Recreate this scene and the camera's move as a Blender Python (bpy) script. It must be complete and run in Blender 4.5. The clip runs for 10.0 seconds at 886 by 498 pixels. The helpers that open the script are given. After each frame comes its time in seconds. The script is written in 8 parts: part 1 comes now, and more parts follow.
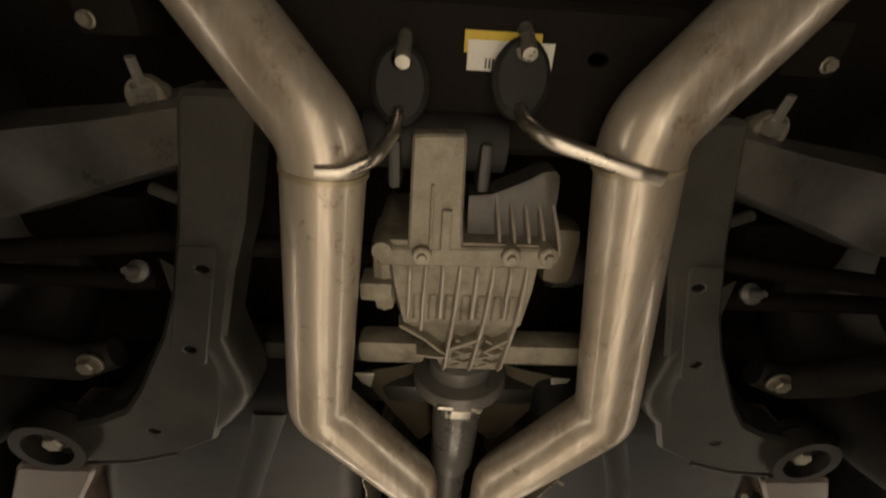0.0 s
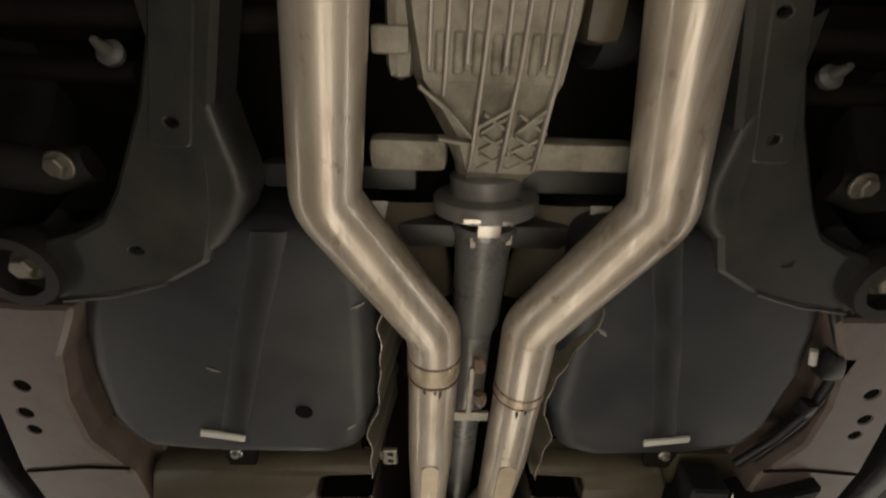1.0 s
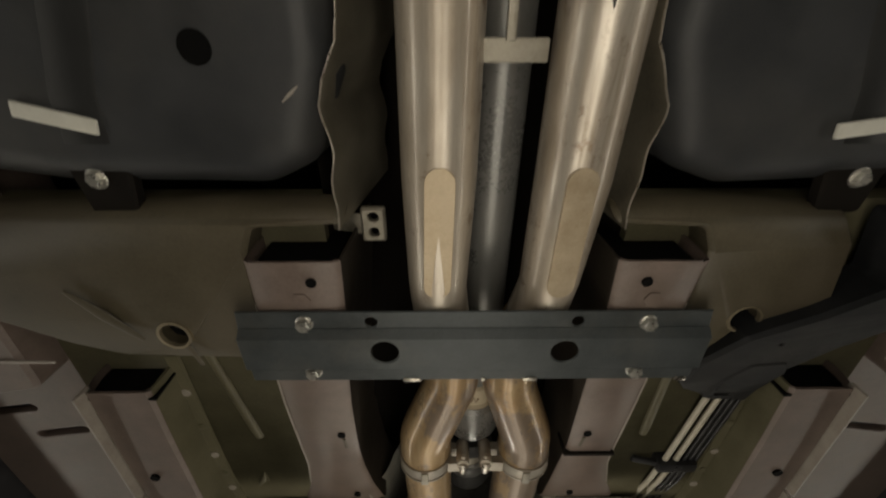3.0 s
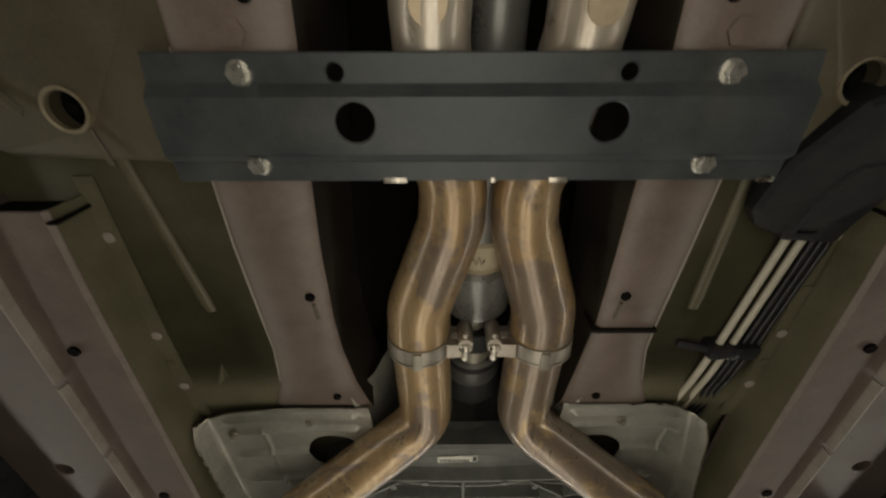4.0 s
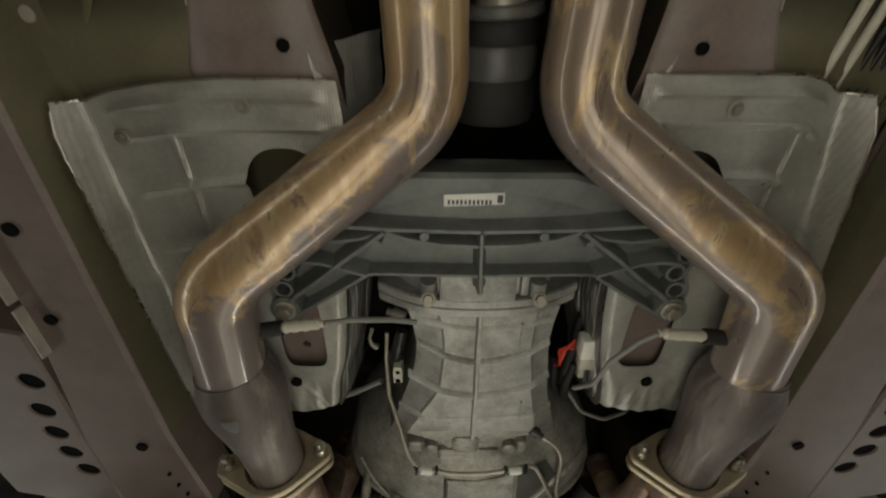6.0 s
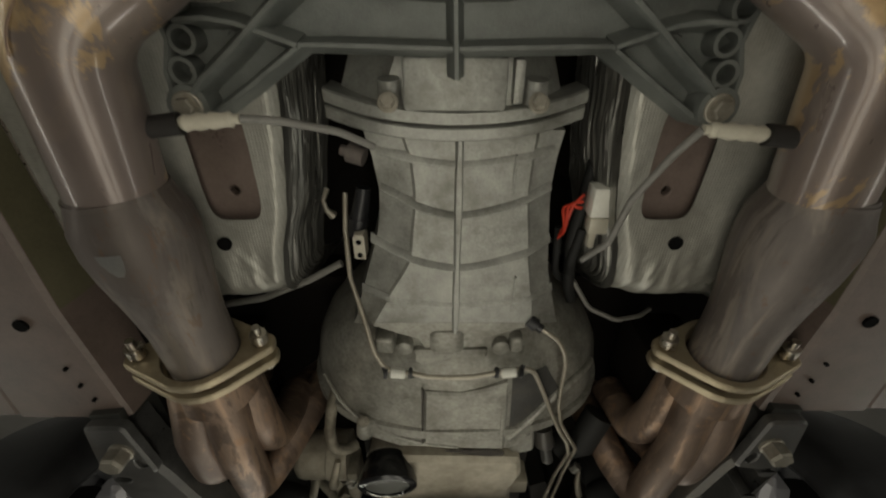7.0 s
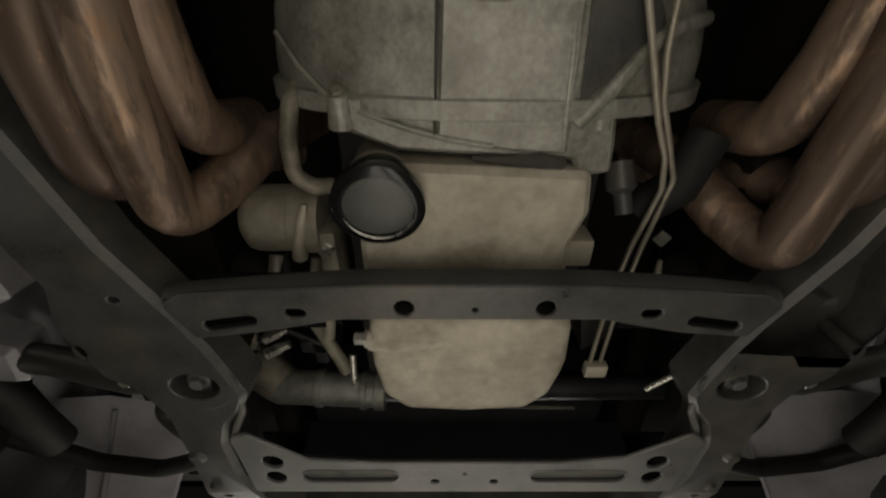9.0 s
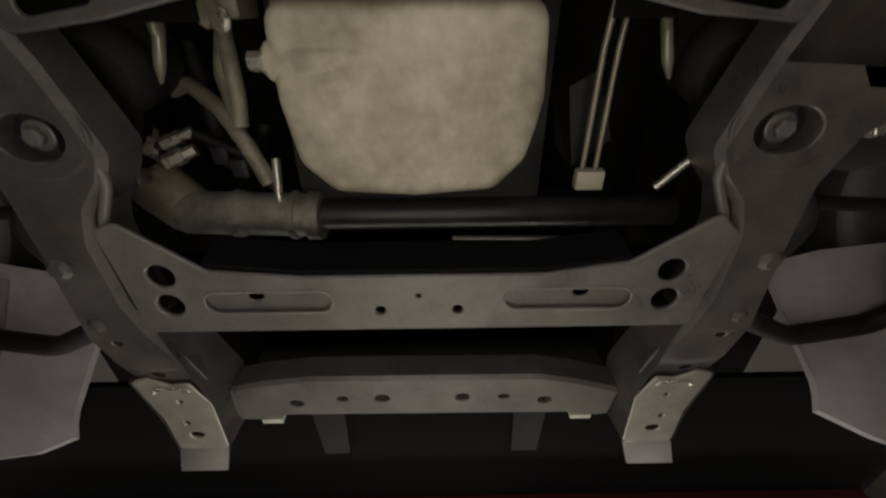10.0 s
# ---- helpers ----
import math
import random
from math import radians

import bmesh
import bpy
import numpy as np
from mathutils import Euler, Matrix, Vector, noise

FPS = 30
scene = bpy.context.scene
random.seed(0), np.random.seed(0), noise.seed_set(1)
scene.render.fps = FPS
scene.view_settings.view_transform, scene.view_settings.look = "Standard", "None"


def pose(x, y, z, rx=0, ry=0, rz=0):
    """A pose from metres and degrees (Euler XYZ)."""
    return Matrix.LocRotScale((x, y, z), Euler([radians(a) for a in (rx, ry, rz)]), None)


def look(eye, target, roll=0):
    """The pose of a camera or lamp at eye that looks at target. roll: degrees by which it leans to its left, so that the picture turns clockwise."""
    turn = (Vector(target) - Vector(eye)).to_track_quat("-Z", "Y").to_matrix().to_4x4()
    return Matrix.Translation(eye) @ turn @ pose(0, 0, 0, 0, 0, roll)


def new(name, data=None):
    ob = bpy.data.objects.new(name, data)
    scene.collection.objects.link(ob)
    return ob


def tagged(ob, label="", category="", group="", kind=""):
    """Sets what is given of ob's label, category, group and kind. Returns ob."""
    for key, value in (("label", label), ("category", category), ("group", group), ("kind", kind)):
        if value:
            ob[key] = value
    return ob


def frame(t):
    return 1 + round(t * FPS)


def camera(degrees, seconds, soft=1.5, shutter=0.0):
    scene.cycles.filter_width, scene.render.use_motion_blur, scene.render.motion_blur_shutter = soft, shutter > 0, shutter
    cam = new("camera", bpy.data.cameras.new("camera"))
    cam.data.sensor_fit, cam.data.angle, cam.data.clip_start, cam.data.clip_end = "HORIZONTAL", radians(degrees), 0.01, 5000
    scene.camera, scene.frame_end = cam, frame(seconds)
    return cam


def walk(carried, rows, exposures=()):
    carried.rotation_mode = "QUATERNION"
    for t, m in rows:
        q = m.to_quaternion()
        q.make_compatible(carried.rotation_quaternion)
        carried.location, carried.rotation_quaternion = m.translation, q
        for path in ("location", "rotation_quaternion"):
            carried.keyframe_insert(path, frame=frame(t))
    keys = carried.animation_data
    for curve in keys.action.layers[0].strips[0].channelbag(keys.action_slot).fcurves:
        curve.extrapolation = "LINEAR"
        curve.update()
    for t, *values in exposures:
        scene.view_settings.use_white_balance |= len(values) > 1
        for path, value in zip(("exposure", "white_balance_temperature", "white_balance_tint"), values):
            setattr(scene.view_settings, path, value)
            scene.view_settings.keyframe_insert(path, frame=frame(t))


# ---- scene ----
cam = camera(95.8, 10.0, 2.1, 0.25)
PATH = [
    (0, (-0.041, 0.962, 1.204), (0.043, 1.931, 2.951), -2.0),
    (0.5, (-0.051, 1.088, 1.157), (0.023, 2.054, 2.906), -2.0),
    (1, (-0.055, 1.269, 1.14), (0.003, 2.243, 2.886), -1.8),
    (1.5, (-0.029, 1.446, 1.173), (0.016, 2.438, 2.909), -1.4),
    (2, (0.006, 1.595, 1.195), (0.037, 2.595, 2.927), -1.2),
    (2.5, (-0.035, 1.74, 1.204), (-0.011, 2.732, 2.94), -1.2),
    (2.7, (-0.041, 1.796, 1.21), (-0.022, 2.788, 2.946), -1.1),
    (3.8, (-0.067, 2.12, 1.213), (-0.053, 3.123, 2.943), -0.9),
    (4, (-0.04, 2.175, 1.22), (-0.038, 3.186, 2.946), -0.3),
    (4.5, (0.0, 2.285, 1.219), (0.001, 3.3, 2.942), -0.3),
    (5, (-0.013, 2.406, 1.213), (-0.011, 3.427, 2.932), -0.4),
    (5.2, (-0.024, 2.471, 1.212), (-0.024, 3.497, 2.929), -0.2),
    (6.3, (-0.06, 2.795, 1.212), (-0.033, 3.796, 2.944), -1.1),
    (6.5, (-0.051, 2.855, 1.223), (-0.022, 3.859, 2.952), -1.2),
    (7, (-0.02, 2.979, 1.228), (0.011, 3.995, 2.951), -1.6),
    (7.5, (0.008, 3.102, 1.22), (0.024, 4.117, 2.943), -0.9),
    (8, (-0.013, 3.237, 1.212), (0.0, 4.26, 2.931), -0.7),
    (8.5, (-0.032, 3.37, 1.237), (-0.034, 4.452, 2.919), 0.3),
    (9, (-0.039, 3.514, 1.232), (-0.029, 4.569, 2.931), -0.3),
    (9.5, (-0.003, 3.705, 1.222), (-0.006, 4.707, 2.952), -0.2),
    (10, (0.027, 3.856, 1.201), (0.041, 4.899, 2.907), -1.4),
]
EXPOSURES = [(0, 0.0, 8000, 14), (0.5, 0.1, 7200, 12), (1.5, 0.05, 6800, 11), (4, -0.20, 6800, 6), (4.5, -0.13, 6700, 6), (6.5, -0.1, 6500, 4), (8.0, -0.40, 6600, 7), (8.5, -0.43, 6600, 8), (9.5, -0.31, 6600, 9), (10, -0.19, 6700, 10)]
walk(cam, [(t, look(eye, target, roll)) for t, eye, target, roll in PATH], EXPOSURES)

# ---- world and lights ----
world = bpy.data.worlds.new("workshop_air")
scene.world = world
world.use_nodes = True
world.node_tree.nodes["Background"].inputs[0].default_value = (0.9, 0.95, 1.0, 1)
world.node_tree.nodes["Background"].inputs[1].default_value = 0.004


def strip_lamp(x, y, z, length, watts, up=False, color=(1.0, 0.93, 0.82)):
    data = bpy.data.lights.new("unseen_strip_light", "AREA")
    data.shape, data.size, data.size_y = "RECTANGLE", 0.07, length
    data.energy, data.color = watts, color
    ob = new("unseen_strip_light", data)
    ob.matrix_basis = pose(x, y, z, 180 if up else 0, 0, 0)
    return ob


# unseen fill bars added under the car, unseen side strips, and dim ceiling tubes
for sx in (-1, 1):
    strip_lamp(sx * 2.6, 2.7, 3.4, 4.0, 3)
    # Added fill: stands in for light that moves with the camera.
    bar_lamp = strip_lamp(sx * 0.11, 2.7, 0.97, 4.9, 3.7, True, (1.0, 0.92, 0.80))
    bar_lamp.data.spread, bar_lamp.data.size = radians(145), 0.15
    # Unseen side strip, placed for the bright lines along the pipes.
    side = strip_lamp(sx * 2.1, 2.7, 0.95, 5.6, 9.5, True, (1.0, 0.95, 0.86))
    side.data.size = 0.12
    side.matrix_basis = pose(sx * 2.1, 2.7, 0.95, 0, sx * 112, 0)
# unseen lamp added low ahead of the car to brighten glossy undersides
front_lamp = strip_lamp(0, 8.7, 0.55, 5.0, 50, True, (1.0, 0.95, 0.86))
front_lamp.data.size = 0.3
front_lamp.matrix_basis = pose(0, 8.7, 0.55, -78, 0, 0) @ pose(0, 0, 0, 0, 0, 90)


# ---- materials ----
def mat(name, a, b, rough=0.5, metal=0.0, scale=40.0, fine=400.0, bump=0.15, spots=None, spot_amount=0.5, stretch=(1, 1, 1), rough_var=0.15):
    """Two colours mixed by coarse and fine noise, with optional stains, bump and uneven gloss."""
    m = bpy.data.materials.new(name)
    m.use_nodes = True
    nt = m.node_tree
    n, l = nt.nodes, nt.links
    p = n["Principled BSDF"]
    tc = n.new("ShaderNodeTexCoord")
    mp = n.new("ShaderNodeMapping")
    mp.inputs["Scale"].default_value = stretch
    l.new(tc.outputs["Object"], mp.inputs["Vector"])
    n1 = n.new("ShaderNodeTexNoise")
    n1.inputs["Scale"].default_value, n1.inputs["Detail"].default_value, n1.inputs["Roughness"].default_value = scale, 6, 0.65
    n2 = n.new("ShaderNodeTexNoise")
    n2.inputs["Scale"].default_value, n2.inputs["Detail"].default_value = fine, 3
    l.new(mp.outputs[0], n1.inputs["Vector"])
    l.new(mp.outputs[0], n2.inputs["Vector"])
    add = n.new("ShaderNodeMath")
    add.operation = "MULTIPLY_ADD"
    add.inputs[1].default_value = 0.35
    l.new(n2.outputs[0], add.inputs[0])
    l.new(n1.outputs[0], add.inputs[2])
    ramp = n.new("ShaderNodeValToRGB")
    ramp.color_ramp.elements[0].position, ramp.color_ramp.elements[1].position = 0.45, 0.9
    ramp.color_ramp.elements[0].color, ramp.color_ramp.elements[1].color = (*a, 1), (*b, 1)
    l.new(add.outputs[0], ramp.inputs[0])
    out = ramp.outputs[0]
    if spots:
        n3 = n.new("ShaderNodeTexNoise")
        n3.inputs["Scale"].default_value, n3.inputs["Detail"].default_value, n3.inputs["Roughness"].default_value = scale * 0.35, 8, 0.7
        l.new(mp.outputs[0], n3.inputs["Vector"])
        r3 = n.new("ShaderNodeValToRGB")
        r3.color_ramp.elements[0].position, r3.color_ramp.elements[1].position = 0.5, 0.68
        r3.color_ramp.elements[1].color = (spot_amount, spot_amount, spot_amount, 1)
        l.new(n3.outputs[0], r3.inputs[0])
        mix = n.new("ShaderNodeMix")
        mix.data_type = "RGBA"
        l.new(r3.outputs[0], mix.inputs["Factor"])
        l.new(out, mix.inputs["A"])
        mix.inputs["B"].default_value = (*spots, 1)
        out = mix.outputs["Result"]
    l.new(out, p.inputs["Base Color"])
    rr = n.new("ShaderNodeMapRange")
    rr.inputs["To Min"].default_value, rr.inputs["To Max"].default_value = max(0.02, rough - rough_var), min(1, rough + rough_var)
    rr.inputs["From Min"].default_value, rr.inputs["From Max"].default_value = 0.35, 0.95
    l.new(add.outputs[0], rr.inputs["Value"])
    l.new(rr.outputs[0], p.inputs["Roughness"])
    p.inputs["Metallic"].default_value = metal
    if bump:
        bp = n.new("ShaderNodeBump")
        bp.inputs["Strength"].default_value, bp.inputs["Distance"].default_value = bump, 0.004
        l.new(add.outputs[0], bp.inputs["Height"])
        l.new(bp.outputs[0], p.inputs["Normal"])
    return m


def pipe_mat(name, dark, mid, light, stain, rough, metal=0.6, coat=0.0, torn=None, ash=None):
    """Pipe steel: blotchy heat tint, lengthwise streaks, stains and fine scratches."""
    m = bpy.data.materials.new(name)
    m.use_nodes = True
    nt = m.node_tree
    n, l = nt.nodes, nt.links
    p = n["Principled BSDF"]
    tc = n.new("ShaderNodeTexCoord")

    def tex(scale, detail, stretch, rgh=0.6, dist=0.0):
        mp = n.new("ShaderNodeMapping")
        mp.inputs["Scale"].default_value = stretch
        l.new(tc.outputs["Object"], mp.inputs["Vector"])
        t = n.new("ShaderNodeTexNoise")
        t.inputs["Scale"].default_value, t.inputs["Detail"].default_value = scale, detail
        t.inputs["Roughness"].default_value, t.inputs["Distortion"].default_value = rgh, dist
        l.new(mp.outputs[0], t.inputs["Vector"])
        return t.outputs[0]

    def mixed(fac, a, b):
        x = n.new("ShaderNodeMix")
        x.data_type = "RGBA"
        l.new(fac, x.inputs["Factor"])
        for key, v in (("A", a), ("B", b)):
            if isinstance(v, tuple):
                x.inputs[key].default_value = (*v, 1)
            else:
                l.new(v, x.inputs[key])
        return x.outputs["Result"]

    def curve(src, lo, hi, top=1.0):
        r = n.new("ShaderNodeMapRange")
        r.inputs["From Min"].default_value, r.inputs["From Max"].default_value, r.inputs["To Max"].default_value = lo, hi, top
        r.interpolation_type = "SMOOTHSTEP"
        l.new(src, r.inputs["Value"])
        return r.outputs[0]

    blotch, streak, speck, scr = tex(9, 5, (1, 0.5, 1)), tex(46, 4, (1, 0.10, 1), 0.6, 0.4), tex(26, 8, (1, 0.8, 1), 0.75), tex(420, 3, (1, 0.25, 1))
    col = mixed(curve(blotch, 0.36, 0.62), dark, mid)
    col = mixed(curve(streak, 0.44, 0.68, 0.8), col, light)
    col = mixed(curve(speck, 0.56, 0.68, 0.8), col, stain)
    if torn:
        # heat-discoloured patches with ragged edges and long runs
        patch = tex(9, 9, (0.5, 0.3, 1.8), 0.66, 0.5)
        col = mixed(curve(patch, 0.50, 0.55, 0.85), col, torn)
        col = mixed(curve(tex(60, 6, (1, 0.3, 1), 0.7), 0.60, 0.66, 0.5), col, stain)
    if ash:
        # hotter side and end of the pipe: the tint turns ash-grey along a ragged border
        colour, y0, y1 = ash
        sep = n.new("ShaderNodeSeparateXYZ")
        l.new(tc.outputs["Object"], sep.inputs[0])

        def calc(op, a, b, c=None):
            m_ = n.new("ShaderNodeMath")
            m_.operation = op
            for k, v in enumerate((a, b, c)):
                if isinstance(v, (int, float)):
                    m_.inputs[k].default_value = v
                elif v is not None:
                    l.new(v, m_.inputs[k])
            return m_.outputs[0]

        across = calc("MULTIPLY_ADD", sep.outputs["Y"], 0.81, calc("MULTIPLY", calc("ABSOLUTE", sep.outputs["X"], 0), -0.58))
        border = calc("ADD", across, calc("MULTIPLY_ADD", tex(70, 7, (1, 1, 0.3), 0.7, 0.3), 0.055, calc("MULTIPLY", tex(9, 4, (1, 1, 1), 0.6), 0.11)))
        col = mixed(curve(border, y0, y1, 0.92), col, colour)
        col = mixed(curve(tex(14, 6, (1.6, 0.35, 1), 0.7, 0.4), 0.60, 0.64, 0.75), col, mid)
    l.new(col, p.inputs["Base Color"])
    p.inputs["Coat Weight"].default_value, p.inputs["Coat Roughness"].default_value = coat, 0.12
    p.inputs["Coat IOR"].default_value = 1.9
    rr = n.new("ShaderNodeMapRange")
    rr.inputs["From Min"].default_value, rr.inputs["From Max"].default_value = 0.3, 0.7
    rr.inputs["To Min"].default_value, rr.inputs["To Max"].default_value = rough + 0.16, rough - 0.10
    l.new(streak, rr.inputs["Value"])
    l.new(rr.outputs[0], p.inputs["Roughness"])
    p.inputs["Metallic"].default_value = metal
    add = n.new("ShaderNodeMath")
    add.operation = "MULTIPLY_ADD"
    add.inputs[1].default_value = 0.3
    l.new(scr, add.inputs[0])
    l.new(speck, add.inputs[2])
    bp = n.new("ShaderNodeBump")
    bp.inputs["Strength"].default_value, bp.inputs["Distance"].default_value = 0.12, 0.003
    l.new(add.outputs[0], bp.inputs["Height"])
    l.new(bp.outputs[0], p.inputs["Normal"])
    return m


STAINLESS = pipe_mat("stainless_pipe", (0.40, 0.335, 0.26), (0.56, 0.49, 0.40), (0.68, 0.62, 0.54), (0.24, 0.165, 0.105), 0.38, 0.6, 0.4)
STRAW = pipe_mat("heat_tinted_pipe", (0.36, 0.235, 0.12), (0.47, 0.325, 0.17), (0.55, 0.42, 0.26), (0.15, 0.105, 0.08), 0.34, 0.5, 0.4, (0.225, 0.175, 0.14), ((0.215, 0.175, 0.16), 2.318, 2.330))
TANFLAT = mat("tan_stained_steel", (0.40, 0.315, 0.21), (0.54, 0.45, 0.325), 0.4, 0.5, 30, 300, 0.1, (0.60, 0.53, 0.42), 0.5)
# Black for soot runs, joints, and shade painted in gaps and slots.
SOOTSHADE = mat("black_soot_and_shade", (0.02, 0.017, 0.014), (0.06, 0.05, 0.04), 0.7, 0.0, 60, 400, 0.1)
CATSKIN = pipe_mat("scaled_converter_steel", (0.135, 0.118, 0.110), (0.20, 0.175, 0.16), (0.27, 0.23, 0.19), (0.17, 0.10, 0.06), 0.5, 0.5, 0.0, (0.12, 0.10, 0.09))
HEADER = pipe_mat("scorched_header_steel", (0.15, 0.108, 0.084), (0.26, 0.185, 0.138), (0.38, 0.255, 0.17), (0.33, 0.195, 0.11), 0.42, 0.5, 0.0, (0.12, 0.085, 0.065))
CLAMPSTEEL = mat("zinc_band_steel", (0.5, 0.46, 0.4), (0.68, 0.64, 0.57), 0.3, 1.0, 30, 300, 0.05)
CLAMPDULL = mat("dull_band_steel", (0.34, 0.305, 0.26), (0.50, 0.46, 0.40), 0.4, 0.7, 40, 300, 0.08, (0.22, 0.18, 0.13), 0.6)
FLANGE = mat("yellowed_flange_steel", (0.42, 0.36, 0.25), (0.56, 0.48, 0.34), 0.45, 0.8, 30, 300, 0.15, (0.24, 0.16, 0.09), 0.5)
CAST = mat("dusty_cast_aluminium", (0.21, 0.19, 0.15), (0.40, 0.37, 0.30), 0.58, 0.35, 34, 400, 0.5, (0.095, 0.078, 0.055), 0.8)
# Pale tone that paints bright edge lines; also used for sealer and scuffs.
EDGE = mat("pale_edge_and_highlight", (0.34, 0.30, 0.26), (0.46, 0.42, 0.37), 0.4, 0.2, 30, 300, 0.1)
XCAST = mat("dark_grey_casting", (0.11, 0.118, 0.11), (0.20, 0.21, 0.195), 0.48, 0.35, 26, 500, 0.3, (0.08, 0.08, 0.07), 0.5)
CASTGREY = mat("grey_cast_aluminium", (0.23, 0.23, 0.208), (0.44, 0.44, 0.405), 0.42, 0.45, 30, 300, 0.28, (0.12, 0.115, 0.095), 0.7)
SUMP = mat("cast_sump_aluminium", (0.25, 0.22, 0.165), (0.54, 0.50, 0.405), 0.5, 0.2, 13, 60, 0.22, (0.19, 0.16, 0.115), 0.65)
BLACKSTEEL = mat("black_painted_steel", (0.023, 0.0235, 0.0215), (0.051, 0.0515, 0.046), 0.42, 0.0, 9, 240, 0.12, (0.07, 0.062, 0.048), 0.5)
COVERSTEEL = mat("dark_cover_steel", (0.014, 0.0147, 0.0158), (0.025, 0.026, 0.028), 0.55, 0.1, 14, 300, 0.06, (0.07, 0.065, 0.06), 0.35)
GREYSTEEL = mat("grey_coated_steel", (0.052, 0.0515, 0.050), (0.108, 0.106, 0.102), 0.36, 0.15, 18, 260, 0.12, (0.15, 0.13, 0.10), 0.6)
LIGHTSTEEL = mat("pale_grey_coated_steel", (0.110, 0.109, 0.106), (0.19, 0.188, 0.182), 0.36, 0.15, 18, 260, 0.08, (0.21, 0.19, 0.16), 0.5)
DARKSTEEL = mat("dark_worn_steel", (0.012, 0.011, 0.010), (0.03, 0.027, 0.025), 0.6, 0.1, 14, 300, 0.15)
BRACE = mat("blue_grey_brace_steel", (0.048, 0.056, 0.060), (0.085, 0.095, 0.10), 0.42, 0.35, 16, 300, 0.08, (0.16, 0.15, 0.13), 0.3)
TANK = mat("black_tank_plastic", (0.021, 0.023, 0.026), (0.042, 0.044, 0.048), 0.45, 0.0, 7, 500, 0.1, (0.08, 0.075, 0.066), 0.4)
STRAP = mat("strap_channel_dark", (0.012, 0.0125, 0.013), (0.024, 0.025, 0.026), 0.5, 0.0, 9, 300, 0.1)
PANPAINT = mat("olive_sealed_floor_paint", (0.100, 0.092, 0.055), (0.172, 0.157, 0.099), 0.42, 0.0, 8, 260, 0.1, (0.08, 0.07, 0.042), 0.5)
BROWNPAN = mat("brown_cross_panel_paint", (0.070, 0.059, 0.038), (0.128, 0.108, 0.072), 0.45, 0.0, 8, 260, 0.1, (0.10, 0.08, 0.06), 0.5)
MAUVE = mat("mauve_primer_paint", (0.130, 0.099, 0.085), (0.212, 0.164, 0.141), 0.38, 0.0, 16, 260, 0.08, (0.13, 0.10, 0.075), 0.55)
# Shade on the tunnel rails' inner walls, put into a dark brown.
WALLSHADE = mat("brown_wall_shade", (0.020, 0.016, 0.012), (0.045, 0.036, 0.027), 0.5, 0.0, 12, 260, 0.15)
# Body paint taken near-black: the shade of cavities is in the colour.
CAVITYDARK = mat("shade_dark_body_paint", (0.008, 0.0065, 0.0055), (0.016, 0.0135, 0.011), 0.75, 0.0, 12, 260, 0.15)
RUBBER = mat("black_rubber", (0.006, 0.006, 0.006), (0.018, 0.018, 0.017), 0.7, 0.0, 30, 400, 0.15)
PLASTIC = mat("black_plastic", (0.015, 0.015, 0.017), (0.03, 0.03, 0.032), 0.35, 0.0, 30, 400, 0.08)
ZINC = mat("zinc_bolt_steel", (0.5, 0.49, 0.45), (0.74, 0.72, 0.66), 0.3, 0.85, 60, 500, 0.05)
DULLBOLT = mat("dull_bolt_steel", (0.24, 0.22, 0.18), (0.4, 0.37, 0.31), 0.45, 0.6, 60, 500, 0.1)
WHITE = mat("white_plastic", (0.66, 0.65, 0.58), (0.8, 0.79, 0.72), 0.45, 0.0, 40, 400, 0.05)
IVORY = mat("ivory_coated_line", (0.50, 0.47, 0.38), (0.62, 0.58, 0.48), 0.35, 0.0, 40, 400, 0.03)
PAPER = mat("yellowed_paper", (0.40, 0.34, 0.24), (0.52, 0.45, 0.33), 0.6, 0.0, 40, 300, 0.05, (0.34, 0.26, 0.16), 0.5)
SHAFT = mat("painted_shaft_steel", (0.20, 0.20, 0.197), (0.26, 0.257, 0.245), 0.30, 0.5, 10, 300, 0.05)
REDPAINT = mat("red_body_paint", (0.085, 0.016, 0.014), (0.12, 0.024, 0.02), 0.4, 0.0, 10, 200, 0.0)
REDWIRE = mat("red_wire", (0.5, 0.04, 0.02), (0.6, 0.06, 0.03), 0.4, 0.0, 40, 200, 0.0)
YELLOW = mat("yellow_label_paper", (0.62, 0.45, 0.05), (0.7, 0.52, 0.08), 0.6, 0.0, 40, 200, 0.0)
TYRE = mat("grey_worn_tyre_rubber", (0.04, 0.04, 0.042), (0.07, 0.07, 0.072), 0.6, 0.0, 20, 300, 0.15)
LINERFELT = mat("dust_grey_liner_felt", (0.45, 0.43, 0.46), (0.56, 0.54, 0.57), 0.55, 0.0, 20, 300, 0.15, (0.26, 0.255, 0.25), 0.5)
PIPESTEEL = mat("dull_plated_pipe", (0.30, 0.275, 0.22), (0.46, 0.42, 0.345), 0.35, 0.4, 30, 300, 0.05, (0.18, 0.15, 0.11), 0.5)
DUSTYALLOY = mat("dust_grey_alloy", (0.30, 0.29, 0.305), (0.40, 0.39, 0.405), 0.4, 0.2, 10, 200, 0.04, (0.24, 0.23, 0.235), 0.5)
ALLOY = mat("grey_alloy_barrel", (0.10, 0.10, 0.105), (0.16, 0.16, 0.165), 0.45, 0.3, 10, 200, 0.03)
# Near-black for discs and plates that paint the shade in holes.
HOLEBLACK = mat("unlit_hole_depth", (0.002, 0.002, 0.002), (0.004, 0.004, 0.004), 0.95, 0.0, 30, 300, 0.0)
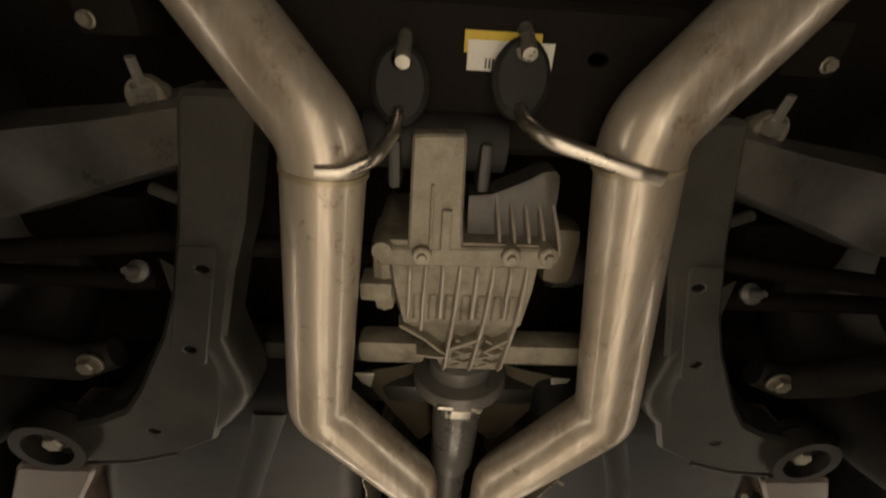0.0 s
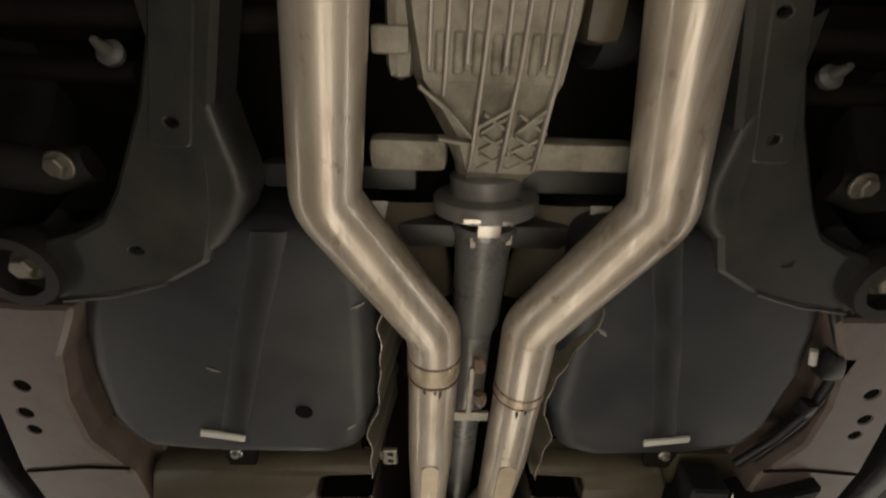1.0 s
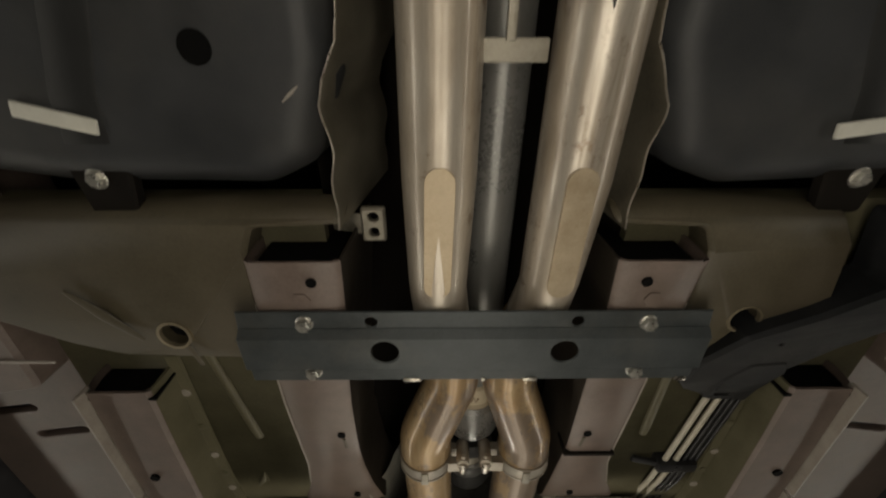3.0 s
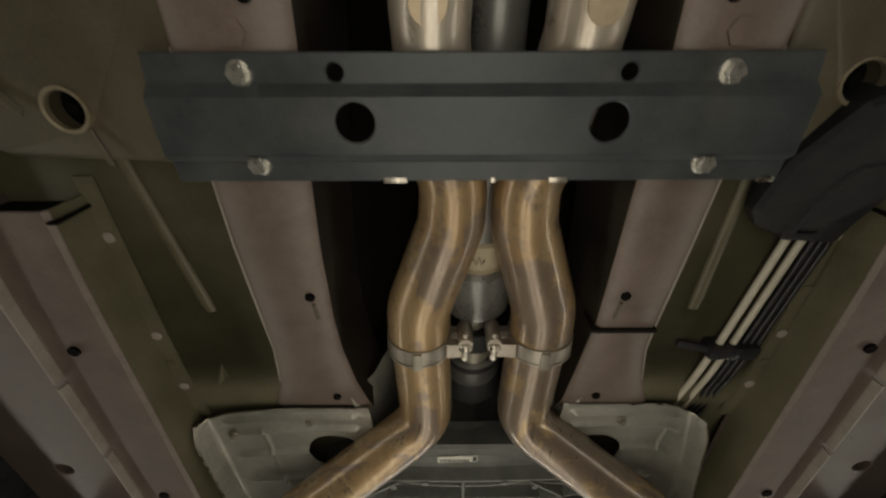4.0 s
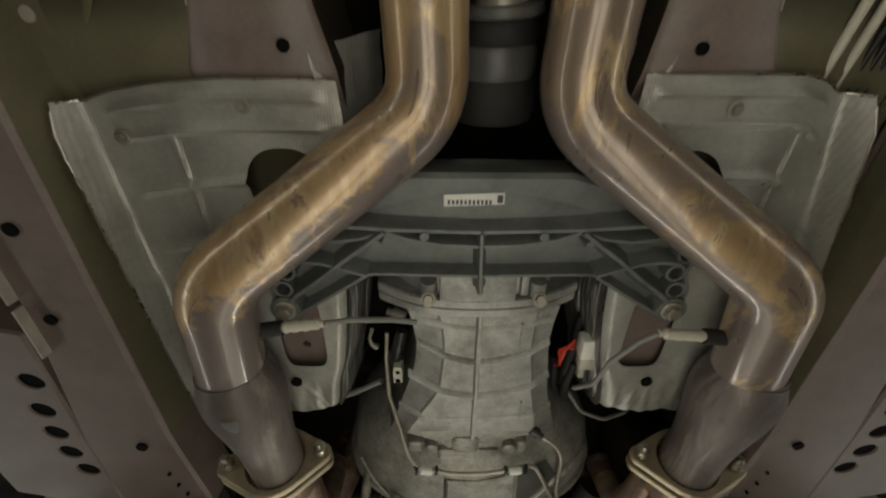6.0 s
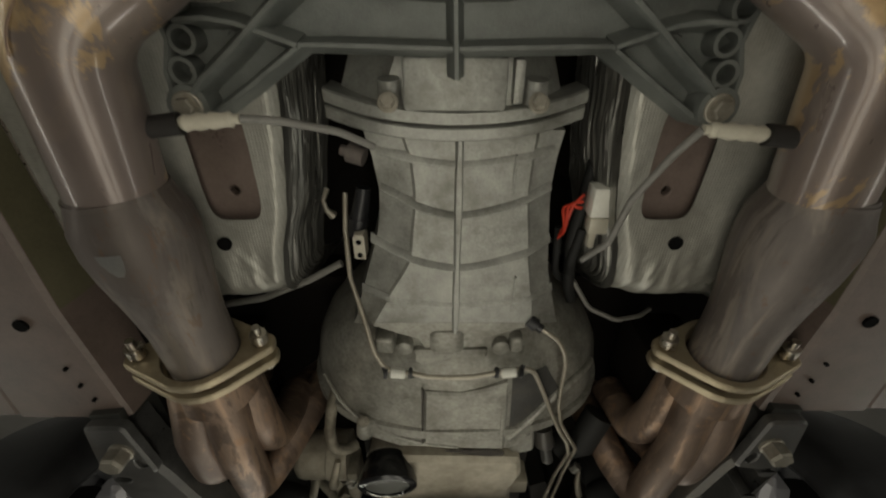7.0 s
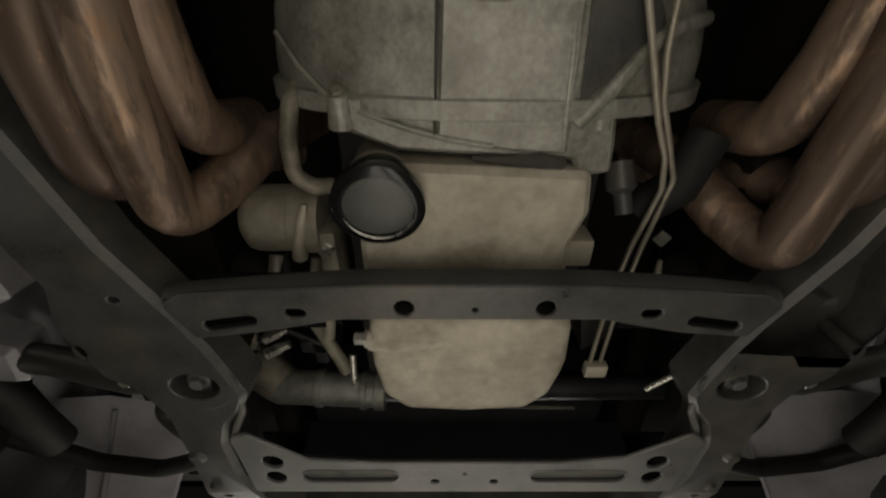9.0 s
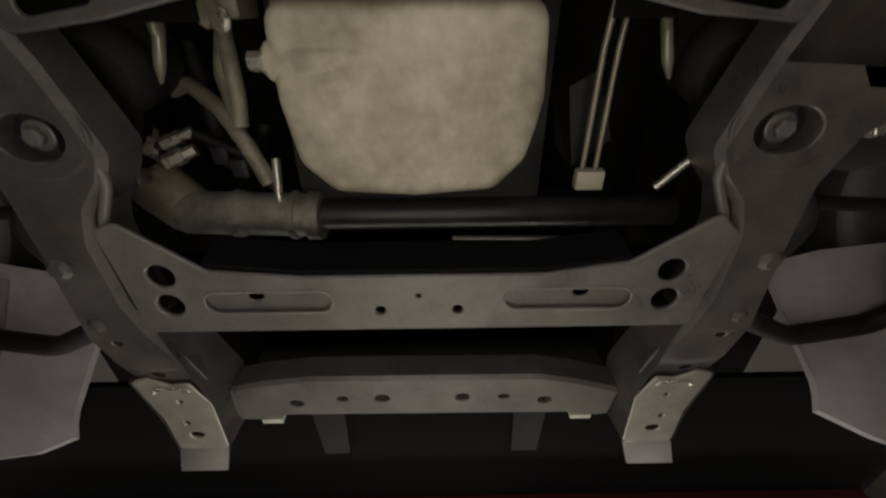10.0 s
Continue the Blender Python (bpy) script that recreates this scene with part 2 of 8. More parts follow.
TRAY = mat("matt_black_tray_and_shade", (0.004, 0.004, 0.005), (0.008, 0.008, 0.009), 0.9, 0.0, 10, 200, 0.05)
SHIELDBACK = mat("dull_shield_sheet", (0.20, 0.18, 0.14), (0.33, 0.30, 0.24), 0.5, 0.6, 14, 200, 0.2)
CONCRETE = mat("workshop_concrete", (0.14, 0.13, 0.12), (0.22, 0.21, 0.19), 0.6, 0.0, 2, 60, 0.1, (0.2, 0.19, 0.17), 0.5)
WALLPAINT = mat("workshop_wall_paint", (0.42, 0.41, 0.39), (0.5, 0.49, 0.47), 0.7, 0.0, 3, 80, 0.05)


for matt in (TRAY, CAVITYDARK, HOLEBLACK, COVERSTEEL):
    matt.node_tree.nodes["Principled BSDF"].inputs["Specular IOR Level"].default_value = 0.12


def foil_mat():
    """Embossed aluminium foil: a fine grid of dimples over crumpled sheet."""
    m = mat("embossed_shield_foil", (0.335, 0.33, 0.29), (0.49, 0.48, 0.43), 0.38, 0.45, 12, 160, 0.2, (0.24, 0.22, 0.18), 0.4)
    nt = m.node_tree
    n, l = nt.nodes, nt.links
    tc = n.new("ShaderNodeTexCoord")
    wave = []
    for d in ("X", "Y"):
        w = n.new("ShaderNodeTexWave")
        w.bands_direction = d
        w.inputs["Scale"].default_value = 85
        w.inputs["Distortion"].default_value = 0.6
        l.new(tc.outputs["Object"], w.inputs["Vector"])
        wave.append(w)
    mul = n.new("ShaderNodeMath")
    mul.operation = "MULTIPLY"
    l.new(wave[0].outputs["Fac"], mul.inputs[0])
    l.new(wave[1].outputs["Fac"], mul.inputs[1])
    bp = n.new("ShaderNodeBump")
    bp.inputs["Strength"].default_value, bp.inputs["Distance"].default_value = 0.18, 0.003
    l.new(mul.outputs[0], bp.inputs["Height"])
    p = n["Principled BSDF"]
    l.new(p.inputs["Normal"].links[0].from_socket, bp.inputs["Normal"])
    l.new(bp.outputs[0], p.inputs["Normal"])
    return m


FOIL = foil_mat()
BAREFOIL = mat("bare_creased_foil", (0.22, 0.217, 0.20), (0.36, 0.355, 0.33), 0.34, 0.85, 20, 200, 0.1, (0.22, 0.2, 0.17), 0.5, (1, 0.2, 1))


# ---- shape helpers ----
def thing(name, at, label, category, group="", kind=""):
    ob = new(name)
    ob.empty_display_size = 0.05
    ob.location = at
    return tagged(ob, label, category, group, kind)


def world_of(ob):
    m = Matrix.Translation(ob.location) if ob.parent is None else Matrix.Identity(4)
    return m


def link(name, mesh, parent, label=""):
    ob = new(name, mesh)
    if parent is not None:
        ob.parent = parent
        ob.matrix_parent_inverse = world_of(parent).inverted()
    if label:
        ob["label"] = label
    return ob


def part(name, bm, material, parent=None, label="", smooth=40):
    """One bmesh in world coordinates becomes one mesh object under its thing."""
    bmesh.ops.remove_doubles(bm, verts=bm.verts, dist=1e-5)
    bmesh.ops.recalc_face_normals(bm, faces=bm.faces)
    lim = radians(smooth)
    for f in bm.faces:
        f.smooth = True
    for e in bm.edges:
        if len(e.link_faces) == 2 and e.calc_face_angle(0) > lim:
            e.smooth = False
    me = bpy.data.meshes.new(name)
    bm.to_mesh(me)
    bm.free()
    me.materials.append(material)
    return link(name, me, parent, label)


def rounded(pts, r, n=4):
    """Polygon or polyline corners replaced by arcs (closed polygon)."""
    out = []
    k = len(pts)
    for i in range(k):
        a, b, c = (Vector((*pts[(i + j) % k][:2], 0)) for j in (-1, 0, 1))
        u, v = (a - b), (c - b)
        lu, lv = u.length, v.length
        u.normalize(), v.normalize()
        ang = u.angle(v, 3.14)
        d = min(r / max(math.tan(ang / 2), 1e-3), lu * 0.45, lv * 0.45)
        p, q = b + u * d, b + v * d
        for t in range(n + 1):
            s = t / n
            w = p * (1 - s) ** 2 + b * (2 * s * (1 - s)) + q * s * s
            out.append((w.x, w.y))
    return out


def ccw(pts):
    area = sum(a[0] * b[1] - b[0] * a[1] for a, b in zip(pts, pts[1:] + pts[:1]))
    return list(pts) if area > 0 else list(pts)[::-1]


def inset(pts, d):
    """A ccw outline moved inwards by d."""
    k = len(pts)
    out = []
    for i in range(k):
        a, b, c = (Vector(pts[(i + j) % k][:2]) for j in (-1, 0, 1))
        e1, e2 = (b - a), (c - b)
        if e1.length < 1e-7 or e2.length < 1e-7:
            e1 = e2 = c - a
        n1, n2 = Vector((-e1.y, e1.x)).normalized(), Vector((-e2.y, e2.x)).normalized()
        m = n1 + n2
        m = m.normalized() / max(0.5, m.length / 2) if m.length > 1e-4 else n1
        out.append((b.x + m.x * d, b.y + m.y * d))
    return out


def circle(cx, cy, r, n=16, ry=None, turn=0):
    ry = ry or r
    ca, sa = math.cos(radians(turn)), math.sin(radians(turn))
    pts = []
    for i in range(n):
        a = 2 * math.pi * i / n
        x, y = r * math.cos(a), ry * math.sin(a)
        pts.append((cx + x * ca - y * sa, cy + x * sa + y * ca))
    return pts


def slot(cx, cy, length, width, turn=0, n=6):
    r, h = width / 2, length / 2 - width / 2
    ca, sa = math.cos(radians(turn)), math.sin(radians(turn))
    pts = []
    for side, a0 in ((1, -90), (-1, 90)):
        for i in range(n + 1):
            a = radians(a0 + 180 * i / n)
            x, y = side * h + r * math.cos(a), r * math.sin(a)
            pts.append((cx + x * ca - y * sa, cy + x * sa + y * ca))
    return pts


def plate(bm, outline, z0, z1, holes=(), chamfer=0.003, hole_chamfer=0.0015):
    """A flat or gently curved sheet part: underside z0, upper side z1 (numbers or functions of x and y), with holes through it."""
    zb = z0 if callable(z0) else (lambda x, y: z0)
    zt = z1 if callable(z1) else (lambda x, y: z1)
    outline = ccw(outline)
    holes = [ccw(h)[::-1] for h in holes]
    from mathutils.geometry import tessellate_polygon

    def ring(pts, z, dz=0.0):
        return [bm.verts.new((x, y, z(x, y) + dz)) for x, y in pts]

    def wall(a, b):
        k = len(a)
        for i in range(k):
            bm.faces.new((a[i], a[(i + 1) % k], b[(i + 1) % k], b[i]))

    loops_b, loops_t = [], []
    for idx, pts in enumerate([outline] + holes):
        c = chamfer if idx == 0 else hole_chamfer
        low = inset(pts, c)
        r0, r1, r2 = ring(low, zb), ring(pts, zb, c), ring(pts, zt)
        wall(r0, r1), wall(r1, r2)
        loops_b.append(r0), loops_t.append(r2)
    for loops in (loops_b, loops_t):
        flat = [v for lp in loops for v in lp]
        for tri in tessellate_polygon([[Vector((v.co.x, v.co.y, 0)) for v in lp] for lp in loops]):
            try:
                bm.faces.new([flat[i] for i in tri])
            except ValueError:
                pass
    return bm


def pillow(bm, outline, z0, z1, r, steps=5):
    """A solid with a rounded lower edge of radius r."""
    outline = ccw(outline)
    loops = []
    for i in range(steps + 1):
        a = math.pi / 2 * i / steps
        loops.append([(x, y, z0 + r * (1 - math.sin(a))) for x, y in inset(outline, r * (1 - math.cos(a)))])
    loops = loops[::-1]
    loops.append([(x, y, z1) for x, y in outline])
    return loft(bm, loops)


def loft(bm, loops, caps=True, closed=True):
    rows = [[bm.verts.new(p) for p in lp] for lp in loops]
    k = len(rows[0])
    for a, b in zip(rows, rows[1:]):
        for i in range(k if closed else k - 1):
            bm.faces.new((a[i], a[(i + 1) % k], b[(i + 1) % k], b[i]))
    if caps and closed:
        from mathutils.geometry import tessellate_polygon
        for row in (rows[0], rows[-1]):
            try:
                f = bm.faces.new(row)
                bmesh.ops.triangulate(bm, faces=[f])
            except ValueError:
                pass
    return bm


def fillet_path(pts, r, n=7):
    """A polyline in space with its corners bent to radius r."""
    pts = [Vector(p) for p in pts]
    out = [pts[0]]
    for a, b, c in zip(pts, pts[1:], pts[2:]):
        u, v = a - b, c - b
        lu, lv = u.length, v.length
        u.normalize(), v.normalize()
        ang = u.angle(v)
        d = min(r / max(math.tan(ang / 2), 1e-3), lu * 0.48, lv * 0.48)
        p, q = b + u * d, b + v * d
        for i in range(n + 1):
            s = i / n
            out.append(p * (1 - s) ** 2 + b * (2 * s * (1 - s)) + q * s * s)
    out.append(pts[-1])
    return out


def tube(bm, pts, r, seg=20, bend=0.0, caps=True, squash=1.0):
    """A round bar or pipe along pts; r is one radius or one for each point."""
    if bend:
        pts = fillet_path(pts, bend)
    pts = [Vector(p) for p in pts]
    k = len(pts)
    rs = r if isinstance(r, (list, tuple)) else [r] * k
    tang = [(pts[min(i + 1, k - 1)] - pts[max(i - 1, 0)]).normalized() for i in range(k)]
    u = tang[0].cross(Vector((0, 0, 1)))
    if u.length < 1e-3:
        u = tang[0].cross(Vector((1, 0, 0)))
    u.normalize()
    loops = []
    for i in range(k):
        u = (u - tang[i] * u.dot(tang[i])).normalized()
        w = tang[i].cross(u)
        loops.append([pts[i] + (u * math.cos(a) + w * math.sin(a) * squash) * rs[i] for a in (2 * math.pi * j / seg for j in range(seg))])
    return loft(bm, loops, caps)


def spin(bm, a, b, profile, seg=24):
    """A turned part along the line from a to b; profile rows are (fraction, radius)."""
    a, b = Vector(a), Vector(b)
    d = (b - a).normalized()
    u = d.cross(Vector((0, 0, 1)))
    if u.length < 1e-3:
        u = Vector((1, 0, 0))
    u.normalize()
    w = d.cross(u)
    loops = [[a.lerp(b, f) + (u * math.cos(2 * math.pi * j / seg) + w * math.sin(2 * math.pi * j / seg)) * r for j in range(seg)] for f, r in profile]
    return loft(bm, loops)


def ring(bm, centre, axis, r, thick, width, seg=32):
    """A band or washer round an axis."""
    c, d = Vector(centre), Vector(axis).normalized()
    u = d.cross(Vector((0, 0, 1)))
    if u.length < 1e-3:
        u = Vector((1, 0, 0))
    u.normalize()
    w = d.cross(u)
    prof = [(-width / 2, r), (-width / 2, r + thick), (width / 2, r + thick), (width / 2, r)]
    rows = []
    for j in range(seg):
        e = u * math.cos(2 * math.pi * j / seg) + w * math.sin(2 * math.pi * j / seg)
        rows.append([bm.verts.new(c + d * h + e * q) for h, q in prof])
    for i in range(seg):
        a, b = rows[i], rows[(i + 1) % seg]
        for j in range(4):
            bm.faces.new((a[j], a[(j + 1) % 4], b[(j + 1) % 4], b[j]))
    return bm


def box(bm, x0, x1, y0, y1, z0, z1, bevel=0.003, turn=None, taper=1.0):
    """A box with softened edges; turn is a matrix about its centre; taper narrows its underside."""
    b2 = bmesh.new()
    bmesh.ops.create_cube(b2, size=1)
    c = Vector(((x0 + x1) / 2, (y0 + y1) / 2, (z0 + z1) / 2))
    for v in b2.verts:
        k = taper if v.co.z < 0 else 1
        v.co = Vector((v.co.x * abs(x1 - x0) * k, v.co.y * abs(y1 - y0) * k, v.co.z * abs(z1 - z0)))
    if bevel:
        bmesh.ops.bevel(b2, geom=b2.edges[:], offset=bevel, segments=2, affect="EDGES", profile=0.6)
    m = Matrix.Translation(c) @ (turn.to_4x4() if turn else Matrix.Identity(4))
    b2.transform(m)
    merge(bm, b2)
    return bm


def merge(bm, other):
    me = bpy.data.meshes.new("scratch")
    other.to_mesh(me)
    other.free()
    bm.from_mesh(me)
    bpy.data.meshes.remove(me)


def bar(bm, a, b, width, depth, bevel=0.002):
    """A rib from a to b, of that width and hanging depth."""
    a, b = Vector(a), Vector(b)
    d = b - a
    L = d.length
    rot = d.to_track_quat("X", "Z").to_matrix()
    c = (a + b) / 2
    box(bm, c.x - L / 2, c.x + L / 2, c.y - width / 2, c.y + width / 2, c.z - depth / 2, c.z + depth / 2, bevel, rot)
    return bm


BOLTS = {}


def bolt(parent, at, size=0.009, material=None, axis=(0, 0, -1), name="bolt", label="", height=0.8, washer=1.45):
    """A hexagon-headed bolt with its washer; the head points along axis."""
    material = material or DULLBOLT
    key = (round(size, 4), material.name, height, washer)
    if key not in BOLTS:
        bm = bmesh.new()
        spin(bm, (0, 0, 0), (0, 0, size * 0.3), [(0, size * washer), (0.7, size * washer), (1, size * washer * 0.9)], 20)
        spin(bm, (0, 0, size * 0.2), (0, 0, size * height + size * 0.3), [(0, size), (0.82, size), (1, size * 0.86)], 6)
        for f in bm.faces:
            f.smooth = False
        bmesh.ops.recalc_face_normals(bm, faces=bm.faces)
        me = bpy.data.meshes.new("bolt")
        bm.to_mesh(me)
        bm.free()
        me.materials.append(material)
        BOLTS[key] = me
    ob = link(name, BOLTS[key], parent, label)
    rot = Vector(axis).to_track_quat("Z", "Y").to_matrix().to_4x4()
    ob.matrix_basis = Matrix.Translation(at) @ rot
    return ob


def mir(pts, s):
    return [(x * s, *rest) for x, *rest in pts]


# ---- workshop shell ----
def slab(name, x0, x1, y0, y1, z0, z1, material, label, category):
    bm = bmesh.new()
    box(bm, x0, x1, y0, y1, z0, z1, 0.0)
    ob = part(name, bm, material)
    return tagged(ob, label, category, kind="structure")


slab("floor", -4.5, 4.5, -3.5, 9, -0.1, 0, CONCRETE, "worn grey concrete workshop floor", "floor")
slab("ceiling", -4.5, 4.5, -3.5, 9, 3.6, 3.7, WALLPAINT, "plain pale workshop ceiling", "ceiling")
slab("wall_west", -4.6, -4.5, -3.5, 9, 0, 3.6, WALLPAINT, "plain pale workshop wall", "wall")
slab("wall_east", 4.5, 4.6, -3.5, 9, 0, 3.6, WALLPAINT, "plain pale workshop wall", "wall")
slab("wall_south", -4.5, 4.5, -3.6, -3.5, 0, 3.6, WALLPAINT, "plain pale workshop wall", "wall")
slab("wall_north", -4.5, 4.5, 9, 9.1, 0, 3.6, WALLPAINT, "plain pale workshop wall", "wall")

# ---- car body underside ----
body = thing("car_body", (0, 2.6, 1.7), "underside of a red car body with olive and mauve painted floor", "car body")


def body_shell():
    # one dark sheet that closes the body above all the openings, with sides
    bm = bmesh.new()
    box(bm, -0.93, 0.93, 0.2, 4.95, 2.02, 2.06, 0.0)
    part("body_floor_above", bm, CAVITYDARK, body, "near-black sheet added to close the body above the running gear")
    for s in (-1, 1):
        bm = bmesh.new()
        plate(bm, rounded([(s * 0.62, 1.98), (s * 0.80, 1.96), (s * 0.90, 2.1), (s * 0.90, 3.55), (s * 0.62, 3.55), (s * 0.60, 2.3)], 0.02), 1.685, 1.70,
              [circle(s * 0.79, 2.95, 0.017), slot(s * 0.735, 2.535, 0.10, 0.018, 8 * s), slot(s * 0.80, 2.475, 0.10, 0.018, 8 * s), circle(s * 0.70, 2.29, 0.02)])
        part("outer_floor", bm, MAUVE, body, "mauve primered outer floor panel")
        bm = bmesh.new()
        box(bm, s * 0.92 - 0.03, s * 0.92 + 0.03, 1.75, 3.6, 1.63, 2.0, 0.01)
        part("side_skirt", bm, PLASTIC, body, "black plastic side skirt")
        # Dark panel added to stop the lit wall showing through a gap.
        bm = bmesh.new()
        box(bm, s * 0.79 - 0.17, s * 0.79 + 0.17, 1.655, 1.685, 1.70, 2.02, 0.008)
        part("gap_closing_panel", bm, CAVITYDARK, body, "dark panel added to close the gap by the rear wheel")
        bm = bmesh.new()
        box(bm, s * 0.415 - 0.055, s * 0.415 + 0.055, 3.50, 4.50, 1.720, 1.86, 0.012)
        part("front_longitudinal", bm, CAVITYDARK, body, "front body rail in the dark cavity-shade tone")


body_shell()


def floor_panels(s):
    # flat footwell floor between tunnel rail and sill rail
    bm = bmesh.new()
    box(bm, min(s * 0.20, s * 0.64), max(s * 0.20, s * 0.64), 2.08, 2.66, 1.684, 1.72, 0.0)
    loft(bm, [[(s * x, y, z), (s * 0.64, y, z), (s * 0.64, y, z + 0.03), (s * x, y, z + 0.03)] for x, y, z in ((0.20, 2.66, 1.684), (0.20, 2.76, 1.692), (0.215, 2.86, 1.725), (0.25, 3.0, 1.74), (0.26, 3.27, 1.75), (0.27, 3.30, 1.80))])
    part("floor_pan", bm, PANPAINT, body, "olive sealed footwell floor panel")
    # pressed stiffening beads and seam marks on that floor
    for (xa, ya, xb, yb, w) in (((0.421, 2.305, 0.380, 2.550, 0.018) if s < 0 else (0.332, 2.335, 0.327, 2.548, 0.018)),):
        bm = bmesh.new()
        tube(bm, [(s * xa, ya, 1.6825), (s * (xa + (xb - xa) * 0.9), ya + (yb - ya) * 0.9, 1.6825), (s * xb, yb, 1.6835)], [w * 0.42, w * 0.5, w * 0.42], 10, squash=0.6)
        part("pressed_bead", bm, PANPAINT, body)
    for (xa, ya, xb, yb) in ((0.494, 2.476, 0.478, 2.594), (0.478, 2.595, 0.470, 2.685)):
        bm = bmesh.new()
        tube(bm, [(s * xa, ya, 1.686), (s * (xa + xb) / 2, (ya + yb) / 2, 1.686), (s * xb, yb, 1.690)], [0.002, 0.0035, 0.006], 8, squash=0.6)
        part("seam_sealer", bm, MAUVE, body, "pale seam sealer bead")
    if s < 0:
        bm = bmesh.new()
        tube(bm, [(-0.421, 2.715, 1.689), (-0.405, 2.69, 1.684), (-0.396, 2.661, 1.683), (-0.394, 2.69, 1.684)], [0.002, 0.006, 0.004, 0.002], 8, squash=0.6)
        part("pressed_bead", bm, PANPAINT, body)
    # inner chassis rail along the tunnel, opening to the rear
    bm = bmesh.new()
    if s < 0:
        secs = [(2.131, 0.169, 0.280, 1.614), (2.20, 0.172, 0.282, 1.617), (2.33, 0.186, 0.290, 1.632), (2.42, 0.193, 0.294, 1.642), (2.50, 0.196, 0.295, 1.652), (2.56, 0.198, 0.296, 1.660),
                (2.62, 0.196, 0.297, 1.668), (2.70, 0.186, 0.308, 1.678), (2.76, 0.172, 0.33, 1.686), (2.85, 0.17, 0.33, 1.735)]
    else:
        secs = [(2.131, 0.168, 0.274, 1.614), (2.20, 0.171, 0.268, 1.617), (2.33, 0.176, 0.264, 1.632), (2.42, 0.179, 0.265, 1.642), (2.50, 0.182, 0.266, 1.652), (2.56, 0.184, 0.267, 1.660),
                (2.62, 0.180, 0.270, 1.668), (2.70, 0.175, 0.288, 1.678), (2.76, 0.17, 0.315, 1.686), (2.85, 0.17, 0.32, 1.735)]
    loops = []
    for y, xi, xo, z in secs:
        c = 0.006
        loops.append([(s * x, y, zz) for x, zz in ((xi - 0.002, z + c), (xi + c, z), (xo - c, z), (xo + 0.002, z + c), (xo + 0.01, 1.76))])
    loft(bm, loops, caps=False, closed=False)
    inner = [[Vector(p) + Vector((s * (0.003 if i < 2 else -0.003), 0, 0.004)) for i, p in enumerate(lp)] for lp in loops]
    loft(bm, inner, caps=False, closed=False)
    rail = part("tunnel_rail", bm, MAUVE, body, "mauve painted channel rail beside the tunnel")
    # Separate wall strip that carries the rail's shade as colour.
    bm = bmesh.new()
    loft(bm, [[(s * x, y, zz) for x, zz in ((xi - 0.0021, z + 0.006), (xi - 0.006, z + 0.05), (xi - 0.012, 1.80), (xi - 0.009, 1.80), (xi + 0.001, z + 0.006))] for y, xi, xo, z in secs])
    part("rail_wall", bm, WALLSHADE, rail, "inner wall of the rail, its shade in dark brown")
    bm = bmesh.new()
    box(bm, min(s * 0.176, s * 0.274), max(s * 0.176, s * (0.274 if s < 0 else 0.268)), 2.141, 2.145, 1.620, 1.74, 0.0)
    part("rail_shade", bm, HOLEBLACK, rail, "black plate painted as the shade in the open rail")
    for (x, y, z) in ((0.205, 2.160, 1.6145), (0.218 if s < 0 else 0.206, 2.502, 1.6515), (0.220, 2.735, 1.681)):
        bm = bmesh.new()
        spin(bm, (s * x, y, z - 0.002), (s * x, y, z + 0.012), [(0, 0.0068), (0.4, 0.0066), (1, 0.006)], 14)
        part("drain_hole_shade", bm, HOLEBLACK, rail, "black disc painted as a shaded hole in the rail")
    bm = bmesh.new()
    tube(bm, [(s * (0.216 if s < 0 else 0.203), 2.515, 1.6525), (s * (0.215 if s < 0 else 0.201), 2.545, 1.657)], 0.003, 8, squash=0.4)
    part("paint_run", bm, BROWNPAN, rail)
    if s > 0:
        bm = bmesh.new()
        box(bm, 0.176, 0.268, 2.566, 2.572, 1.655, 1.70, 0.001)
        part("rail_seam", bm, CAVITYDARK, rail, "dark overlap seam")
    # thin pale line along the foot of the rail
    bm = bmesh.new()
    tube(bm, [(s * (xo + 0.003), y, z + 0.006) for y, xi, xo, z in secs[1:-2]], [0.0008, 0.0012, 0.0016, 0.002, 0.002, 0.0018, 0.001], 6)
    part("weld_edge", bm, EDGE, rail, "thin pale edge of the rail")
    # sill rail, its open mouth at the rear
    bm = bmesh.new()
    secs = [(2.363, 0.481, 0.578, 1.624), (2.48, 0.482, 0.579, 1.621), (2.75, 0.483, 0.581, 1.619), (2.92, 0.485, 0.585, 1.619), (3.05, 0.488, 0.592, 1.620), (3.30, 0.490, 0.63, 1.620), (3.50, 0.475, 0.64, 1.622)]
    loops, inner = [], []
    for y, xi, xo, z in secs:
        c = 0.005
        lp = [(s * x, y, zz) for x, zz in ((xi - 0.003, 1.70), (xi - 0.002, z + 0.03), (xi, z + c), (xi + c, z), (xo - c, z), (xo, z + c), (xo + 0.006, z + 0.03), (xo + 0.008, 1.76))]
        loops.append(lp)
        inner.append([(x + (s * 0.003 if i < 4 else -s * 0.003), y, z2 + 0.004) for i, (x, y, z2) in enumerate(lp)])
    loft(bm, loops, caps=False, closed=False)
    loft(bm, inner, caps=False, closed=False)
    sill = part("sill_rail", bm, MAUVE, body, "mauve painted box rail along the sill")
    # inner wall of that rail in the floor's colour, with its spot-welded flange
    bm = bmesh.new()
